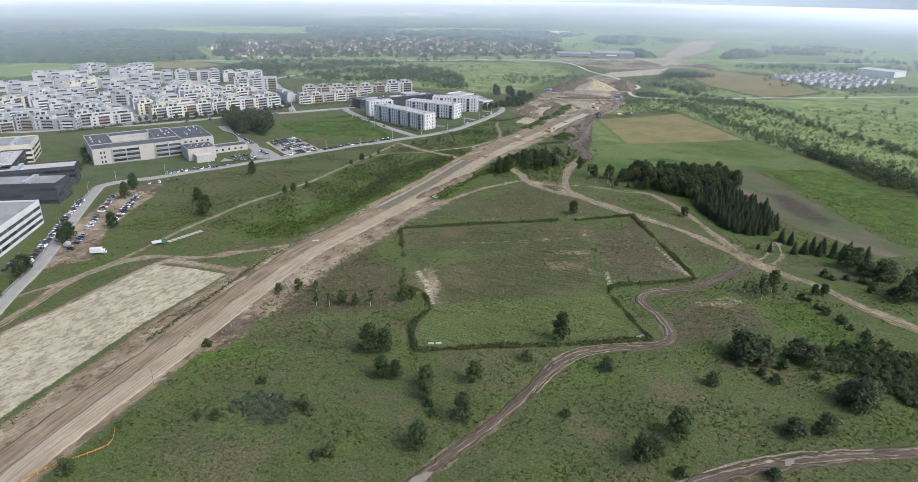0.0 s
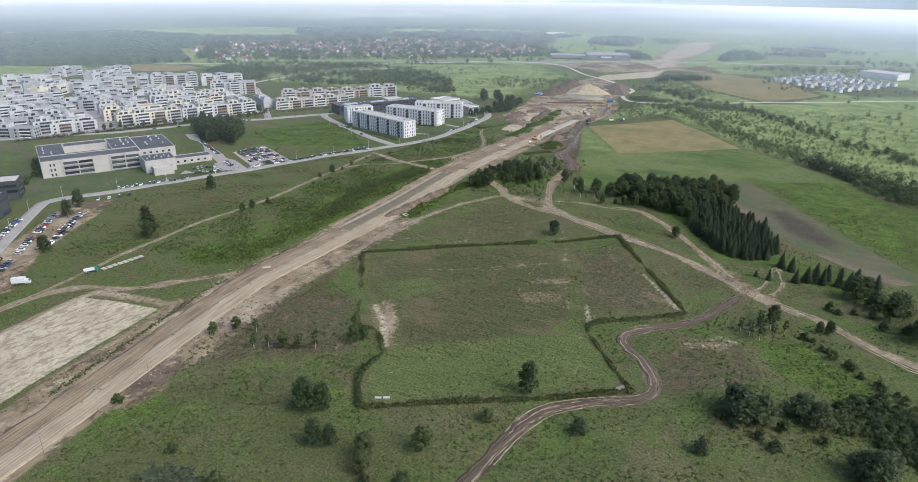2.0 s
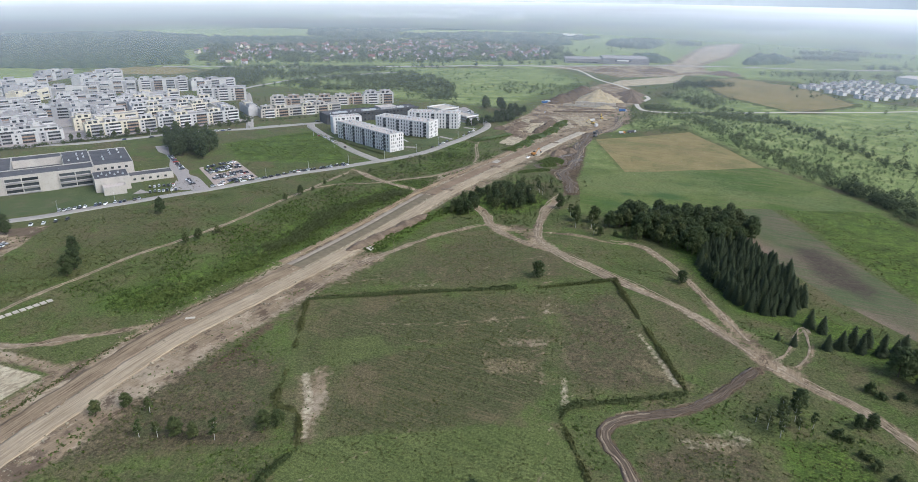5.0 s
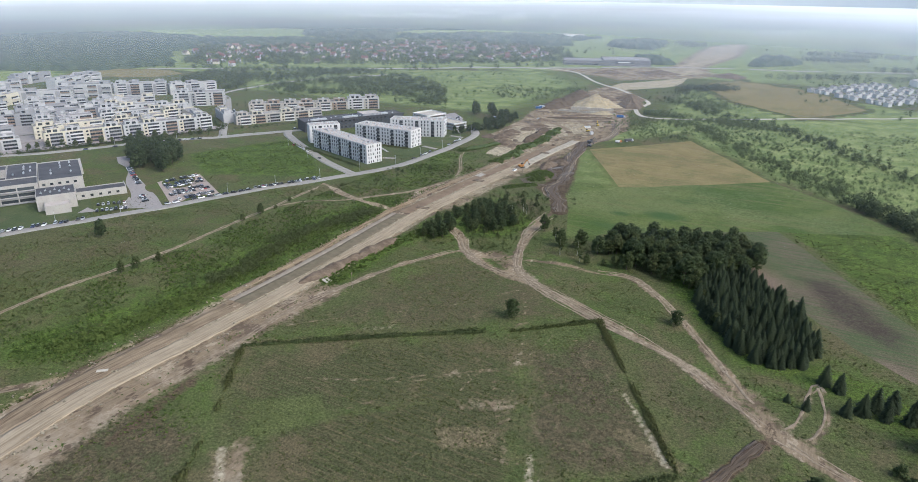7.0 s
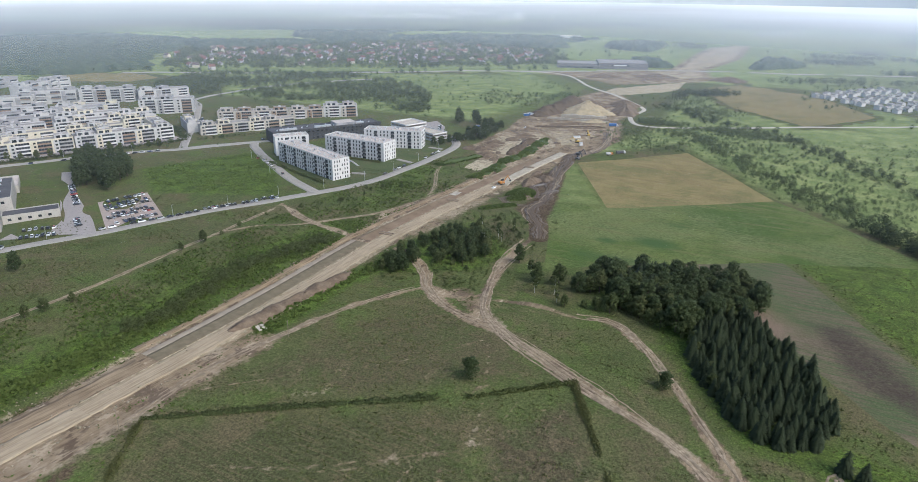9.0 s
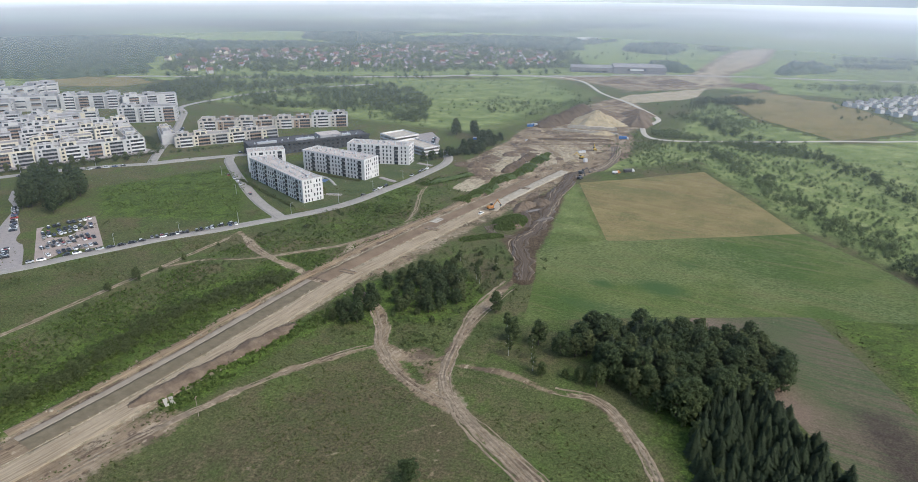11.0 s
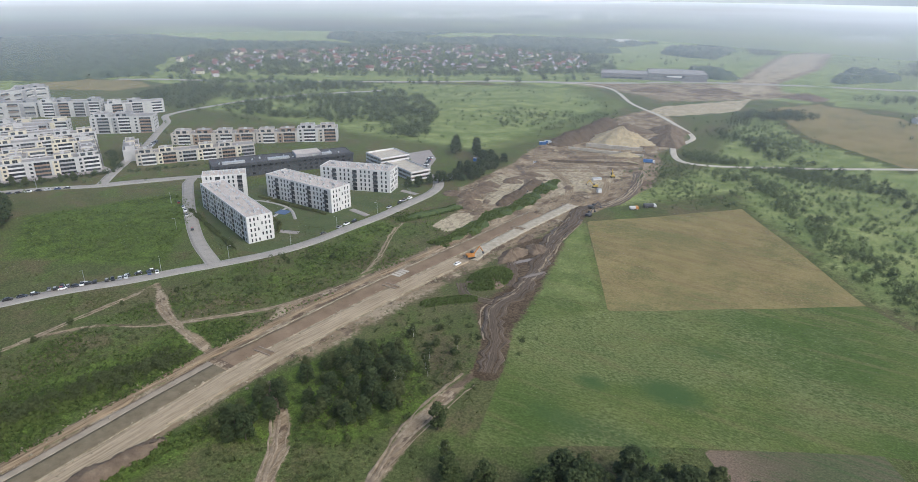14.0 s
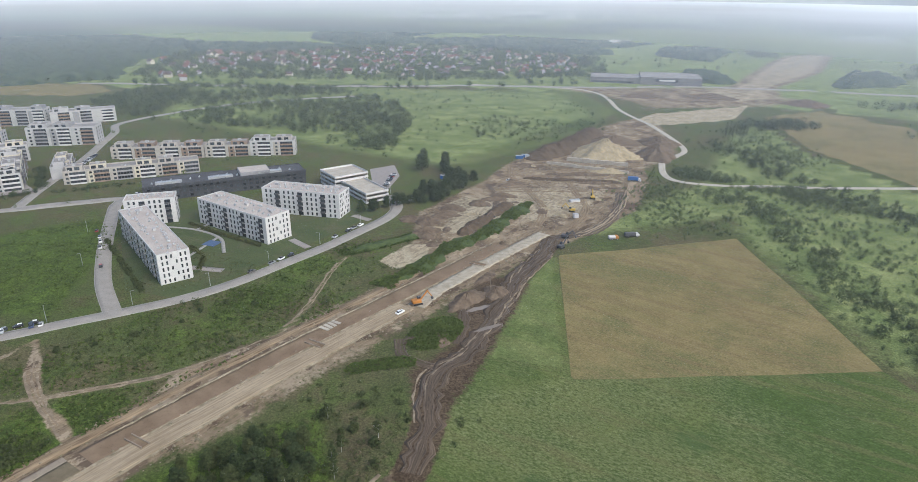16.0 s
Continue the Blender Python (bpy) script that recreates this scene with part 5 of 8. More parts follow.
along(SHRUBS, [(-480, 300), (-505, 322), (-530, 338)], 7, 3, 0.8, 1.2, 24)


def poplars():
    return kind_of("poplar", "tall narrow dark poplar", "poplar", 17, 1.7, M_LEAF_DARK, 420, 0.5, 31, 0.06, 14, top=0.8, group="poplars by the earthworks")


POPLAR = poplars()
for k in range(7):
    POPLAR.at(-184 + k * 2.6, 1050 + k * 2.2, rnd.uniform(0.8, 1.1))


# plants that nobody could count
def carpet(name, X, Y, size, mat, label, per=2, rise=0.35, seed=40, lift=None):
    """Many small tufts in one mesh."""
    g = np.random.default_rng(seed)
    X, Y = np.repeat(X, int(per * 1.7)), np.repeat(Y, int(per * 1.7))
    n = len(X)
    S = size * 0.85 * g.uniform(0.5, 1.3, n)
    C = np.column_stack([X + g.normal(0, size * 0.5, n), Y + g.normal(0, size * 0.5, n), height(X, Y) + S * rise + 0.02 + (lift(X, Y) if lift else 0)])
    N = g.normal(size=(n, 3)) * np.array([0.7, 0.7, 0.5]) + np.array([0, 0, 1.0])
    N[:, 2] = np.abs(N[:, 2])
    me = from_arrays(name, *leaves(C, N, S, seed + 1, 0.2), mat)
    return tagged(new(name, me), label, "plants", kind="stuff")


def scatter(n, x0, x1, y0, y1, seed):
    g = np.random.default_rng(seed)
    return g.uniform(x0, x1, n), g.uniform(y0, y1, n)


def bare(X, Y):
    """Where wheels, soil, crops or paving leave no wild plants."""
    off = off_line(X, Y, HAUL) < 15.5
    for line, half, wet in TRACKS:
        off |= off_line(X, Y, line) < half + 0.9
    for s in (MAIN_STREET, SIDE_STREET):
        off |= off_line(X, Y, s) < 5
    for p in (PAD, CORN, TILLED, SITE, MUDPIT):
        off |= inside(X, Y, p) > -1
    return off


def thin(X, Y, seed, scale=23.0, share=0.5):
    """Keeps plants in patches."""
    g = np.random.default_rng(seed)
    w = np.sin(X / scale + 1.7 * np.sin(Y / scale / 1.3)) * np.sin(Y / scale * 1.1 + 1.3 * np.sin(X / scale / 1.7)) + g.normal(0, 0.35, len(X))
    return w > np.quantile(w, 1 - share)


X, Y = scatter(60000, -340, 110, 90, 600, 41)
k = ~bare(X, Y) & (inside(X, Y, MEADOW) < 0) & thin(X, Y, 42, 17, 0.6)
carpet("rough_grass", X[k], Y[k], 0.36, M_WEED, "tussocks of rough grass and weeds", 3, 0.25, 43)
X, Y = scatter(30000, -290, 100, 90, 320, 44)
k = ~bare(X, Y) & (inside(X, Y, HEDGED) < -2) & (X > -300 + (Y - 90) * 0.4) & thin(X, Y, 45, 11, 0.33)
carpet("tall_weeds", X[k], Y[k], 0.5, M_LUSH, "bright green patches of tall weeds", 2, 0.4, 46)
X, Y = scatter(16000, -300, -236, 255, 600, 47)
k = ~bare(X, Y) & thin(X, Y, 48, 13, 0.4)
carpet("tall_weeds", X[k], Y[k], 0.6, M_LUSH, "bright green weeds on the bank", 2, 0.5, 49)
X, Y = scatter(900, -212, -192, 368, 470, 53)
k = off_line(X, Y, spline([(-200, 458), (-206, 425), (-205, 400), (-204, 372)])) < 5
carpet("tall_weeds", X[k], Y[k], 0.6, M_LUSH, "lush weeds on the soil bank", 6, 0.6, 54)
P = np.repeat(shifted(HAUL, -12.6, 150, 330), 26, axis=0)
P = P + np.random.default_rng(67).normal(0, 1.0, P.shape) * np.array([0.7, 2.0])
carpet("tall_weeds", P[:, 0], P[:, 1], 0.42, M_WEED, "weeds growing in the roadside ditch", 2, 0.3, 68)
bank_line = spline([(-250, 470), (-252, 430), (-254, 389), (-247, 340), (-248, 300), (-254, 268)], 1.2)
g = np.random.default_rng(55)
P = np.repeat(bank_line, 16, axis=0) + np.column_stack([g.normal(-1, 3.6, len(bank_line) * 16), g.normal(0, 1, len(bank_line) * 16)])
k = off_line(P[:, 0], P[:, 1], HAUL) > 17
carpet("shrub_bank", P[k, 0], P[k, 1], 0.7, M_LUSH, "bank of dense green shrubs along the road bed", 3, 1.0, 56)
g = np.random.default_rng(156)
P = np.repeat(spline([(-252, 340), (-252, 365), (-256, 390), (-260, 410), (-255, 440), (-246, 466)], 1.0), 3, axis=0)
P = P + g.normal(0, 3.4, P.shape)
k = (off_line(P[:, 0], P[:, 1], HAUL) > 18.5) & (off_line(P[:, 0], P[:, 1], TRACKS[9][0]) > 5)
LOW_SHRUBS = (P[k, 0], P[k, 1])
X, Y = scatter(1500, -160, -130, 122, 150, 57)
k = (((X + 143) / 13) ** 2 + ((Y - 136) / 9) ** 2) < 0.75 + 0.35 * np.sin(X * 0.8) * np.sin(Y * 0.9 + 1)
carpet("reeds", X[k], Y[k], 0.55, M_SEDGE, "grey-green reeds in a damp hollow", 5, 0.6, 58)
GREEN_LINE = spline(GREENBANK, 1.5)
X, Y = scatter(7000, -246, -226, 618, 770, 59)
k = off_line(X, Y, GREEN_LINE) < 4.6 + 1.8 * np.sin(Y / 5.1) + 1.2 * np.sin(Y / 2.3 + X)
carpet("tall_weeds", X[k], Y[k], 0.6, M_LUSH, "green weeds on the spoil bank", 3, 0.3, 60, lambda x, y: 1.3 * np.clip(1 - (off_line(x, y, GREEN_LINE) / 5.0) ** 2, 0, 1))
X, Y = scatter(3000, -284, -256, 636, 690, 63)
k = off_line(X, Y, spline([(-278, 640), (-268, 664), (-262, 684)])) < 5
carpet("tall_weeds", X[k], Y[k], 0.6, M_LUSH, "green weeds on the spoil bank", 3, 0.8, 64)
X, Y = scatter(1500, -200, -180, 554, 582, 65)
k = off_line(X, Y, spline([(-197, 559), (-191, 567), (-184, 574)])) < 4
carpet("tall_weeds", X[k], Y[k], 0.5, M_LUSH, "green weeds beside the muddy track", 3, 0.4, 66)
X, Y = scatter(4200, -203, -176, 580, 616, 61)
k = (((X + 188) / 9.5) ** 2 + ((Y - 598) / 15) ** 2) < 1
carpet("tall_weeds", X[k], Y[k], 0.6, M_LUSH, "green weeds on a spoil mound", 3, 0.3, 62, lambda x, y: 3.9 * np.clip(1 - np.hypot((x + 188) / 9.5, (y - 598) / 15) ** 1.3, 0, 1))


def hedge(pts, seed, gaps=-0.55):
    L = spline(pts, 0.6)
    g = np.random.default_rng(seed)
    n = 38
    P = np.repeat(L, n, axis=0)
    a = g.uniform(0, 2 * np.pi, len(P))
    lump = np.sin(P[:, 0] * 0.31 + seed) * np.sin(P[:, 1] * 0.23) + 0.6 * np.sin(P[:, 0] * 0.9 + P[:, 1] * 0.7)
    keep = lump + g.normal(0, 0.5, len(P)) > gaps
    P, a, lump = P[keep], a[keep], lump[keep]
    hgt = 1.1 + 0.55 * lump.clip(-0.8, 1.4)
    C = np.column_stack([P + (1.45 + 0.5 * lump)[:, None] * np.column_stack([np.cos(a), np.sin(a)]) * g.uniform(0.3, 1.1, (len(P), 1)), height(P[:, 0], P[:, 1]) + hgt * g.uniform(0.05, 1, len(P))])
    N = np.column_stack([np.cos(a), np.sin(a), g.uniform(0.2, 1.4, len(P))])
    me = from_arrays("hedge", *leaves(C, N, 0.30 * g.uniform(0.6, 1.5, len(P)), seed), M_WEED if seed % 3 != 1 else M_LEAF)
    return tagged(new("hedge", me), "low dark green hedge bounding the field", "hedge", "hedges round the field")


for k, pts in enumerate(([(-194, 307), (-155, 337), (-116, 366)], [(-106, 372), (-90, 388), (-77, 400)], [(-77, 400), (-52, 360), (-26, 319)], [(-26, 319), (-44, 303), (-60, 290), (-61, 282)],
                         [(-61, 282), (-47, 263), (-34, 246)], [(-34, 246), (-65, 224), (-116, 193)], [(-117, 194), (-127, 209), (-128, 226)], [(-129, 228), (-140, 240), (-149, 240)], [(-152, 242), (-172, 275), (-194, 307)])):
    hedge(pts, 70 + k, (-1.1, -1.1, -0.5, -0.9, -0.6, -1.1, -1.0, -0.7, 0.2)[k])


def far_wood(name, X, Y, size, mat, label, seed, m=64, tall=0.36):
    """Distant trees: small uneven crowns of leaf clumps, one mesh."""
    g = np.random.default_rng(seed)
    n = len(X)
    hgt = size * g.uniform(0.7, 1.3, n)
    d = ball(n * m, g)
    H = np.repeat(hgt, m)
    C = np.column_stack([np.repeat(X, m), np.repeat(Y, m), np.repeat(height(X, Y), m) + H * 0.48]) + d * np.column_stack([H * tall, H * tall, H * 0.47]) * g.uniform(0.55, 1.12, (n * m, 1)) * (1 - 0.3 * (d[:, 2:3] > 0.3))
    me = from_arrays(name, *leaves(C, d + np.array([0, 0, 0.9]), H * 0.085 * math.sqrt(64 / m) * g.uniform(0.6, 1.3, n * m), seed), mat)
    return tagged(new(name, me), label, "trees", kind="stuff")


far_wood("shrub_bank", LOW_SHRUBS[0], LOW_SHRUBS[1], 3.4, M_LEAF, "dense rounded shrubs along the road bed", 157, 90, 0.48)
X, Y = scatter(1500, 31, 64, 245, 283, 158)
k = inside(X, Y, [(31, 266), (42, 275), (64, 283), (60, 245), (49, 247), (45, 258), (32, 253)]) > 0
far_wood("thicket", X[k], Y[k], 2.4, M_LEAF, "low dark green thicket of brambles in the grass", 159)
YOUNG = [(-850, 790), (-760, 772), (-678, 775), (-600, 800), (-538, 826), (-450, 812), (-400, 818), (-470, 938), (-560, 1010), (-700, 1036), (-812, 970), (-891, 909)]
X, Y = scatter(5200, -900, -380, 760, 1050, 80)
k = (inside(X, Y, YOUNG) > 0) & thin(X, Y, 81, 33, 0.72) & (off_line(X, Y, GAP_STREET) > 12)
X, Y = X[k], Y[k]
far_wood("young_wood", X[::2], Y[::2], 7.0, M_LEAF_DARK, "dense young wood of dark mixed trees", 82, 70, 0.42)
far_wood("young_wood", X[1::2], Y[1::2], 6.0, M_FAR, "dense young wood of mid-green trees", 88, 70, 0.42)
X, Y = scatter(1900, -1000, -300, 760, 1250, 180)
k = (inside(X, Y, [(-700, 770), (-980, 930), (-560, 1130), (-420, 1205), (-312, 1060), (-300, 900), (-330, 800), (-430, 800), (-520, 770)]) > 0) & (inside(X, Y, YOUNG) < 0) & thin(X, Y, 182, 28, 0.5) & (off_line(X, Y, RIGHT_STREET) > 10) & (off_line(X, Y, GAP_STREET) > 12)
far_wood("far_scrub", X[k], Y[k], 3.4, M_FAR, "young trees and bushes on open land", 183, 40, 0.45)
X, Y = scatter(500, -430, -280, 890, 1070, 184)
k = (inside(X, Y, [(-417, 961), (-414, 1008), (-333, 1024), (-308, 1065), (-282, 984), (-313, 926), (-366, 903)]) > 0)
far_wood("far_scrub", X[k], Y[k], 4.0, M_FAR, "thick bushes on open land", 185, 40, 0.45)
X, Y = scatter(900, -1130, -400, 800, 1300, 186)
k = off_line(X, Y, np.array([(-1130.0, 790.0), (-960, 900), (-788, 985), (-703, 985), (-575, 1138), (-450, 1268)])) < 15
far_wood("tree_belt", X[k], Y[k], 9.0, M_LEAF_DARK, "row of tall dark trees along the main road", 187, 44)
for x, y, s in ((-344, 790, 1.1), (-352, 802, 1.0), (-330, 800, 1.1), (-338, 812, 0.9), (-322, 790, 0.9)):
    some(OAKS, x, y, s)
X, Y = scatter(420, -900, -480, 380, 720, 98)
k = (Y > 520 + (X + 500) * 0.25)
far_wood("estate_shrubbery", X[k], Y[k], 4.0, M_FAR, "shrubs and small trees between the blocks", 99)
X, Y = scatter(2600, -300, -228, 480, 660, 190)
k = ~bare(X, Y) & thin(X, Y, 191, 11, 0.5) & (off_line(X, Y, HAUL) > 18)
carpet("tall_weeds", X[k], Y[k], 0.6, M_LUSH, "bright green weeds between the street and the works", 3, 0.4, 192)
X, Y = scatter(700, -300, -232, 480, 650, 193)
k = ~bare(X, Y) & thin(X, Y, 194, 9, 0.4) & (off_line(X, Y, HAUL) > 19)
far_wood("low_shrubs", X[k], Y[k], 1.8, M_LEAF, "low shrubs between the street and the works", 195, 40, 0.5)
X, Y = scatter(900, -300, -236, 260, 480, 196)
k = ~bare(X, Y) & thin(X, Y, 197, 12, 0.5) & (off_line(X, Y, HAUL) > 19)
far_wood("low_shrubs", X[k], Y[k], 1.7, M_LEAF, "low shrubs on the weedy bank", 198, 40, 0.5)
X, Y = scatter(420, -200, -140, 440, 560, 199)
k = ~bare(X, Y)
far_wood("low_shrubs", X[k], Y[k], 1.9, M_LEAF, "low shrubs round the small wood", 200, 50, 0.5)
X, Y = scatter(300, -470, -330, 474, 590, 201)
k = (inside(X, Y, [(-408, 586), (-438, 586), (-464, 510), (-410, 476), (-336, 514)]) > 0)
far_wood("low_shrubs", X[k], Y[k], 1.2, M_LUSH, "knee-high bright weeds on an empty plot", 202, 30, 0.7)
X, Y = scatter(9000, -475, -320, 470, 600, 100)
k = (inside(X, Y, [(-408, 588), (-440, 588), (-466, 510), (-410, 474), (-334, 514)]) > 0) & thin(X, Y, 101, 9, 0.6)
carpet("rough_grass", X[k], Y[k], 0.5, M_LUSH, "rough weeds on an empty plot", 2, 0.3, 102)
X, Y = scatter(9000, -400, -310, 230, 480, 103)
k = ~bare(X, Y) & (off_line(X, Y, MAIN_STREET) > 6) & thin(X, Y, 104, 13, 0.5)
carpet("rough_grass", X[k], Y[k], 0.45, M_WEED, "tussocks of rough grass beside the street", 2, 0.3, 105)


def belt(line, n, wide, size, label, seed):
    g = np.random.default_rng(seed)
    L = spline(line, 2.0)
    i = g.integers(0, len(L), n)
    P = L[i] + g.normal(0, wide, (n, 2))
    k = (inside(P[:, 0], P[:, 1], CORN) < -4) & (inside(P[:, 0], P[:, 1], MEADOW) < -4) & (inside(P[:, 0], P[:, 1], CLOVER) < -2) & (off_line(P[:, 0], P[:, 1], RIGHT_STREET) > 6)
    return far_wood("tree_belt", P[k, 0], P[k, 1], size, M_LEAF_DARK if seed in (141, 143, 148) else M_FAR, label, seed, 130, 0.42)


belt([(-150, 860), (-108, 838), (-78, 790), (-50, 742), (-20, 706), (8, 660), (40, 610), (74, 570), (110, 548), (150, 520)], 330, 8, 5.4, "belt of trees and shrubs along the field edge", 140)
belt([(-108, 838), (-78, 790), (-50, 742), (-20, 706), (8, 660), (40, 610), (74, 570)], 620, 13, 2.2, "low shrubs below the trees along the field edge", 146)
belt([(30, 632), (60, 600), (90, 565), (130, 530), (180, 520)], 190, 11, 9.5, "thick belt of taller trees along the field", 141)
belt([(-120, 880), (-70, 830), (-30, 770), (10, 720), (50, 650), (100, 600)], 700, 24, 3.0, "loose scrub beside the field", 142)
belt([(-185, 1010), (-150, 985), (-120, 940), (-60, 905), (0, 830), (60, 740), (120, 660), (160, 590)], 420, 8, 5.0, "row of bushes along the concrete road", 143)
belt([(-180, 870), (-170, 820), (-150, 790), (-125, 800)], 420, 13, 2.4, "young bushes beside the building site", 144)
belt([(-190, 905), (-150, 892), (-100, 895), (-60, 880)], 420, 9, 4.5, "thick bushes beside the country road", 145)
belt([(-170, 1075), (-150, 1030), (-120, 990), (-180, 1000)], 420, 18, 3.2, "scrub beside the far crop field", 147)
belt([(-172, 1105), (-150, 1130), (-135, 1150)], 90, 9, 8.0, "dark copse beside the poplars", 148)
X, Y = scatter(5200, -140, 330, 560, 960, 149)
k = (inside(X, Y, [(-135, 868), (-60, 780), (10, 690), (60, 620), (150, 540), (330, 560), (300, 900), (0, 930), (-90, 900)]) > 0) & thin(X, Y, 150, 31, 0.5) & (off_line(X, Y, RIGHT_STREET) > 6) & (inside(X, Y, CORN) < -4)
far_wood("far_scrub", X[k], Y[k], 1.9, M_FAR, "low bushes scattered over rough grassland", 151, 50, 0.6)

g = np.random.default_rng(210)
P = np.array([on_estate(a, b) for a, b in zip(g.uniform(-90, 150, 260), g.normal(-11, 2.2, 260))] + [on_estate(a, b) for a, b in zip(g.normal(153, 2.5, 70), g.uniform(-10, 60, 70))])
far_wood("estate_shrubbery", P[:, 0], P[:, 1], 3.2, M_LEAF_DARK, "dark shrubs and small trees along the estate front", 211, 60, 0.5)
P = spline([(-498, 590), (-470, 640), (-430, 690)], 2.2)
P = P + g.normal(0, 1.6, P.shape) + np.array([-14.0, 6.0])
far_wood("estate_shrubbery", P[:, 0], P[:, 1], 3.0, M_LEAF_DARK, "shrubs between the low blocks and the dark hall", 212, 60, 0.5)
for k, pts in enumerate(([(-400, 574), (-360, 561), (-322, 549)], [(-384, 616), (-352, 616), (-322, 617)], [(-322, 579), (-334, 590), (-352, 594)])):
    hedge(pts, 85 + k)

# ---- buildings ----


def window_mesh(w, h, frame_mat, bars=1):
    """A frame standing proud of the wall, its panes set back in it: one joined shape."""
    bm = bmesh.new()
    n = bars + 1
    lo = [bm.verts.new((-w / 2 + w * k / n, -0.07, 0)) for k in range(n + 1)]
    hi = [bm.verts.new((-w / 2 + w * k / n, -0.07, h)) for k in range(n + 1)]
    faces = [bm.faces.new((lo[k], lo[k + 1], hi[k + 1], hi[k])) for k in range(n)]
    bmesh.ops.inset_individual(bm, faces=faces, thickness=0.08, depth=-0.05)
    for f in faces:
        f.material_index = 1
    rim = [e for e in bm.edges if e.is_boundary]
    for v in (g for g in bmesh.ops.extrude_edge_only(bm, edges=rim)["geom"] if isinstance(g, bmesh.types.BMVert)):
        v.co.y = 0.02
    return mesh_of("window", bm, frame_mat, M_GLASS)


def channel(bm, w, profile, slots):
    """Draws a profile (y, z) out along x; each side of it takes its own material."""
    a = [bm.verts.new((-w / 2, y, z)) for y, z in profile]
    b = [bm.verts.new((w / 2, y, z)) for y, z in profile]
    n = len(profile)
    out = []
    for k in range(n):
        f = bm.faces.new((a[k], a[(k + 1) % n], b[(k + 1) % n], b[k]))
        f.material_index = slots[k]
        out.append(f)
    bm.faces.new(list(reversed(a)))
    bm.faces.new(b)
    bmesh.ops.recalc_face_normals(bm, faces=bm.faces)
    return out


def balcony_mesh(w, d, rail):
    bm = bmesh.new()
    channel(bm, w, ((0.02, -0.18), (0.02, 0.0), (-d + 0.08, 0.0), (-d + 0.08, 1.1), (-d, 1.1), (-d, -0.18)), (0, 0, 1, 1, 1, 0))
    return mesh_of("balcony", bm, M_KERB, rail)


W_TALL = window_mesh(1.1, 1.9, M_DARKMETAL, 0)
W_WIDE = window_mesh(2.0, 1.6, M_DARKMETAL, 1)
W_SLIT = window_mesh(0.8, 1.8, M_DARKMETAL, 0)
W_LIGHT = window_mesh(1.8, 1.5, M_KERB, 1)
W_BAND = window_mesh(9.6, 1.9, M_DARKMETAL, 5)
W_DOOR = window_mesh(3.2, 2.3, M_DARKMETAL, 2)
BALCONY = balcony_mesh(3.0, 1.4, M_DARKMETAL)


def loggia_mesh(w, rail):
    """A long balcony with a parapet before a dark band of panes."""
    bm = bmesh.new()
    d = 1.5
    fs = channel(bm, w, ((0.02, -0.2), (0.02, 2.45), (-0.08, 2.45), (-0.08, 0.0), (-d + 0.12, 0.0), (-d + 0.12, 1.0), (-d, 1.0), (-d, -0.2)), (0, 0, 3, 3, 1, 1, 1, 0))
    pane = fs[2]
    bmesh.ops.subdivide_edges(bm, edges=[e for e in pane.edges if abs(e.verts[0].co.z - e.verts[1].co.z) < 0.01], cuts=4, use_grid_fill=True)
    back = [f for f in bm.faces if f.calc_center_median().y > -0.1 and abs(f.normal.y) > 0.9 and f.calc_center_median().y < -0.02 and f.calc_area() > 0.5]
    bmesh.ops.inset_individual(bm, faces=back, thickness=0.14, depth=-0.04)
    for f in back:
        f.material_index = 2
    return mesh_of("loggia", bm, M_KERB, rail, M_GLASS, M_SLATE)


LOGGIA_PALE, LOGGIA_BROWN, LOGGIA_GREY = loggia_mesh(10.0, M_WHITE), loggia_mesh(10.0, M_BROWNWALL), loggia_mesh(10.0, M_GREYWALL)


def vent_mesh():
    bm = bmesh.new()
    box(bm, -0.6, 0.6, -0.45, 0.45, 0, 0.7, 0, 0.06)
    rod(bm, (0.2, 0, 0.7), (0.2, 0, 1.2), 0.18, 0.18, 8)
    rod(bm, (0.2, 0, 1.15), (0.2, 0, 1.3), 0.3, 0.3, 8)
    return mesh_of("roof_vent", bm, M_METAL)


VENT = vent_mesh()


def chimney_mesh():
    bm = bmesh.new()
    box(bm, -1.2, 1.2, -0.8, 0.8, 0, 1.3, 0, 0.05)
    box(bm, -1.3, 1.3, -0.9, 0.9, 1.3, 1.42, 0)
    return mesh_of("stair_head", bm, M_OFFWHITE)


STAIRHEAD = chimney_mesh()


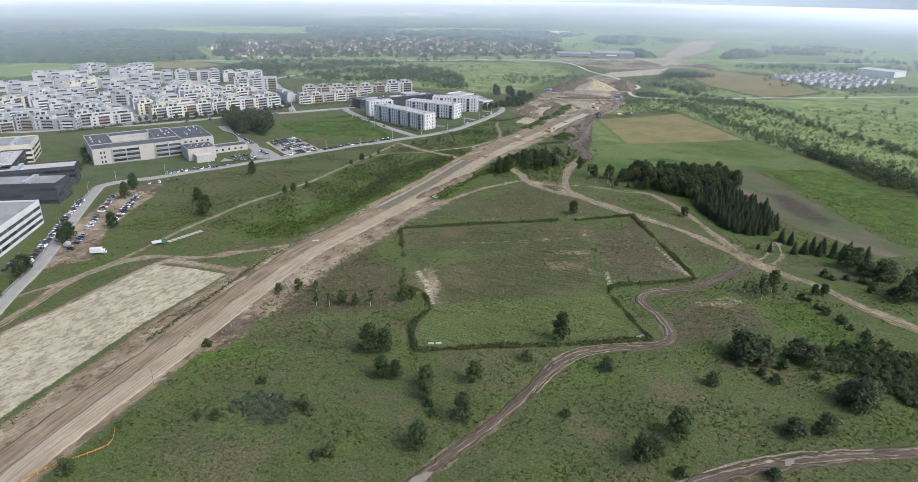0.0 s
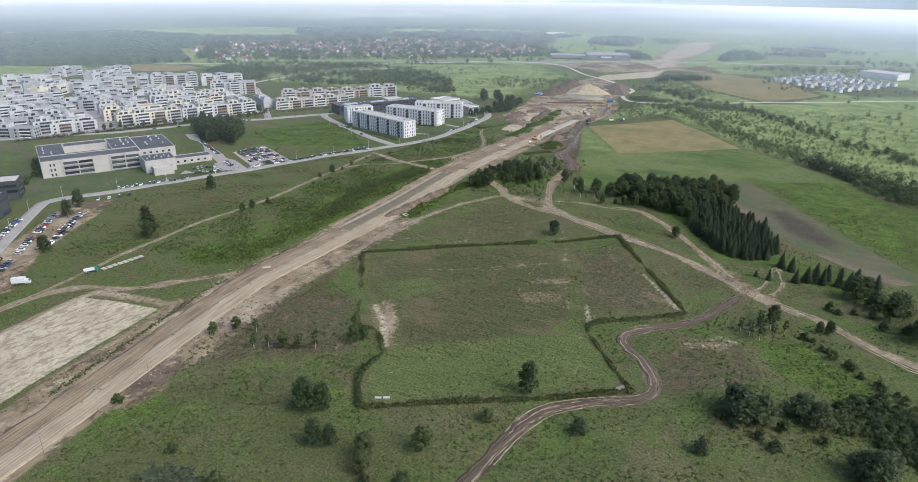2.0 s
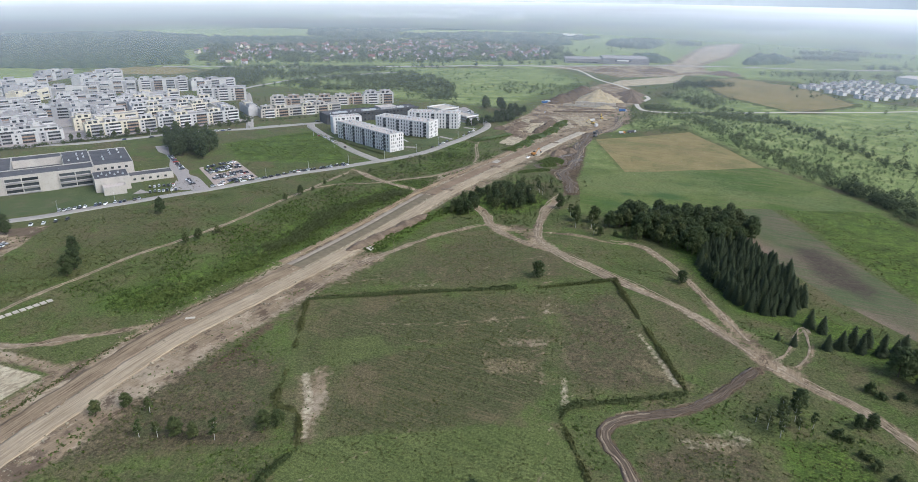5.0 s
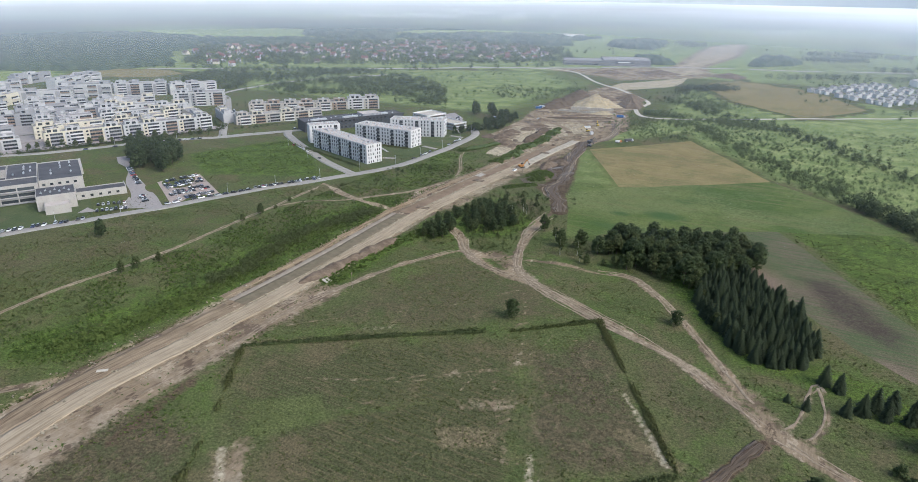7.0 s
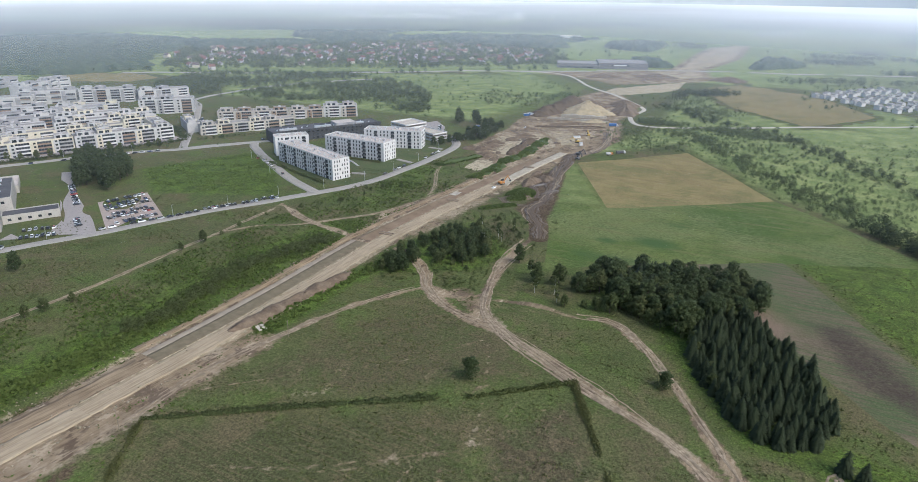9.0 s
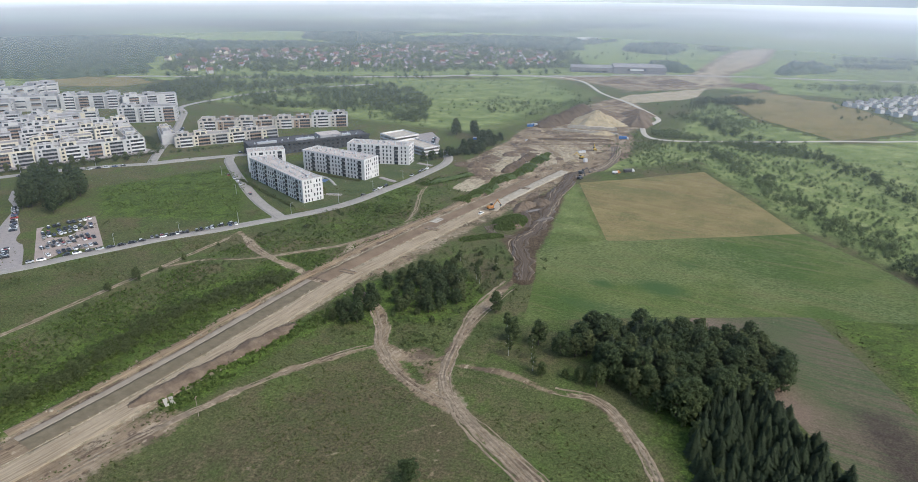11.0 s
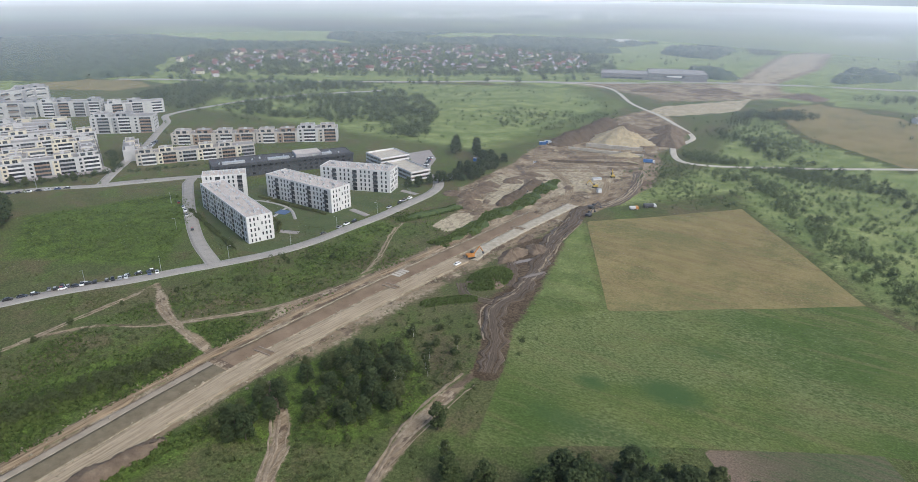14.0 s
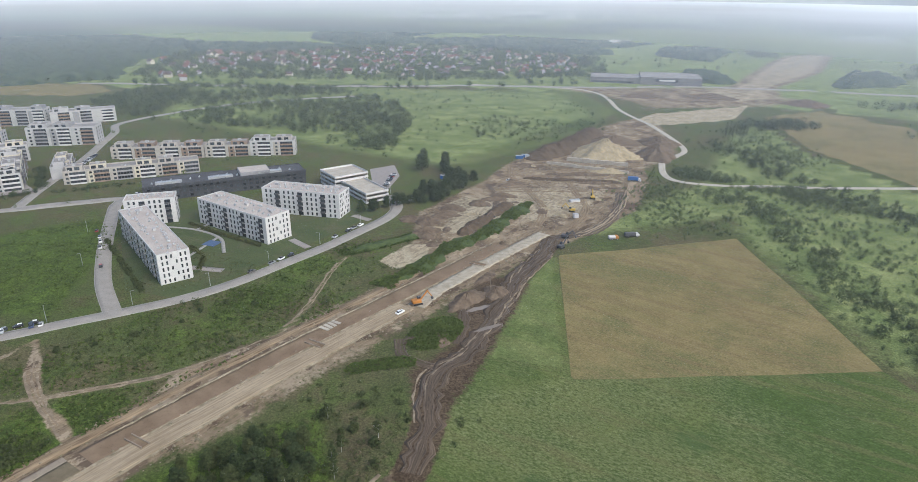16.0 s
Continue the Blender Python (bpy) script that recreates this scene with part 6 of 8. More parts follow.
def shell(house, L, D, H, wall, roof, x0=0.0, y0=0.0, z0=0.0, parapet=0.6):
    """Walls with a parapet, and the flat roof between them."""
    bm = bmesh.new()
    box(bm, x0, x0 + L, y0, y0 + D, z0 - 0.6 if z0 == 0 else z0, z0 + H)
    t = 0.35
    box(bm, x0, x0 + L, y0, y0 + t, z0 + H, z0 + H + parapet)
    box(bm, x0, x0 + L, y0 + D - t, y0 + D, z0 + H, z0 + H + parapet)
    box(bm, x0, x0 + t, y0 + t, y0 + D - t, z0 + H, z0 + H + parapet)
    box(bm, x0 + L - t, x0 + L, y0 + t, y0 + D - t, z0 + H, z0 + H + parapet)
    part("wall", bm, wall, house)
    bm = bmesh.new()
    box(bm, x0 + t, x0 + L - t, y0 + t, y0 + D - t, z0 + H, z0 + H + 0.12)
    part("roof", bm, roof, house)


def mounted(name, mesh, house, x, y, z, turn=0.0):
    ob = part(name, mesh, None, house)
    ob.matrix_basis = pose(x, y, z, 0, 0, turn)
    return ob


def front(house, mesh, L, y, z, n, margin=1.5, skip=None, name="window", turn=0.0, x0=0.0):
    for k in range(n):
        if skip and skip(k):
            continue
        x = x0 + margin + (L - 2 * margin) * (k + 0.5) / n
        mounted(name, mesh, house, x, y, z, turn)


def ends(house, mesh, L, D, z, n, side=1, margin=1.5, skip=None):
    for k in range(n):
        if skip and skip(k):
            continue
        y = margin + (D - 2 * margin) * (k + 0.5) / n
        mounted("window", mesh, house, L if side > 0 else 0, y, z, 90 if side > 0 else -90)


def white_flats(x, y, turn, L, D, storeys=5, hf=3.05):
    house = thing("apartment_building", pose(x, y, 0, 0, 0, turn), "white rendered five-storey apartment building with dark windows", "apartment building", "white apartment buildings")
    H = storeys * hf
    shell(house, L, D, H, M_WHITE, M_ROOFLIGHT)
    n = int(L / 3.1)
    for s in range(storeys):
        z = s * hf + 0.75
        front(house, W_TALL, L, 0, z, n, 1.5, lambda k: k % 5 in (2, 3))
        for k in range(n):
            if k % 5 == 2:
                xx = 1.5 + (L - 3.0) * (k + 1.0) / n
                mounted("window", W_DOOR, house, xx, 0, s * hf + 0.15)
                if s:
                    mounted("balcony", BALCONY, house, xx, 0, s * hf + 0.1)
        ends(house, W_SLIT, L, D, z, 6, 1, 1.0, lambda k: k in (2,) if s % 2 else k == 3)
    for k in range(int(L / 5)):
        mounted("roof_vent", VENT, house, 3 + k * 5 + rnd.uniform(-1, 1), D * rnd.uniform(0.25, 0.75), H + 0.12, rnd.uniform(0, 90))
        for q in (0.28, 0.72):
            mounted("roof_vent", VENT, house, 4 + k * 5 + rnd.uniform(-1.8, 1.8), D * q + rnd.uniform(-1, 1), H + 0.12, 90)
    for f in (0.12, 0.55, 0.9):
        mounted("stair_head", STAIRHEAD, house, L * f, D * 0.55, H + 0.12)
    return house


white_flats(-397, 582, -17.5, 80, 15)
white_flats(-381, 621, 0.0, 61, 17)
white_flats(-367, 657, 20.0, 52, 15.5)
white_flats(-410, 592, 52.0, 28, 13)


def estate_block(x, y, turn, L, D, storeys, wall, accent, label, steps=True, hf=3.0):
    """A terrace-topped block: bays of balconies between plain wall fields, with a set-back top floor."""
    if label == WL and wall is M_OFFWHITE and int(abs(x) + L) % 3 == 0:
        wall, accent, label = M_GREYWALL, M_OFFWHITE, "grey and white estate block with long balconies"
    house = thing("apartment_building", pose(x, y, 0, 0, 0, turn), label, "apartment building", "blocks of the housing estate")
    H = storeys * hf
    shell(house, L, D, H, wall, M_ROOF, parapet=0.9)
    bays = max(2, int(L / 15))
    for b in range(bays):
        x0 = L * b / bays
        w = L / bays
        if steps and b % 3 != 2:
            shell(house, w * 0.7, D - 5.0, hf * 0.95, accent if b % 2 else wall, M_ROOF, x0 + w * 0.15, 3.0, H, 0.5)
            if x > -800:
                mounted("stair_head", STAIRHEAD, house, x0 + w * 0.5, D * 0.5, H + hf * 0.95 + 0.12)
            for q in range(2 if x > -700 else 1):
                mounted("window", W_DOOR, house, x0 + w * (0.32 + 0.3 * q), 3.0, H + 0.2)
        bm = bmesh.new()
        if b % 2:
            box(bm, x0 + 0.5, x0 + w * 0.3, -0.3, 0.02, 0, H - 0.6)
            part("wall_panel", bm, accent, house)
        else:
            bm.free()
        for s in range(storeys):
            z = s * hf
            if x < -800 and (b + s) % 2:
                continue
            mounted("loggia", (LOGGIA_PALE, LOGGIA_BROWN, LOGGIA_GREY)[(b + int(L)) % 3], house, x0 + w * 0.62, 0, z + 0.2)
            if x > -700:
                mounted("window", W_LIGHT, house, x0 + w * 0.17, -0.3 if b % 2 else 0, z + 0.8)
    for s in range(storeys):
        ends(house, W_LIGHT, L, D, s * hf + 0.8, 2 if x < -680 else 3, 1)
    for k in range(int(L / 12) if x > -620 else 0):
        mounted("roof_vent", VENT, house, 5 + k * 12 + rnd.uniform(-2, 2), D * rnd.choice((0.12, 0.88)), H + 0.12, rnd.uniform(0, 90))
        if x < -700:
            continue
        bm = box(bmesh.new(), 2 + k * 12, 2.25 + k * 12, 0.4, 2.9, H, H + 1.5)
        part("terrace_screen", bm, accent if k % 2 else M_SLATE, house)
    return house


for corners in ([(-84, -8), (150, -8), (140, 26), (-84, 26)], [(-150, 30), (136, 30), (120, 62), (-150, 62)], [(-160, 66), (122, 66), (116, 142), (-160, 142)]):
    slab("courtyard", [on_estate(a, b) for a, b in corners], M_PAVING, "paved podium courtyard between the estate blocks", "courtyard", 0.8)
WL = "white and brown estate block with long balconies"
CL = "cream and white estate block with stepped roof terraces"
for a, b, L, turn, st, wall, acc, lab in (
        (0, 0, 62, 66, 4, M_CREAM, M_OFFWHITE, CL), (63, 0, 80, 66, 4, M_OFFWHITE, M_CREAM, CL), (-4, 38, 58, 66, 4, M_CREAM, M_OFFWHITE, CL), (62, 36, 46, 66, 4, M_CREAM, M_OFFWHITE, CL),
        (143, 0.4, 74, 156, 4, M_CREAM, M_OFFWHITE, CL), (0, 76, 50, 66, 4, M_OFFWHITE, M_GREYWALL, WL), (56, 74, 60, 66, 4, M_OFFWHITE, M_CREAM, CL),
        (-70, 8, 50, 66, 4, M_OFFWHITE, M_GREYWALL, WL), (-76, 44, 58, 66, 4, M_OFFWHITE, M_GREYWALL, WL), (-80, 84, 60, 66, 4, M_OFFWHITE, M_GREYWALL, WL),
        (-140, 60, 50, 66, 4, M_OFFWHITE, M_GREYWALL, WL), (-30, 20, 22, 156, 4, M_OFFWHITE, M_GREYWALL, WL), (60, 108, 56, 66, 4, M_OFFWHITE, M_CREAM, CL), (-30, 58, 22, 156, 4, M_OFFWHITE, M_GREYWALL, WL), (-150, 100, 50, 66, 4, M_OFFWHITE, M_GREYWALL, WL),
        (24, 15, 22, 156, 4, M_CREAM, M_OFFWHITE, CL), (96, 15, 22, 156, 4, M_OFFWHITE, M_CREAM, CL), (30, 52, 22, 156, 4, M_OFFWHITE, M_GREYWALL, WL), (-40, 92, 26, 156, 4, M_OFFWHITE, M_GREYWALL, WL),
        (-118, 26, 46, 66, 4, M_OFFWHITE, M_GREYWALL, WL), (-150, 20, 30, 66, 3, M_OFFWHITE, M_GREYWALL, WL), (112, 58, 30, 66, 4, M_CREAM, M_OFFWHITE, CL), (-205, 70, 46, 66, 4, M_OFFWHITE, M_GREYWALL, WL), (-200, 110, 44, 66, 4, M_OFFWHITE, M_GREYWALL, WL), (112, 92, 34, 66, 4, M_OFFWHITE, M_CREAM, CL), (-10, 150, 60, 66, 4, M_OFFWHITE, M_GREYWALL, WL), (60, 146, 50, 66, 4, M_OFFWHITE, M_GREYWALL, WL), (-90, 160, 60, 66, 4, M_OFFWHITE, M_GREYWALL, WL), (-10, 116, 70, 66, 4, M_OFFWHITE, M_GREYWALL, WL), (-90, 124, 66, 66, 4, M_OFFWHITE, M_GREYWALL, WL)):
    px, py = on_estate(a, b)
    estate_block(px, py, turn, L, 13, st, wall, acc, lab)
for x, y, turn, L, D, st, wall, acc, lab in (
        (-666, 649, 45, 56, 18, 5, M_OFFWHITE, M_GREYWALL, WL), (-834, 612, 45, 62, 16, 5, M_OFFWHITE, M_GREYWALL, WL), (-788, 658, 45, 60, 16, 5, M_OFFWHITE, M_GREYWALL, WL),
        (-741, 703, 62, 58, 15, 4, M_OFFWHITE, M_GREYWALL, WL), (-765, 406, 111, 78, 14, 4, M_CREAM, M_OFFWHITE, CL), (-819, 522, 111, 52, 14, 4, M_CREAM, M_OFFWHITE, CL),
        (-896, 648, 111, 84, 14, 4, M_OFFWHITE, M_GREYWALL, WL), (-668, 362, 30, 58, 13, 3, M_OFFWHITE, M_GREYWALL, WL), (-619, 408, 66, 40, 13, 3, M_OFFWHITE, M_GREYWALL, WL),
        (-720, 470, 50, 60, 13, 4, M_OFFWHITE, M_GREYWALL, WL), (-770, 540, 50, 60, 13, 4, M_OFFWHITE, M_GREYWALL, WL), (-720, 590, 50, 60, 13, 4, M_OFFWHITE, M_CREAM, CL),
        (-850, 560, 50, 70, 13, 4, M_OFFWHITE, M_GREYWALL, WL), (-524, 611, 59.5, 90, 13, 3, M_GREIGE, M_CREAM, WL),
        (-566, 668, 42, 36, 14, 3, M_GREIGE, M_BROWNWALL, WL), (-539, 692, 42, 36, 14, 3, M_GREIGE, M_BROWNWALL, WL), (-512, 717, 42, 36, 14, 3, M_GREIGE, M_BROWNWALL, WL), (-485, 741, 42, 36, 14, 4, M_OFFWHITE, M_GREIGE, WL),
        (-977, 641, 103, 58, 13, 4, M_OFFWHITE, M_GREYWALL, WL), (-930, 690, 60, 38, 13, 4, M_OFFWHITE, M_GREYWALL, WL), (-690, 560, 66, 50, 13, 4, M_OFFWHITE, M_CREAM, CL), (-800, 470, 66, 60, 13, 4, M_OFFWHITE, M_GREYWALL, WL), (-881, 541, 80, 40, 13, 4, M_OFFWHITE, M_GREYWALL, WL), (-537, 622, 150, 40, 12, 3, M_OFFWHITE, M_CREAM, WL), (-900, 470, 60, 70, 13, 4, M_OFFWHITE, M_GREYWALL, WL), (-960, 560, 60, 70, 13, 4, M_OFFWHITE, M_GREYWALL, WL)):
    estate_block(x, y, turn, L, D, st, wall, acc, lab)


def dark_hall():
    house = thing("office_building", pose(-444, 623, 0, 0, 0, 60), "long low building with dark roof and dark walls", "building")
    shell(house, 52, 22, 9.5, M_DARKWALL, M_ROOFDARK)
    shell(house, 54, 22, 9.0, M_DARKWALL, M_ROOFDARK, 52.0)
    shell(house, 106, 2.0, 1.6, M_DARKWALL, M_ROOFDARK, 0.0, -2.0, 8.5, 0.3)
    shell(house, 20, 16, 2.6, M_GREYWALL, M_ROOFLIGHT, 62.0, 3.0, 9.0, 0.3)
    for s in range(3):
        front(house, W_WIDE, 106, 0, s * 3.0 + 0.8, 24)
    for k in range(16):
        mounted("roof_vent", VENT, house, 6 + k * 6, 5.5 + (k % 3) * 3, 9.7)
    for k in range(3):
        bm = box(bmesh.new(), 8 + k * 33, 24 + k * 33, 3, 6.5, 9.5, 11.2, 0, 0.1)
        part("roof_plant", bm, M_METAL, house)


dark_hall()


def car_deck():
    deck = thing("parking_garage", pose(-325, 706, 0, 0, 0, 161), "white open-sided multi-storey car park", "car park building")
    for w, d0, d1, lv in ((36, -17, 0, 3), (24, -22, 4, 4)):
        x0 = 0 if lv == 3 else 37
        for k in range(lv):
            bm = box(bmesh.new(), x0, x0 + w, d0, d1, k * 2.9 - 0.3, k * 2.9)
            part("deck", bm, M_CONCRETE, deck)
            bm = bmesh.new()
            for a, b, c, d in ((x0, x0 + w, d0, d0 + 0.2), (x0, x0 + w, d1 - 0.2, d1), (x0, x0 + 0.2, d0, d1), (x0 + w - 0.2, x0 + w, d0, d1)):
                box(bm, a, b, c, d, k * 2.9, k * 2.9 + 1.25)
            part("parapet", bm, M_WHITE, deck)
        for k in range(int(w / 6) + 1):
            for y in (d0 + 0.5, d1 - 0.5):
                bm = box(bmesh.new(), x0 + 0.4 + k * (w - 1) / int(w / 6), x0 + 0.8 + k * (w - 1) / int(w / 6), y - 0.2, y + 0.2, 0, lv * 2.9 - 2.8)
                part("column", bm, M_WHITE, deck)


car_deck()


def school():
    house = thing("school", pose(-481, 313, 0, 0, 0, 61), "white three-storey school with dark flat roofs", "school")
    shell(house, 68, 18, 12.0, M_SCHOOL, M_ROOFDARK, 0, 0)
    shell(house, 18, 42, 12.0, M_SCHOOL, M_ROOFDARK, 0, 18.3)
    shell(house, 18, 42, 12.0, M_SCHOOL, M_ROOFDARK, 50, 18.3)
    shell(house, 31.4, 14, 12.0, M_SCHOOL, M_ROOFDARK, 18.3, 46)
    shell(house, 31.4, 27.4, 7.0, M_SCHOOL, M_ROOFDARK, 18.3, 18.3)
    shell(house, 26, 52, 11.5, M_SCHOOL, M_ROOFDARK, 68.3, 6)
    shell(house, 26, 30, 4.8, M_SCHOOL, M_ROOFLIGHT, 70, 58.5)
    shell(house, 22, 22, 9.0, M_SCHOOL, M_ROOFDARK, 66, -24)
    shell(house, 14, 10, 5.0, M_SCHOOL, M_ROOFLIGHT, 70, -34.3)
    shell(house, 30, 12, 4.6, M_SCHOOL, M_ROOFDARK, 88.3, -10)
    for k, (x, w) in enumerate(((14.0, 20.0), (46.0, 20.0))):
        for s in range(3):
            for q in range(2):
                mounted("window", W_BAND, house, x + w * (0.25 + 0.5 * q), 0, 1.0 + s * 3.8)
            bm = box(bmesh.new(), x, x + w, -1.2, 0.02, s * 3.8 + 0.2, s * 3.8 + 0.6)
            part("balcony", bm, M_GREYWALL, house)
        for q in range(3):
            bm = box(bmesh.new(), x + q * w / 2 - 0.3, x + q * w / 2 + 0.3, -1.3, 0.0, 0, 12.3)
            part("pier", bm, M_SCHOOL, house)
    for s in range(3):
        mounted("window", W_TALL, house, 6, 0, 1.0 + s * 3.6)
        mounted("window", W_TALL, house, 8.4, 0, 1.0 + s * 3.6)
    for k in range(5):
        mounted("window", W_LIGHT, house, 92 + k * 5.2, -10, 1.6)
        mounted("window", W_LIGHT, house, 71 + k * 4.6, 6, 8.2)
    for k in range(26):
        mounted("roof_vent", VENT, house, rnd.choice((4, 9, 14, 54, 60, 64, 76, 82, 88)), rnd.uniform(20, 55), 12.12)
    for k in range(7):
        mounted("roof_vent", VENT, house, 69 + k * 2.6, -16 + (k % 2) * 5, 9.12)


school()


def office(x, y, turn, L, D, H, wall, roof, label, bands, bandmat=None):
    house = thing("office_building", pose(x, y, 0, 0, 0, turn), label, "office building", "offices beside the street")
    shell(house, L, D, H, wall, roof, parapet=1.0)
    n = max(1, int(L / 10.0))
    for z in bands:
        front(house, W_BAND, L, 0, z, n, 0.6)
        for k in range(int(D / 10)):
            mounted("window", W_BAND, house, L, 5.2 + k * 10, z, 90)
            mounted("window", W_BAND, house, 0, 5.2 + k * 10, z, -90)
    for k in range(4):
        bm = box(bmesh.new(), L * (0.12 + 0.22 * k), L * (0.12 + 0.22 * k) + 4, D * 0.4, D * 0.4 + 3, H, H + 1.6, 0, 0.1)
        part("roof_plant", bm, M_METAL, house)
    return house


office(-341, 148, 125.6, 81, 40, 13.5, M_WHITE, M_ROOF, "white office building with dark window bands", (1.4, 5.2, 9.2))
office(-413, 240, 125.6, 22, 46, 13.5, M_DARKWALL, M_ROOF, "dark grey clad office building", (1.4, 5.2, 9.2))
office(-447, 276, 140, 18, 84, 12.0, M_DARKWALL, M_ROOFLIGHT, "dark glazed office with a pale roof", (1.4, 5.0, 8.6))
office(-480, 250, 140, 60, 16, 12.0, M_DARKWALL, M_ROOFLIGHT, "dark glazed office wing", (1.4, 5.0, 8.6))
office(-530, 296, 140, 36, 30, 14.0, M_CREAM, M_ROOF, "cream office building with ribbed facade", (1.4, 5.2, 9.2))


def shop_hall():
    house = thing("retail_building", pose(-437, 1306, 0, 0, 0, 22.5), "long grey retail hall with a dark sign band", "retail hall")
    shell(house, 70, 46, 7.5, M_SLATE, M_ROOF)
    shell(house, 84, 60, 10.0, M_SLATE, M_ROOF, 70.3, -4)
    bm = box(bmesh.new(), 92, 122, -4.5, -3.95, 4.5, 8.5)
    sign = part("sign", bm, M_DARKWALL, house, "dark sign board with a pale mark")
    bm = box(bmesh.new(), 96, 118, -4.62, -4.49, 5.4, 7.6)
    part("mark", bm, M_WHITE, sign)
    for k in range(5):
        mounted("window", W_BAND, house, 8 + k * 12, 0, 1.0)


shop_hall()


# ---- houses of the village ----
def house_meshes(w, d, h, pitch, wall, roof):
    bm = bmesh.new()
    box(bm, -w / 2, w / 2, -d / 2, d / 2, -0.4, h)
    g = [bm.verts.new(v) for v in ((-w / 2, -d / 2, h), (-w / 2, d / 2, h), (-w / 2, 0, h + pitch), (w / 2, -d / 2, h), (w / 2, d / 2, h), (w / 2, 0, h + pitch))]
    bm.faces.new((g[0], g[2], g[1]))
    bm.faces.new((g[3], g[4], g[5]))
    walls = mesh_of("wall", bm, wall)
    bm = bmesh.new()
    o, t = 0.5, 0.25
    drop = pitch * o / (d / 2)
    for s in (-1, 1):
        lo = [(-w / 2 - o, s * (d / 2 + o), h - drop), (w / 2 + o, s * (d / 2 + o), h - drop), (w / 2 + o, 0, h + pitch), (-w / 2 - o, 0, h + pitch)]
        a = [bm.verts.new(v) for v in lo]
        b = [bm.verts.new((v[0], v[1], v[2] + t)) for v in lo]
        for f in ((a[0], a[1], a[2], a[3]), (b[3], b[2], b[1], b[0]), (a[0], b[0], b[1], a[1]), (a[1], b[1], b[2], a[2]), (a[3], b[3], b[0], a[0])):
            bm.faces.new(f)
    bmesh.ops.recalc_face_normals(bm, faces=bm.faces)
    box(bm, w * 0.15, w * 0.15 + 0.8, d * 0.12, d * 0.12 + 0.6, h + pitch * 0.4, h + pitch + 0.9)
    return walls, mesh_of("roof", bm, roof)


def village_kind(w, d, h, p, wall, roof, label):
    walls, roofs = house_meshes(w, d, h, p, wall, roof)

    def make(m):
        hs = thing("house", m, label, "house", "houses of the village")
        part("wall", walls, None, hs)
        part("roof", roofs, None, hs)
        return hs
    return make


KINDS = [village_kind(11, 9, 5.5, 3.6, M_OFFWHITE, M_TILE_RED, "white house with a red tiled gable roof"), village_kind(12, 9, 5.0, 3.8, M_CREAM, M_TILE_BROWN, "cream house with a brown gable roof"),
         village_kind(10, 9, 5.8, 3.2, M_OFFWHITE, M_TILE_BROWN, "white house with a brown gable roof"), village_kind(14, 10, 4.5, 4.0, M_CREAM, M_TILE_RED, "cream house with a wide red roof")]
VILLAGE = [(-996, 956), (-1234, 1197), (-1034, 1435), (-919, 1611), (-575, 1591), (-463, 1369), (-665, 1173)]
HOUSES = []
g = random.Random(90)
first = {}
for i in range(44):
    for j in range(44):
        x, y = -1240 + i * 18 + g.uniform(-5, 5), 950 + j * 15.5 + g.uniform(-4, 4)
        if g.random() > 0.23 or inside(np.array([x]), np.array([y]), VILLAGE)[0] < 12:
            continue
        HOUSES.append((x, y))
        k = g.choice((0, 0, 1, 1, 2, 2, 3))
        m = pose(x, y, height_at(x, y), 0, 0, 35 + 90 * g.randrange(4) + g.uniform(-6, 6))
        if k not in first:
            first[k] = KINDS[k](m)
        else:
            copy_thing(first[k], m @ Matrix.Diagonal((0.82, 0.82, 0.72, 1)))


def terrace_kind():
    walls, roofs = house_meshes(6.6, 7.5, 4.6, 1.3, M_WHITE, M_ROOF)

    def make(m):
        hs = thing("house", m, "white terraced house with a pale grey roof", "house", "terraced houses beyond the fields")
        part("wall", walls, None, hs)
        part("roof", roofs, None, hs)
        return hs
    return make


make, one = terrace_kind(), None
g = random.Random(97)
for r in range(7):
    for q in range(12):
        x, y = -28 + r * 13 + q * 8.6 + g.uniform(-1, 1), 1190 + r * 19.5 - q * 8.2 + g.uniform(-1, 1)
        if q % 4 == 3:
            continue
        m = pose(x, y, height_at(x, y), 0, 0, (-41 if r % 3 else 49) + g.uniform(-2, 2))
        if one is None:
            one = make(m)
        else:
            copy_thing(one, m)


def far_shed(x, y, turn, L, D, H, roof, label):
    b = thing("warehouse", pose(x, y, 0, 0, 0, turn), label, "warehouse", "far sheds")
    shell(b, L, D, H, M_WHITE, roof)


g = random.Random(93)
for k in range(16):
    a, r = g.uniform(-1.0, -0.72), g.uniform(1050, 1400)
    x, y = -47 + r * math.sin(a), 411 + r * math.cos(a) * 0.9
    copy_thing(first[g.choice((0, 0, 3, 1))], pose(x, y, height_at(x, y), 0, 0, g.uniform(0, 360)) @ Matrix.Diagonal((0.9, 0.9, 1.0, 1)))
far_shed(95, 1330, -30, 60, 40, 9, M_ROOFLIGHT, "white warehouse with a pale roof")
far_shed(180, 1290, -30, 70, 30, 7, M_ROOFDARK, "low warehouse with a dark roof")
far_shed(-700, 1900, 20, 90, 30, 8, M_ROOFLIGHT, "white shed far off in the fields")
far_shed(-230, 2350, 10, 120, 40, 9, M_ROOFLIGHT, "white shed far off in the fields")
g = random.Random(95)
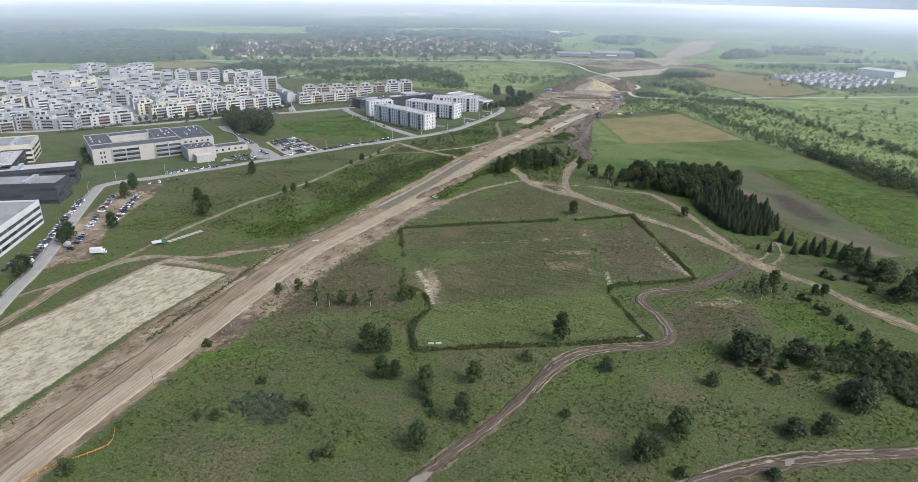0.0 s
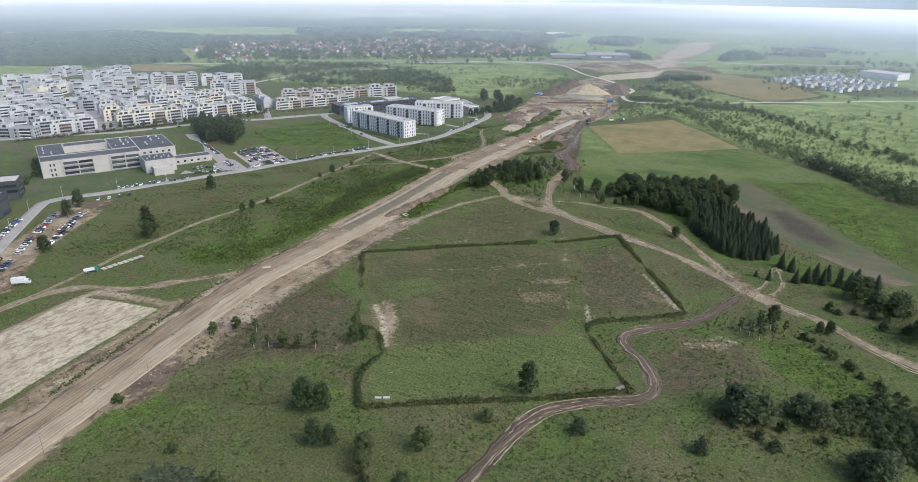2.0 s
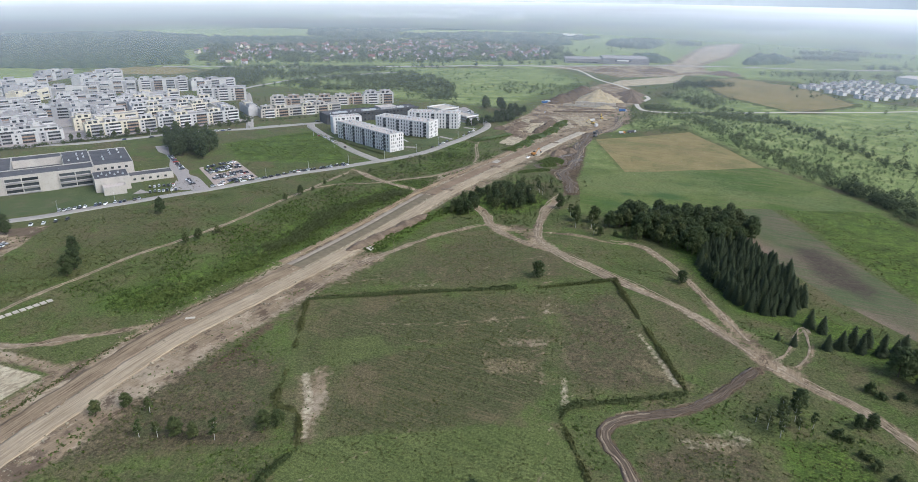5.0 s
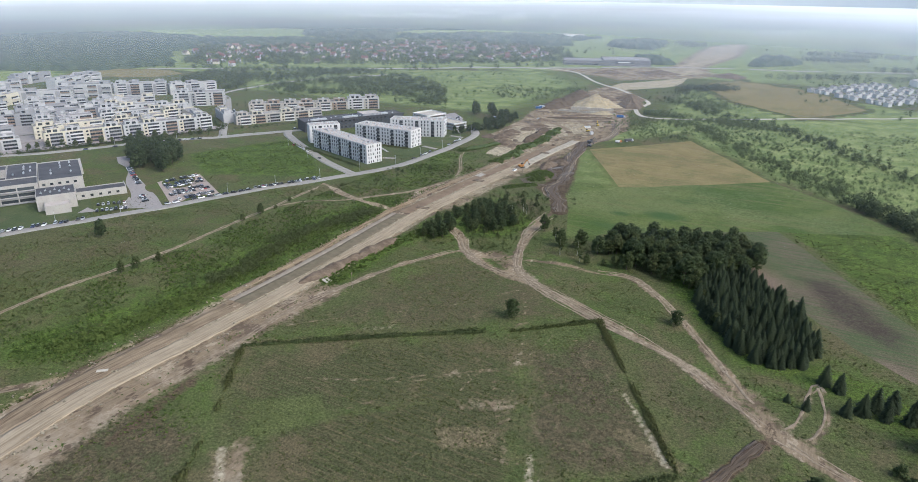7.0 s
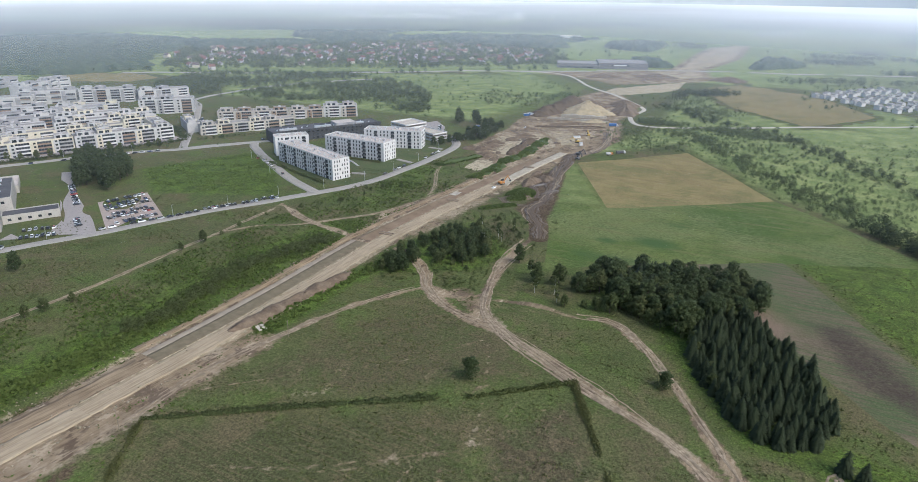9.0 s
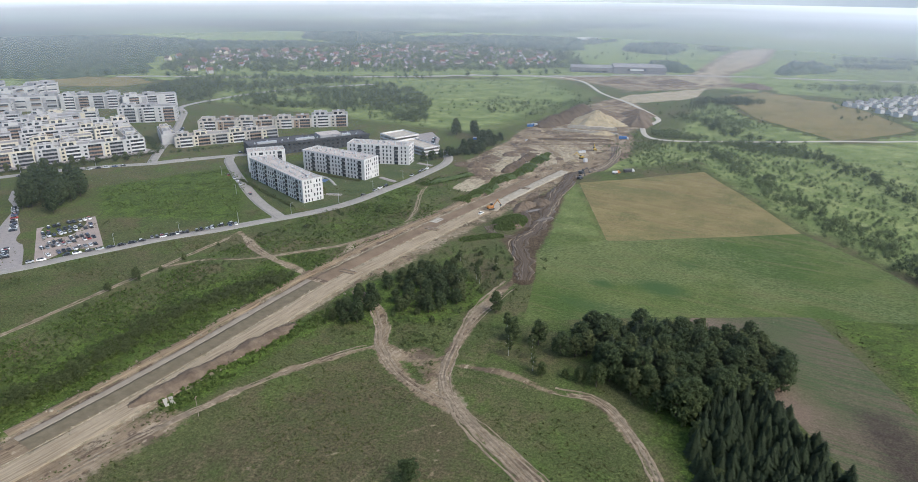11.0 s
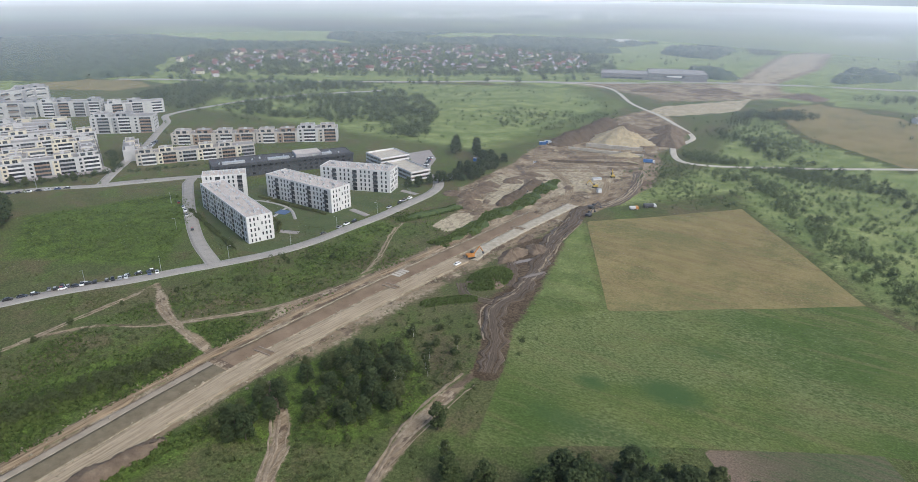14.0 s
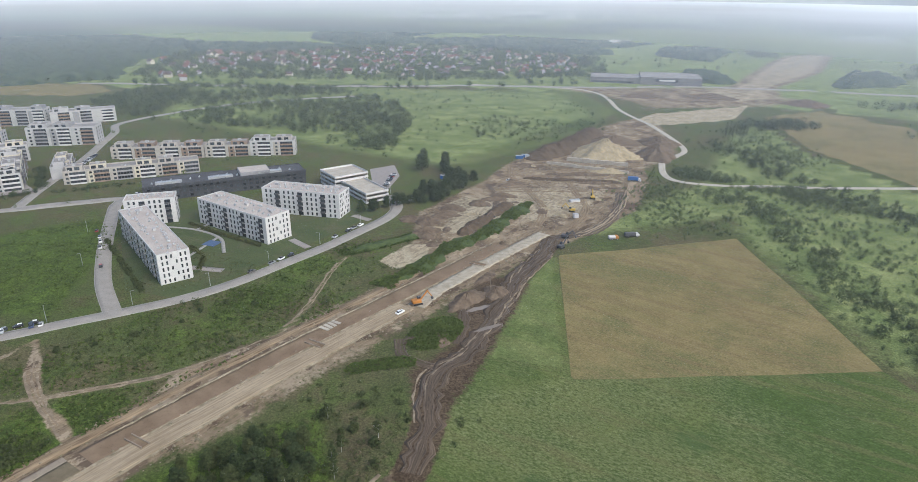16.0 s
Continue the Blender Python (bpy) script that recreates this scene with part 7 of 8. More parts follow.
for k in range(44):
    a, r = g.uniform(-0.80, -0.12), g.uniform(2500, 3400)
    far_shed(-47 + r * math.sin(a), 411 + r * math.cos(a), g.uniform(0, 90), g.uniform(30, 60), 14, g.uniform(12, 22), M_ROOFLIGHT, "white apartment block far off in the haze")

# woods and tree rows of the distance
X, Y = scatter(7500, -1260, -440, 940, 1630, 83)
k = (inside(X, Y, VILLAGE) > -25)
X, Y = X[k], Y[k]
H2 = np.array(HOUSES)
clear = np.array([np.min((H2[:, 0] - x) ** 2 + (H2[:, 1] - y) ** 2) > 42 for x, y in zip(X, Y)])
far_wood("village_trees", X[clear], Y[clear], 7.5, M_LEAF_DARK, "leafy garden trees among the village houses", 84, 40, 0.42)


def canopy(outline, label, seed, gap=5.0, top=11.0):
    """A closed wood seen from afar: a roof of rounded crowns that falls to the ground at its edge."""
    g = np.random.default_rng(seed)
    p = np.array(outline, dtype=float)
    xs, ys = np.arange(p[:, 0].min() - 20, p[:, 0].max() + 20, gap), np.arange(p[:, 1].min() - 20, p[:, 1].max() + 20, gap)
    X, Y = np.meshgrid(xs, ys)
    cell = 2.0 * gap
    r, c = (np.array((Y - ys[0]) / cell, dtype=int), np.array((X - xs[0]) / cell, dtype=int))
    ox, oy, tall = g.uniform(-0.3, 0.3, (r.max() + 3, c.max() + 3)), g.uniform(-0.3, 0.3, (r.max() + 3, c.max() + 3)), g.uniform(0.35, 1.5, (r.max() + 3, c.max() + 3))
    Z = np.zeros(X.shape)
    for a in (-1, 0, 1):
        for b in (-1, 0, 1):
            q, w = np.clip(r + a, 0, None), np.clip(c + b, 0, None)
            away = np.hypot((X - xs[0]) / cell - (w + 0.5 + ox[q, w]), (Y - ys[0]) / cell - (q + 0.5 + oy[q, w]))
            Z = np.maximum(Z, tall[q, w] * (1 - 0.75 * away ** 2))
    d = inside(X, Y, outline) + 9 * np.sin(X / 31 + seed) * np.sin(Y / 27) + 6 * np.sin(X / 11 + 2 * seed) * np.sin(Y / 13)
    Z = top * np.clip(Z, 0.35, 1.3) * np.clip(0.55 + d / 14, 0, 1) - 1.5 * (d < -3)
    X, Y = X + g.uniform(-0.25, 0.25, X.shape) * gap, Y + g.uniform(-0.25, 0.25, X.shape) * gap
    nx = X.shape[1]
    i = (np.arange(X.shape[0] - 1)[:, None] * nx + np.arange(nx - 1)[None, :]).ravel()
    F = np.stack([i, i + 1, i + nx + 1, i + nx], -1)
    up = (d.ravel() > -4)
    F = F[up[F].sum(axis=1) >= 1]
    used = np.unique(F)
    back = np.zeros(X.size, dtype=int)
    back[used] = np.arange(len(used))
    V = np.column_stack([X.ravel(), Y.ravel(), Z.ravel()])[used]
    return tagged(new("far_woods", from_arrays("far_woods", V, back[F], M_CANOPY, True)), label, "woods", kind="stuff")


canopy([(-1060, 790), (-1000, 905), (-1190, 1050), (-1235, 1150), (-1380, 1285), (-1640, 1290), (-1760, 1280), (-2080, 1335), (-2300, 1270), (-2300, 700), (-1500, 500)], "wide dark wood behind the estate", 301, 6.5)
canopy([(-1210, 1170), (-1380, 1300), (-1240, 1330), (-1120, 1420), (-1060, 1370)], "dark wood behind the village", 290)
canopy([(-1290, 1560), (-1372, 1650), (-1200, 1760), (-1063, 1680), (-1010, 1560), (-1100, 1520)], "dark wood behind the village", 291)
canopy([(-945, 1700), (-820, 1720), (-690, 1790), (-660, 1900), (-760, 1880), (-930, 1800)], "long dark row of woods behind the village", 292)
canopy([(-2300, 1290), (-2100, 1530), (-1880, 1720), (-1640, 1720), (-1137, 1810), (-1245, 2060), (-2160, 2000), (-2900, 1480)], "dark wood beyond the far fields", 302, 7.0)
canopy([(-1244, 1225), (-1330, 1250), (-1220, 1345), (-1040, 1470), (-1060, 1440)], "strip of wood behind the village", 303)
canopy([(-500, 1728), (-480, 1850), (-380, 1880), (-368, 1680)], "copse in the fields beyond the village", 304)
canopy([(-130, 1470), (-142, 1600), (-84, 1650), (-72, 1520)], "dense dark copse beside the earthworks", 305)
canopy([(-330, 1400), (-352, 1462), (-290, 1480), (-270, 1420)], "dark copse behind the retail hall", 306)
canopy([(-1030, 1640), (-900, 1660), (-640, 1640), (-560, 1680), (-700, 1740), (-960, 1730)], "row of woods behind the village", 307)
g = random.Random(310)
for k in range(15):
    a, r = radians(g.uniform(-62, 12)), g.uniform(1850, 3700)
    x, y = -47 + r * math.sin(a), 411 + r * math.cos(a)
    w, h, q = g.uniform(120, 420), g.uniform(18, 60), -a + radians(g.uniform(-14, 14))
    if -330 < x < -60 and y < 2600:
        continue
    c, s_ = math.cos(q), math.sin(q)
    canopy([(x + u * w * c - v * h * s_, y + u * w * s_ + v * h * c) for u, v in ((-1, -0.6), (-0.4, -1), (0.5, -0.7), (1, 0.2), (0.3, 1), (-0.6, 0.8))], "long dark wood far off in the haze", 311 + k, 9.0)
X, Y = scatter(700, -140, 420, 560, 1500, 89)
k = (np.degrees(np.arctan2(X + 47, Y - 411)) > 8) & thin(X, Y, 91, 70, 0.35) & (inside(X, Y, FAR_FIELD) < -6) & (inside(X, Y, CORN) < -10) & (inside(X, Y, MEADOW) < -6) & (off_line(X, Y, RIGHT_STREET) > 8) & (inside(X, Y, [(-45, 1180), (60, 1080), (135, 1160), (45, 1320)]) < 0)
far_wood("far_scrub", X[k], Y[k], 6.0, M_FAR, "scrub and small trees over the fields", 92)
X, Y = scatter(900, -1000, 500, 1150, 2400, 107)
k = (inside(X, Y, VILLAGE) < -20) & thin(X, Y, 108, 120, 0.4) & (off_line(X, Y, np.array([(-260.0, 1250.0), (-200, 2400)])) > 70) & (Y > 1330 + (X + 400) * 0.4)
far_wood("far_scrub", X[k], Y[k], 8.0, M_FAR, "scattered trees in the far fields", 109)
for n, line in enumerate(([(-50, 1644), (37, 1667)], [(29, 1920), (62, 1867)], [(-83, 1312), (-35, 1344), (33, 1357), (78, 1380), (200, 1450)], [(-345, 1887), (-293, 1830)], [(126, 2183), (175, 2092), (300, 2100)], [(60, 1500), (200, 1560), (400, 1600)], [(-60, 1760), (120, 1780)])):
    belt(line, 90, 12, 10.0, "dark row of trees across the far fields", 160 + n)
for n, (line, deep_) in enumerate((([(-434, 2669), (-127, 2752)], 40), ([(-950, 2569), (-741, 2597), (-531, 2634)], 45), ([(-1087, 2086), (-803, 2199)], 60), ([(-852, 1669), (-734, 1690), (-598, 1899)], 45), ([(-92, 3500), (276, 3381)], 60), ([(-89, 2980), (194, 2636)], 50), ([(150, 2400), (420, 2250), (700, 2100)], 40))):
    canopy([(x, y - deep_) for x, y in line] + [(x + 20, y + deep_) for x, y in reversed(line)], "long dark wood far off in the haze", 340 + n, 8.0)
X, Y = scatter(110, -45, 110, 1080, 1330, 180)
far_wood("village_trees", X, Y, 5.0, M_FAR, "small garden trees among the terraced houses", 181)

# ---- heaps of the earthworks ----


def heap(x, y, rx, ry, h, turn, mat, label, seed, power=1.0):
    g = np.random.default_rng(seed)
    n, m = 56, 18
    a = np.linspace(0, 2 * np.pi, n, endpoint=False)
    wob = 1 + 0.10 * np.sin(a * 3 + seed) + 0.07 * np.sin(a * 7 + 2 * seed) + 0.03 * g.normal(size=n)
    V = [np.array([[0, 0, h * 0.95]])]
    for k in range(1, m + 1):
        f = k / m
        z = h * np.minimum(0.93, 1 - f ** power) + (0.05 * h * g.normal(size=n) + 0.07 * h * np.sin(a * 11 + 5 * f + seed) * np.sin(9 * f + seed)) * (k < m) * (0.4 + 0.6 * (1 - f))
        V.append(np.column_stack([np.cos(a) * rx * f * wob, np.sin(a) * ry * f * wob, z - (0.5 if k == m else 0)]))
    V = np.vstack(V)
    bm = bmesh.new()
    vs = [bm.verts.new(v) for v in V]
    for i in range(n):
        bm.faces.new((vs[0], vs[1 + i], vs[1 + (i + 1) % n]))
    for k in range(m - 1):
        for i in range(n):
            p, q = 1 + k * n + i, 1 + k * n + (i + 1) % n
            bm.faces.new((vs[p], vs[p + n], vs[q + n], vs[q]))
    for f in bm.faces:
        f.smooth = True
    name = "sand_mound" if mat is M_SANDHEAP else "soil_mound"
    ob = new(name, mesh_of(name, bm, mat))
    ob.matrix_basis = pose(x, y, height_at(x, y), 0, 0, turn)
    return tagged(ob, label, "mound", "mounds of the building site")


SOIL, SANDY = "bare brown soil mound on the building site", "large pale sand mound on the building site"
heap(-250, 918, 30, 19, 15.0, 12, M_SANDHEAP, SANDY, 1, 0.9)
for x, y, rx, ry, h, turn, s in ((-262, 965, 26, 16, 7, 30, 3), (-214, 944, 17, 26, 10, 10, 4), (-226, 985, 20, 16, 8, 0, 5), (-194, 630, 6, 13, 4.0, 0, 6), (-188, 645, 6, 8, 2.8, 30, 7),
                                 (-262, 688, 11, 6, 3.2, 70, 11), (-270, 716, 12, 6, 3.0, 80, 12), (-272, 702, 9, 7, 3.2, 8, 13),
                                 (-282, 700, 9, 6, 2.6, 20, 14), (-273, 731, 9, 6, 3.0, 12, 15), (-264, 748, 8, 6, 2.8, 0, 26), (-261, 772, 10, 5, 2.6, 20, 27), (-258, 683, 7, 6, 3.0, 0, 28), (-262, 762, 9, 5, 1.8, 40, 16), (-270, 800, 12, 4, 1.6, 60, 17), (-240, 852, 24, 4, 2.2, 32, 18), (-222, 838, 16, 3, 1.6, 32, 19),
                                 (-200, 656, 3, 9, 1.4, 0, 20), (-188, 598, 9.5, 15, 3.9, 0, 21), (-330, 1230, 30, 16, 6, 30, 22), (-255, 1268, 34, 14, 6, 20, 23), (-150, 1290, 30, 18, 7, 10, 24)):
    heap(x, y, rx, ry, h, turn, M_SOILHEAP, SOIL, s, 1.1)
heap(-225, 872, 14, 5, 3.5, 30, M_SANDHEAP, "low pale sand mound on the building site", 31)
heap(-215, 850, 7, 4, 2.2, 30, M_SANDHEAP, "low pale sand mound on the building site", 32)

g = random.Random(33)
for k in range(34):
    x, y = g.uniform(-292, -200), g.uniform(670, 880)
    if inside(np.array([x]), np.array([y]), SITE)[0] > 8:
        heap(x, y, g.uniform(2, 6), g.uniform(1.6, 3.5), g.uniform(0.6, 1.6), g.uniform(0, 180), M_SOILHEAP if g.random() < 0.6 else M_SANDHEAP, "small mound of spoil on the building site", 200 + k)

for k, (x0, y0, x1, y1, h, d) in enumerate(((-268, 884, -220, 895, 2.6, 2.0), (-277, 866, -212, 876, 1.6, 1.2))):
    wall = thing("retaining_wall", pose(x0, y0, 0, 0, 0, math.degrees(math.atan2(y1 - y0, x1 - x0))), "pale concrete retaining wall of the trench", "wall", "concrete walls of the building site")
    L = math.hypot(x1 - x0, y1 - y0)
    for q in range(8):
        bm = box(bmesh.new(), L * q / 8 + 0.08, L * (q + 1) / 8 - 0.08, 0, d, -0.5, h + 0.25 * (q % 3), 0, 0.06)
        part("panel", bm, M_CONCRETE, wall)

# puddles
for x, y, rx, ry in ((-185, 626, 1.6, 6), (-172, 614, 1.2, 7), (-78, 131, 1.5, 4.5), (-38, 246, 1.2, 3.5), (20, 191, 1.0, 2.4)):
    bm = bmesh.new()
    n = 22
    vs = [bm.verts.new((rx * math.cos(2 * math.pi * k / n) * (1 + 0.2 * math.sin(k * 1.7)), ry * math.sin(2 * math.pi * k / n) * (1 + 0.15 * math.cos(k * 2.3)), 0)) for k in range(n)]
    bm.faces.new(vs)
    ob = new("puddle", mesh_of("puddle", bm, M_WATER))
    ob.matrix_basis = pose(x, y, height_at(x, y) + (0.2 if rx < 2.4 else 0.12), 0, 0, -25)
    tagged(ob, "shallow brown puddle in the mud", "puddle", kind="structure")


# ---- vehicles ----
def loft(bm, sections, slot=0):
    """Skins a closed body over cross sections (x, half width, low, high)."""
    rings = []
    for x, w, z0, z1 in sections:
        b = 0.12 * (z1 - z0)
        rings.append([bm.verts.new(v) for v in ((x, -w, z0), (x, -w, z1 - b), (x, -w * 0.88, z1), (x, w * 0.88, z1), (x, w, z1 - b), (x, w, z0))])
    for a, b in zip(rings[:-1], rings[1:]):
        for i in range(6):
            f = bm.faces.new((a[i], a[(i + 1) % 6], b[(i + 1) % 6], b[i]))
            f.material_index = slot
    for r in (rings[0], rings[-1]):
        f = bm.faces.new(r)
        f.material_index = slot
    bmesh.ops.recalc_face_normals(bm, faces=bm.faces)
    return bm


def wheel_mesh(r, w):
    bm = bmesh.new()
    rod(bm, (0, -w / 2, r), (0, w / 2, r), r, r, 10, 0)
    rod(bm, (0, -w / 2 - 0.01, r), (0, w / 2 + 0.01, r), r * 0.55, r * 0.55, 8, 1)
    return mesh_of("wheel", bm, M_TYRE, M_METAL)


WHEEL = wheel_mesh(0.32, 0.2)
WHEEL_BIG = wheel_mesh(0.5, 0.32)
SALOON = mesh_of("body", loft(bmesh.new(), ((-2.2, 0.75, 0.35, 0.85), (-2.1, 0.85, 0.25, 0.95), (-0.9, 0.88, 0.22, 0.98), (0.9, 0.88, 0.22, 0.98), (1.9, 0.85, 0.25, 0.86), (2.2, 0.72, 0.35, 0.7))), M_CAR)
CABIN = mesh_of("cabin", loft(loft(bmesh.new(), ((-1.75, 0.72, 0.94, 1.0), (-1.1, 0.68, 0.94, 1.40), (0.3, 0.68, 0.94, 1.42), (1.1, 0.74, 0.94, 1.0)), 1), ((-1.15, 0.6, 1.38, 1.45), (0.3, 0.6, 1.40, 1.47)), 0), M_CAR, M_GLASS)
HATCH = mesh_of("body", loft(bmesh.new(), ((-1.95, 0.78, 0.35, 0.9), (-1.85, 0.84, 0.25, 1.0), (0.6, 0.85, 0.22, 1.0), (1.6, 0.82, 0.25, 0.88), (1.9, 0.7, 0.35, 0.7))), M_CAR)
HCABIN = mesh_of("cabin", loft(loft(bmesh.new(), ((-1.85, 0.72, 0.98, 1.1), (-1.5, 0.7, 0.98, 1.48), (0.1, 0.7, 0.98, 1.5), (1.0, 0.76, 0.98, 1.02)), 1), ((-1.5, 0.62, 1.46, 1.53), (0.1, 0.62, 1.48, 1.55)), 0), M_CAR, M_GLASS)


def car_kind(body, cabin, label):
    def make(m):
        c = thing("car", m, label, "car", "parked cars")
        part("body", body, None, c)
        part("cabin", cabin, None, c, "dark glazed cabin")
        for x in (-1.3, 1.3):
            for y in (-0.76, 0.76):
                mounted("wheel", WHEEL, c, x, y, 0)
        return c
    return make


CAR_KINDS = [car_kind(SALOON, CABIN, "parked saloon car with a glazed cabin"), car_kind(HATCH, HCABIN, "parked hatchback car with a short tail")]
CAR_FIRST = {}


def park(x, y, turn, lift=0.1):
    k = rnd.randrange(2)
    m = pose(x, y, height_at(x, y) + lift, 0, 0, turn)
    if k in CAR_FIRST:
        return copy_thing(CAR_FIRST[k], m)
    CAR_FIRST[k] = CAR_KINDS[k](m)
    return CAR_FIRST[k]


def row_of_cars(p, q, gap, turn, keep=0.9, lift=0.1):
    """Cars side by side or nose to tail from p to q, turned from the row's own direction."""
    d = np.array(q, dtype=float) - p
    n = int(np.linalg.norm(d) / gap)
    a = math.degrees(math.atan2(d[1], d[0]))
    for k in range(n):
        if rnd.random() < keep:
            c = np.array(p) + d * (k + 0.5) / n
            park(c[0] + rnd.uniform(-0.3, 0.3), c[1] + rnd.uniform(-0.3, 0.3), a + turn + rnd.uniform(-4, 4) + rnd.choice((0, 180)), lift)


row_of_cars((-373, 408), (-330, 508), 5.2, 0, 0.85)
row_of_cars((-413, 322), (-390, 366), 2.9, 70, 0.9)
row_of_cars((-402, 298), (-392, 318), 2.9, 70, 0.8)
row_of_cars((-340, 176), (-408, 252), 2.8, 75, 0.9)
row_of_cars((-352, 178), (-332, 155), 5.5, 0, 0.8)
row_of_cars((-330, 190), (-398, 268), 2.8, 75, 0.75)
row_of_cars((-384, 276), (-366, 250), 2.9, 80, 0.9)
row_of_cars((-372, 262), (-352, 232), 2.9, 80, 0.7)
row_of_cars((-352, 190), (-400, 243), 6.0, 0, 0.8)
row_of_cars((-398, 377), (-386, 392), 2.7, 90, 0.9)
row_of_cars((-408, 384), (-397, 399), 2.7, 90, 0.9)
row_of_cars((-424, 428), (-470, 452), 2.7, 90, 0.8)
row_of_cars((-388, 406), (-402, 413), 2.7, 90, 0.9)
for f in (0.09, 0.31, 0.42, 0.64, 0.75, 0.93):
    p0 = (-371 - 49 * f, 412 + 27 * f)
    p1 = (-363 - 49 * f, 445 + 25 * f)
    row_of_cars((p0[0] * 0.93 + p1[0] * 0.07, p0[1] * 0.93 + p1[1] * 0.07), (p0[0] * 0.07 + p1[0] * 0.93, p0[1] * 0.07 + p1[1] * 0.93), 2.6, 90, 0.85)
row_of_cars((-410, 576), (-338, 538), 9.0, 0, 0.55)
row_of_cars((-299, 590), (-299, 622), 5.5, 0, 0.85)
row_of_cars((-299, 648), (-300, 676), 5.5, 0, 0.7)
row_of_cars((-505, 552), (-560, 470), 5.5, 0, 0.7)
row_of_cars((-545, 622), (-590, 668), 3.2, 80, 0.8)
row_of_cars((-470, 622), (-430, 672), 6.5, 0, 0.6)
row_of_cars((-340, 742), (-356, 770), 3.0, 80, 0.7)
row_of_cars((-315, 724), (-306, 716), 3.0, 80, 0.9)


def lorry(x, y, turn, cab, load, label, long=6.0, high=2.6, name="lorry"):
    c = thing(name, pose(x, y, height_at(x, y) + 0.12, 0, 0, turn), label, name)
    bm = loft(bmesh.new(), ((long / 2, 1.15, 0.5, 2.4), (long / 2 + 1.2, 1.15, 0.5, 2.5), (long / 2 + 1.9, 1.1, 0.5, 1.7)))
    part("cab", bm, cab, c)
    bm = box(bmesh.new(), long / 2 + 1.25, long / 2 + 1.85, -1.0, 1.0, 1.6, 2.3, 0, 0.1)
    part("windscreen", bm, M_GLASS, c)
    bm = box(bmesh.new(), -long / 2, long / 2 - 0.1, -1.2, 1.2, 0.95, 0.95 + high, 0, 0.08)
    part("load_body", bm, load, c)
    bm = box(bmesh.new(), -long / 2, long / 2 + 1.2, -0.5, 0.5, 0.5, 0.9)
    part("chassis", bm, M_DARKMETAL, c)
    for xx in (-long / 2 + 1.0, -long / 2 + 2.1, long / 2 + 0.9):
        for yy in (-1.0, 1.0):
            mounted("wheel", WHEEL_BIG, c, xx, yy, 0)
    return c


lorry(-316, 197, 40, M_WHITE, M_WHITE, "white box lorry on the dirt yard")
lorry(-170, 742, 40, M_ORANGE, M_WHITE, "white and orange works truck beside the crop", 4.0, 1.2)
lorry(-163, 752, 40, M_WHITE, M_DARKMETAL, "white tipper lorry with a dark body", 6.5, 1.6)
lorry(-202, 859, 20, M_WHITE, M_BLUE, "white and blue lorry on the building site", 7.5, 2.4)
lorry(-352, 205, 130, M_YELLOW, M_YELLOW, "yellow van parked on the dirt yard", 2.4, 1.4, "van")
lorry(-340, 196, 125, M_WHITE, M_METAL, "grey van parked on the dirt yard", 2.6, 1.4, "van")
lorry(-334, 172, 125, M_WHITE, M_WHITE, "white van parked in the row", 2.6, 1.4, "van")
lorry(-300, 222, 60, plain("green_paint", (0.03, 0.14, 0.09), (0.05, 0.18, 0.12)), M_WHITE, "green and white lorry beside stacked slabs", 5.0, 1.0)


def excavator(x, y, turn, paint, label, s=1.0):
    c = thing("excavator", pose(x, y, height_at(x, y) + 0.1, 0, 0, turn), label, "excavator", "machines on the building site")
    for side in (-1, 1):
        bm = bmesh.new()
        box(bm, -1.9 * s, 1.9 * s, (side * 1.2 - 0.3) * s, (side * 1.2 + 0.3) * s, 0, 0.8 * s, 0, 0.25 * s)
        part("crawler", bm, M_TYRE, c)
    bm = box(bmesh.new(), -2.2 * s, 1.4 * s, -1.3 * s, 1.3 * s, 0.95 * s, 2.1 * s, 0, 0.15 * s)
    box(bm, -0.4 * s, 0.4 * s, -0.4 * s, 0.4 * s, 0.6 * s, 1.0 * s)
    part("house", bm, paint, c)
    bm = box(bmesh.new(), 0.2 * s, 1.6 * s, 0.3 * s, 1.3 * s, 2.1 * s, 3.1 * s, 0, 0.1 * s)
    part("cab", bm, M_GLASS, c)
    bm = rod(bmesh.new(), (1.2 * s, -0.2 * s, 1.8 * s), (4.2 * s, -0.2 * s, 5.2 * s), 0.35 * s, 0.3 * s, 6)
    part("boom", bm, paint, c)
    bm = rod(bmesh.new(), (4.1 * s, -0.2 * s, 5.3 * s), (6.2 * s, -0.2 * s, 2.4 * s), 0.28 * s, 0.2 * s, 6)
    part("stick", bm, paint, c)
    bm = bmesh.new()
    box(bm, 5.8 * s, 6.7 * s, -0.8 * s, 0.4 * s, 1.3 * s, 2.4 * s, 0, 0.2 * s)
    part("bucket", bm, M_DARKMETAL, c)
    return c


excavator(-210, 614, 60, M_ORANGE, "orange crawler excavator with a raised boom", 1.15)
excavator(-209, 803, 120, M_YELLOW, "yellow crawler excavator on the building site")
excavator(-209, 771, 200, M_YELLOW, "yellow crawler excavator on the building site")
excavator(-192, 727, 10, M_DARKMETAL, "dark machine beside the crop field")
excavator(-187, 712, 80, M_DARKMETAL, "dark machine beside the crop field")
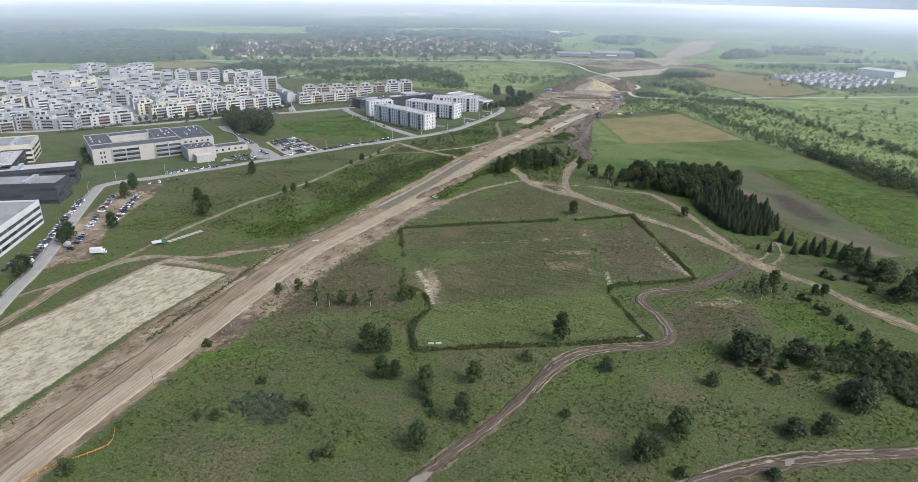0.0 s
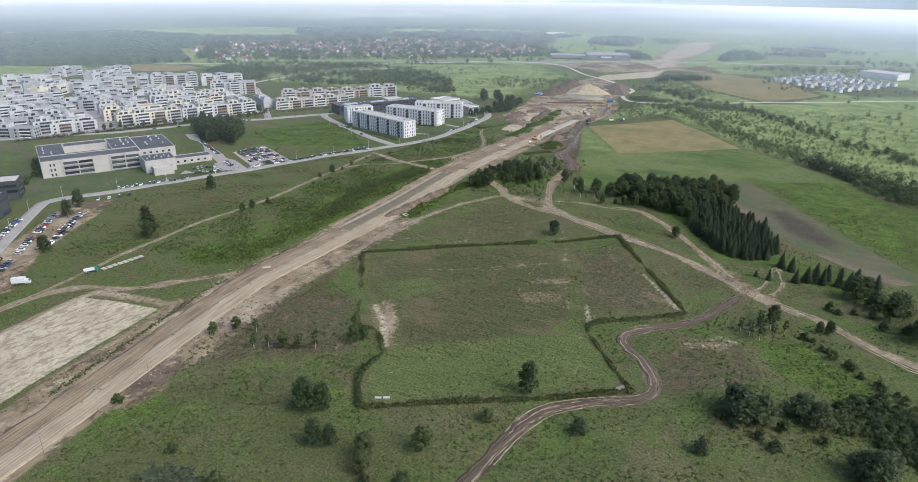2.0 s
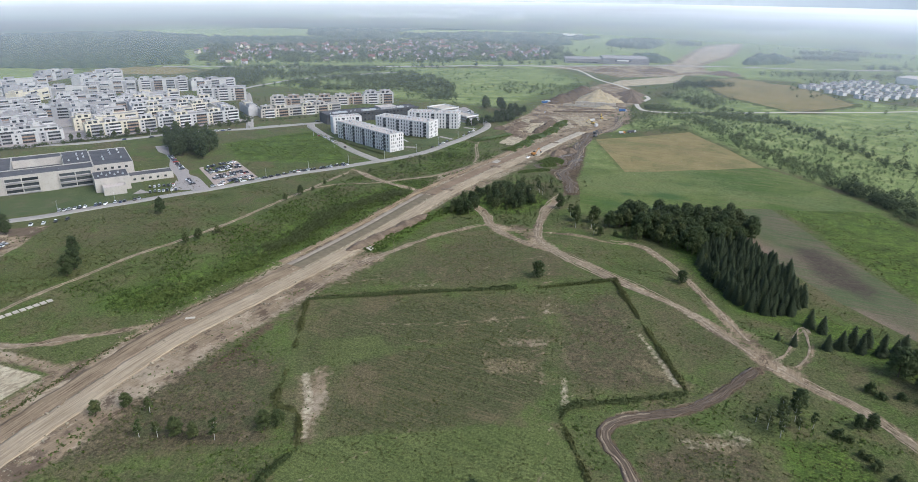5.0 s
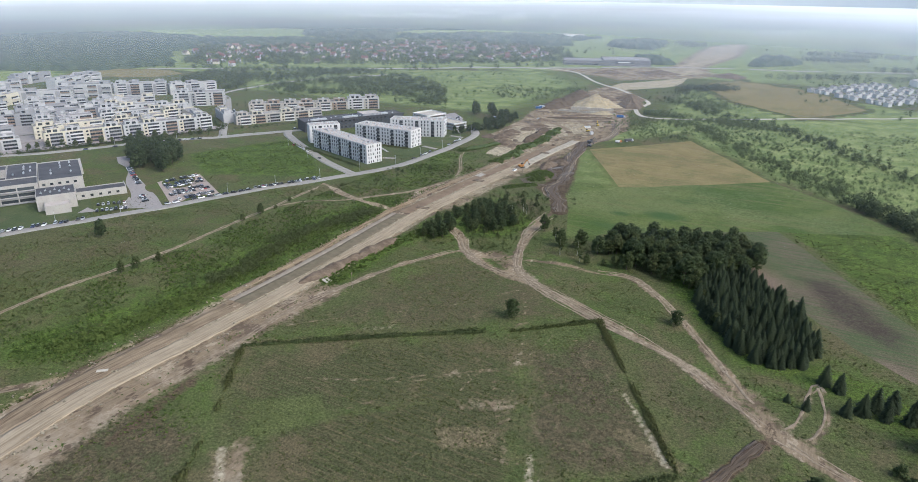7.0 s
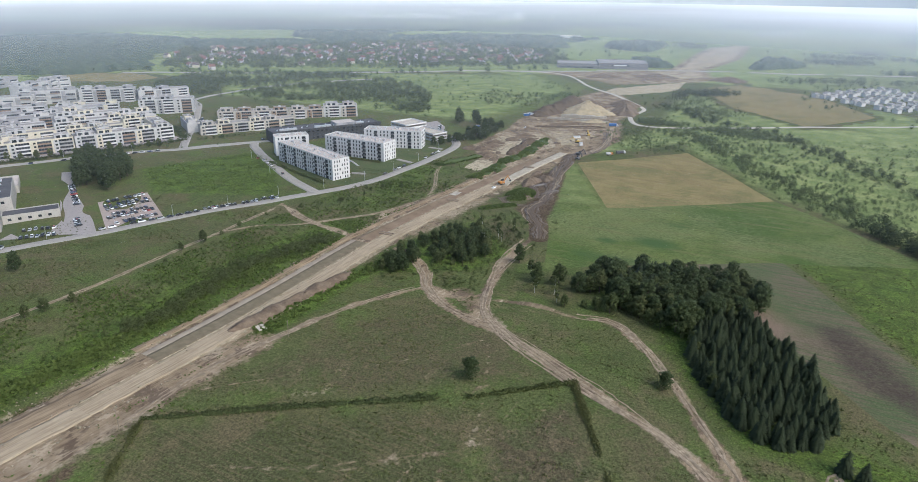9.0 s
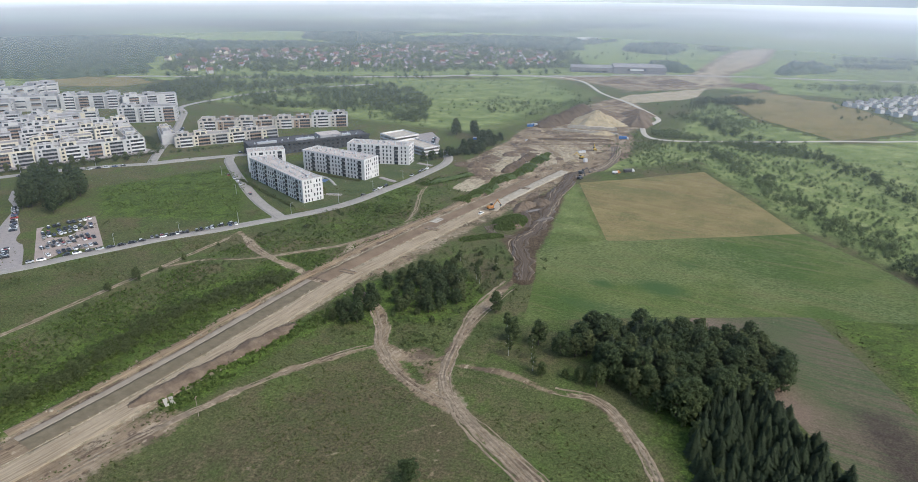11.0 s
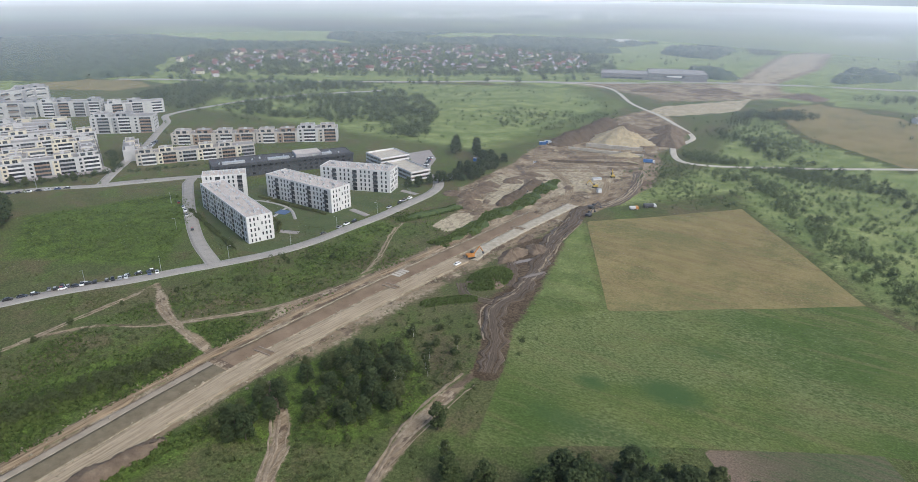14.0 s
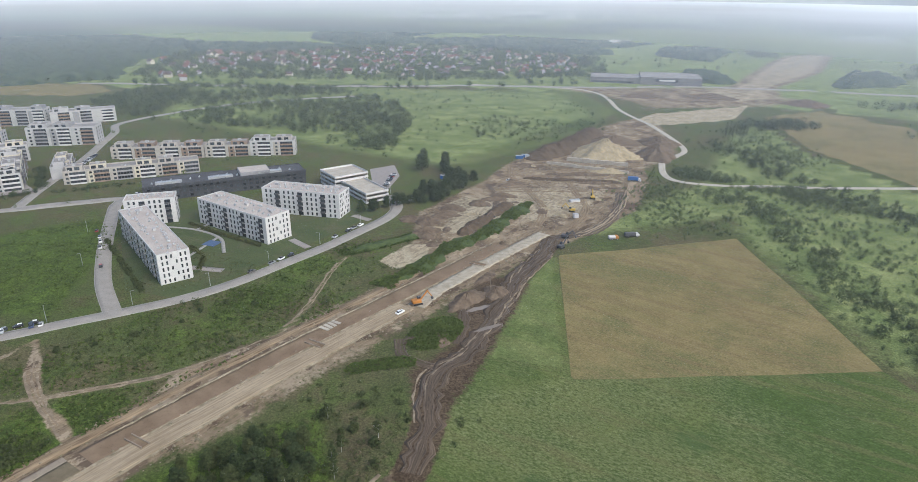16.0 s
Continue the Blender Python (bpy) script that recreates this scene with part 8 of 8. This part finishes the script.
excavator(-246, 726, 30, M_BROWNWALL, "rusty brown machine on the building site")
park(-211, 603, 85)
park(-276, 806, 40)


def container(x, y, turn, mat, label, L=6.0, H=2.6):
    c = thing("site_container", pose(x, y, height_at(x, y), 0, 0, turn), label, "container", "containers of the building site")
    bm = box(bmesh.new(), -L / 2, L / 2, -1.2, 1.2, 0.1, H, 0, 0.05)
    for k in range(int(L / 0.6)):
        box(bm, -L / 2 + 0.2 + k * 0.6, -L / 2 + 0.45 + k * 0.6, -1.25, -1.18, 0.2, H - 0.1)
    part("body", bm, mat, c)
    bm = box(bmesh.new(), -L / 2 - 0.05, L / 2 + 0.05, -1.25, 1.25, H, H + 0.12)
    part("roof", bm, M_METAL, c)


container(-302, 866, 30, M_BLUE, "blue steel site container")
container(-296, 871, 30, M_WHITE, "white site office container")
container(-300, 872, 30, M_BLUE, "blue steel site container")
container(-305, 727, 0, M_WHITE, "small pale site cabin", 4.0)
container(-318, 782, 20, M_BLUE, "blue steel site container", 5.0)
container(-216, 790, 50, M_WHITE, "pale site cabin on the building site", 7.0, 1.6)
container(-202, 762, 50, M_WHITE, "small white site cabin", 3.0)

def clods():
    """Lumps of broken soil left along the lanes and over the building site, one mesh."""
    g = np.random.default_rng(501)
    i = g.integers(0, len(HAUL), 2600)
    P = HAUL[i] + np.column_stack([g.choice((-17.0, -12.5, 0.6, 11.5, 13.5), 2600) + g.normal(0, 1.1, 2600), g.normal(0, 2, 2600)])
    Q = np.column_stack([g.uniform(-290, -185, 2600), g.uniform(660, 900, 2600)])
    Q = Q[inside(Q[:, 0], Q[:, 1], SITE) > 2]
    P = np.vstack([P[(P[:, 1] > 150) & (P[:, 1] < 700)], Q])
    S = g.uniform(0.15, 0.55, len(P)) * (1 + 0.8 * (g.random(len(P)) < 0.12))
    unit = np.array([(1, 0, 0), (0, 1, 0), (-1, 0, 0), (0, -1, 0), (0, 0, 0.8), (0, 0, -0.6)], dtype=float)
    tri = np.array([(0, 1, 4), (1, 2, 4), (2, 3, 4), (3, 0, 4), (1, 0, 5), (2, 1, 5), (3, 2, 5), (0, 3, 5)])
    V = unit[None] * S[:, None, None] * g.uniform(0.6, 1.3, (len(P), 6, 1))
    V += np.column_stack([P, height(P[:, 0], P[:, 1]) + 0.12])[:, None, :]
    F = (tri[None] + 6 * np.arange(len(P))[:, None, None]).reshape(-1, 3)
    return tagged(new("soil_clods", from_arrays("soil_clods", V.reshape(-1, 3), F, M_RIDGE)), "lumps of broken soil strewn along the works", "soil", kind="stuff")


clods()

# slab culverts over the road bed, slabs lying about
def slabs(x, y, turn, n, size, label):
    w, d = size
    for k in range(n):
        bm = box(bmesh.new(), -w / 2, w / 2, -d / 2, d / 2, 0, 0.25, 0, 0.03)
        ob = new("concrete_slab", mesh_of("concrete_slab", bm, M_CONCRETE))
        ob.matrix_basis = pose(x + k * math.cos(radians(turn)) * (w + 0.6), y + k * math.sin(radians(turn)) * (w + 0.6), height_at(x, y) + 0.15, 0, 0, turn + rnd.uniform(-5, 5))
        tagged(ob, label, "concrete slab", "concrete slabs of the works")


slabs(-228, 574, 90, 4, (1.6, 5.0), "pale concrete slab lying on the road bed")
slabs(-297, 228, 82, 8, (2.2, 3.0), "pale concrete slab stacked beside the path")
for x, y in ((-224, 489), (-222, 563), (-212, 667)):
    c = thing("culvert", pose(x, y, 0, 0, 0, 5), "concrete culvert crossing with timber edges", "culvert", "culverts over the road bed")
    part("deck", box(bmesh.new(), -4.0, 4.0, -1.1, 1.1, 0.1, 0.4, 0, 0.04), M_BED, c)
    for s in (-1, 1):
        part("edge_beam", box(bmesh.new(), -4.3, 4.3, s * 1.3 - 0.18, s * 1.3 + 0.18, 0.05, 0.8, 0, 0.03), M_WOOD, c)
slabs(-206, 371, 70, 2, (1.4, 5.0), "pale sheet lying beside the road")
slabs(-226, 268, 40, 1, (4.0, 1.6), "pale plate lying beside the road")
slabs(-113, 200.5, 30, 2, (2.4, 1.2), "white bale of wrapped material on the grass")


def pole(x, y, h, label, arm=0.0, mat=None):
    c = thing("street_lamp" if arm else "utility_pole", pose(x, y, height_at(x, y), 0, 0, rnd.uniform(0, 360)), label, "lamp" if arm else "pole", "lamps and poles")
    part("pole", rod(bmesh.new(), (0, 0, -0.5), (0, 0, h), 0.13, 0.08, 7), mat or M_WOOD, c)
    if arm:
        part("arm", rod(bmesh.new(), (0, 0, h - 0.1), (arm, 0, h + 0.2), 0.05, 0.04, 6), M_METAL, c)
        part("lantern", box(bmesh.new(), arm - 0.1, arm + 0.6, -0.15, 0.15, h + 0.12, h + 0.27, 0, 0.03), M_KERB, c)
    else:
        part("crossarm", box(bmesh.new(), -0.9, 0.9, -0.06, 0.06, h - 0.6, h - 0.45), M_WOOD, c)


for x, y in ((-203, 600), (-190, 644), (-190, 372), (-196, 300), (-188, 128), (-192, 170)):
    pole(x, y, 8, "weathered wooden utility pole")
for k in range(0, len(MAIN_STREET), 11):
    x, y = MAIN_STREET[k]
    if y > 130:
        pole(x - 5.2, y + 1.5, 7, "slim grey street lamp beside the street", 1.2, M_METAL)
for x, y in ((-337, 566), (-374, 548), (-420, 574), (-520, 536), (-552, 496)):
    pole(x, y, 7, "slim grey street lamp beside the street", 1.2, M_METAL)


def net_fence():
    L = spline([(-177, 104), (-172, 98), (-176, 88), (-180, 78), (-178, 66), (-170, 50)], 2.0)
    f = thing("barrier_fence", Matrix(), "orange plastic barrier fence along the works", "fence")
    for a, b in zip(L[:-1], L[1:]):
        za, zb = height_at(*a), height_at(*b)
        bm = rod(bmesh.new(), (a[0], a[1], za - 0.3), (a[0], a[1], za + 1.2), 0.04, 0.04, 5)
        part("post", bm, M_METAL, f)
        bm = bmesh.new()
        n = Vector((b[1] - a[1], a[0] - b[0], 0)).normalized() * 0.02
        for z0, z1 in ((0.5, 0.95),):
            vs = [bm.verts.new((p[0] + s * n.x, p[1] + s * n.y, z + h)) for s in (-1, 1) for p, z, h in ((a, za, z0), (b, zb, z0), (b, zb, z1), (a, za, z1))]
            for q in ((0, 1, 2, 3), (7, 6, 5, 4), (0, 4, 5, 1), (3, 2, 6, 7)):
                bm.faces.new([vs[i] for i in q])
        part("net", bm, M_ORANGE, f)


net_fence()
row_of_cars((-351, 465), (-327, 508), 2.7, 90, 0.85)
row_of_cars((-420, 579), (-386, 561), 6.0, 0, 0.6)
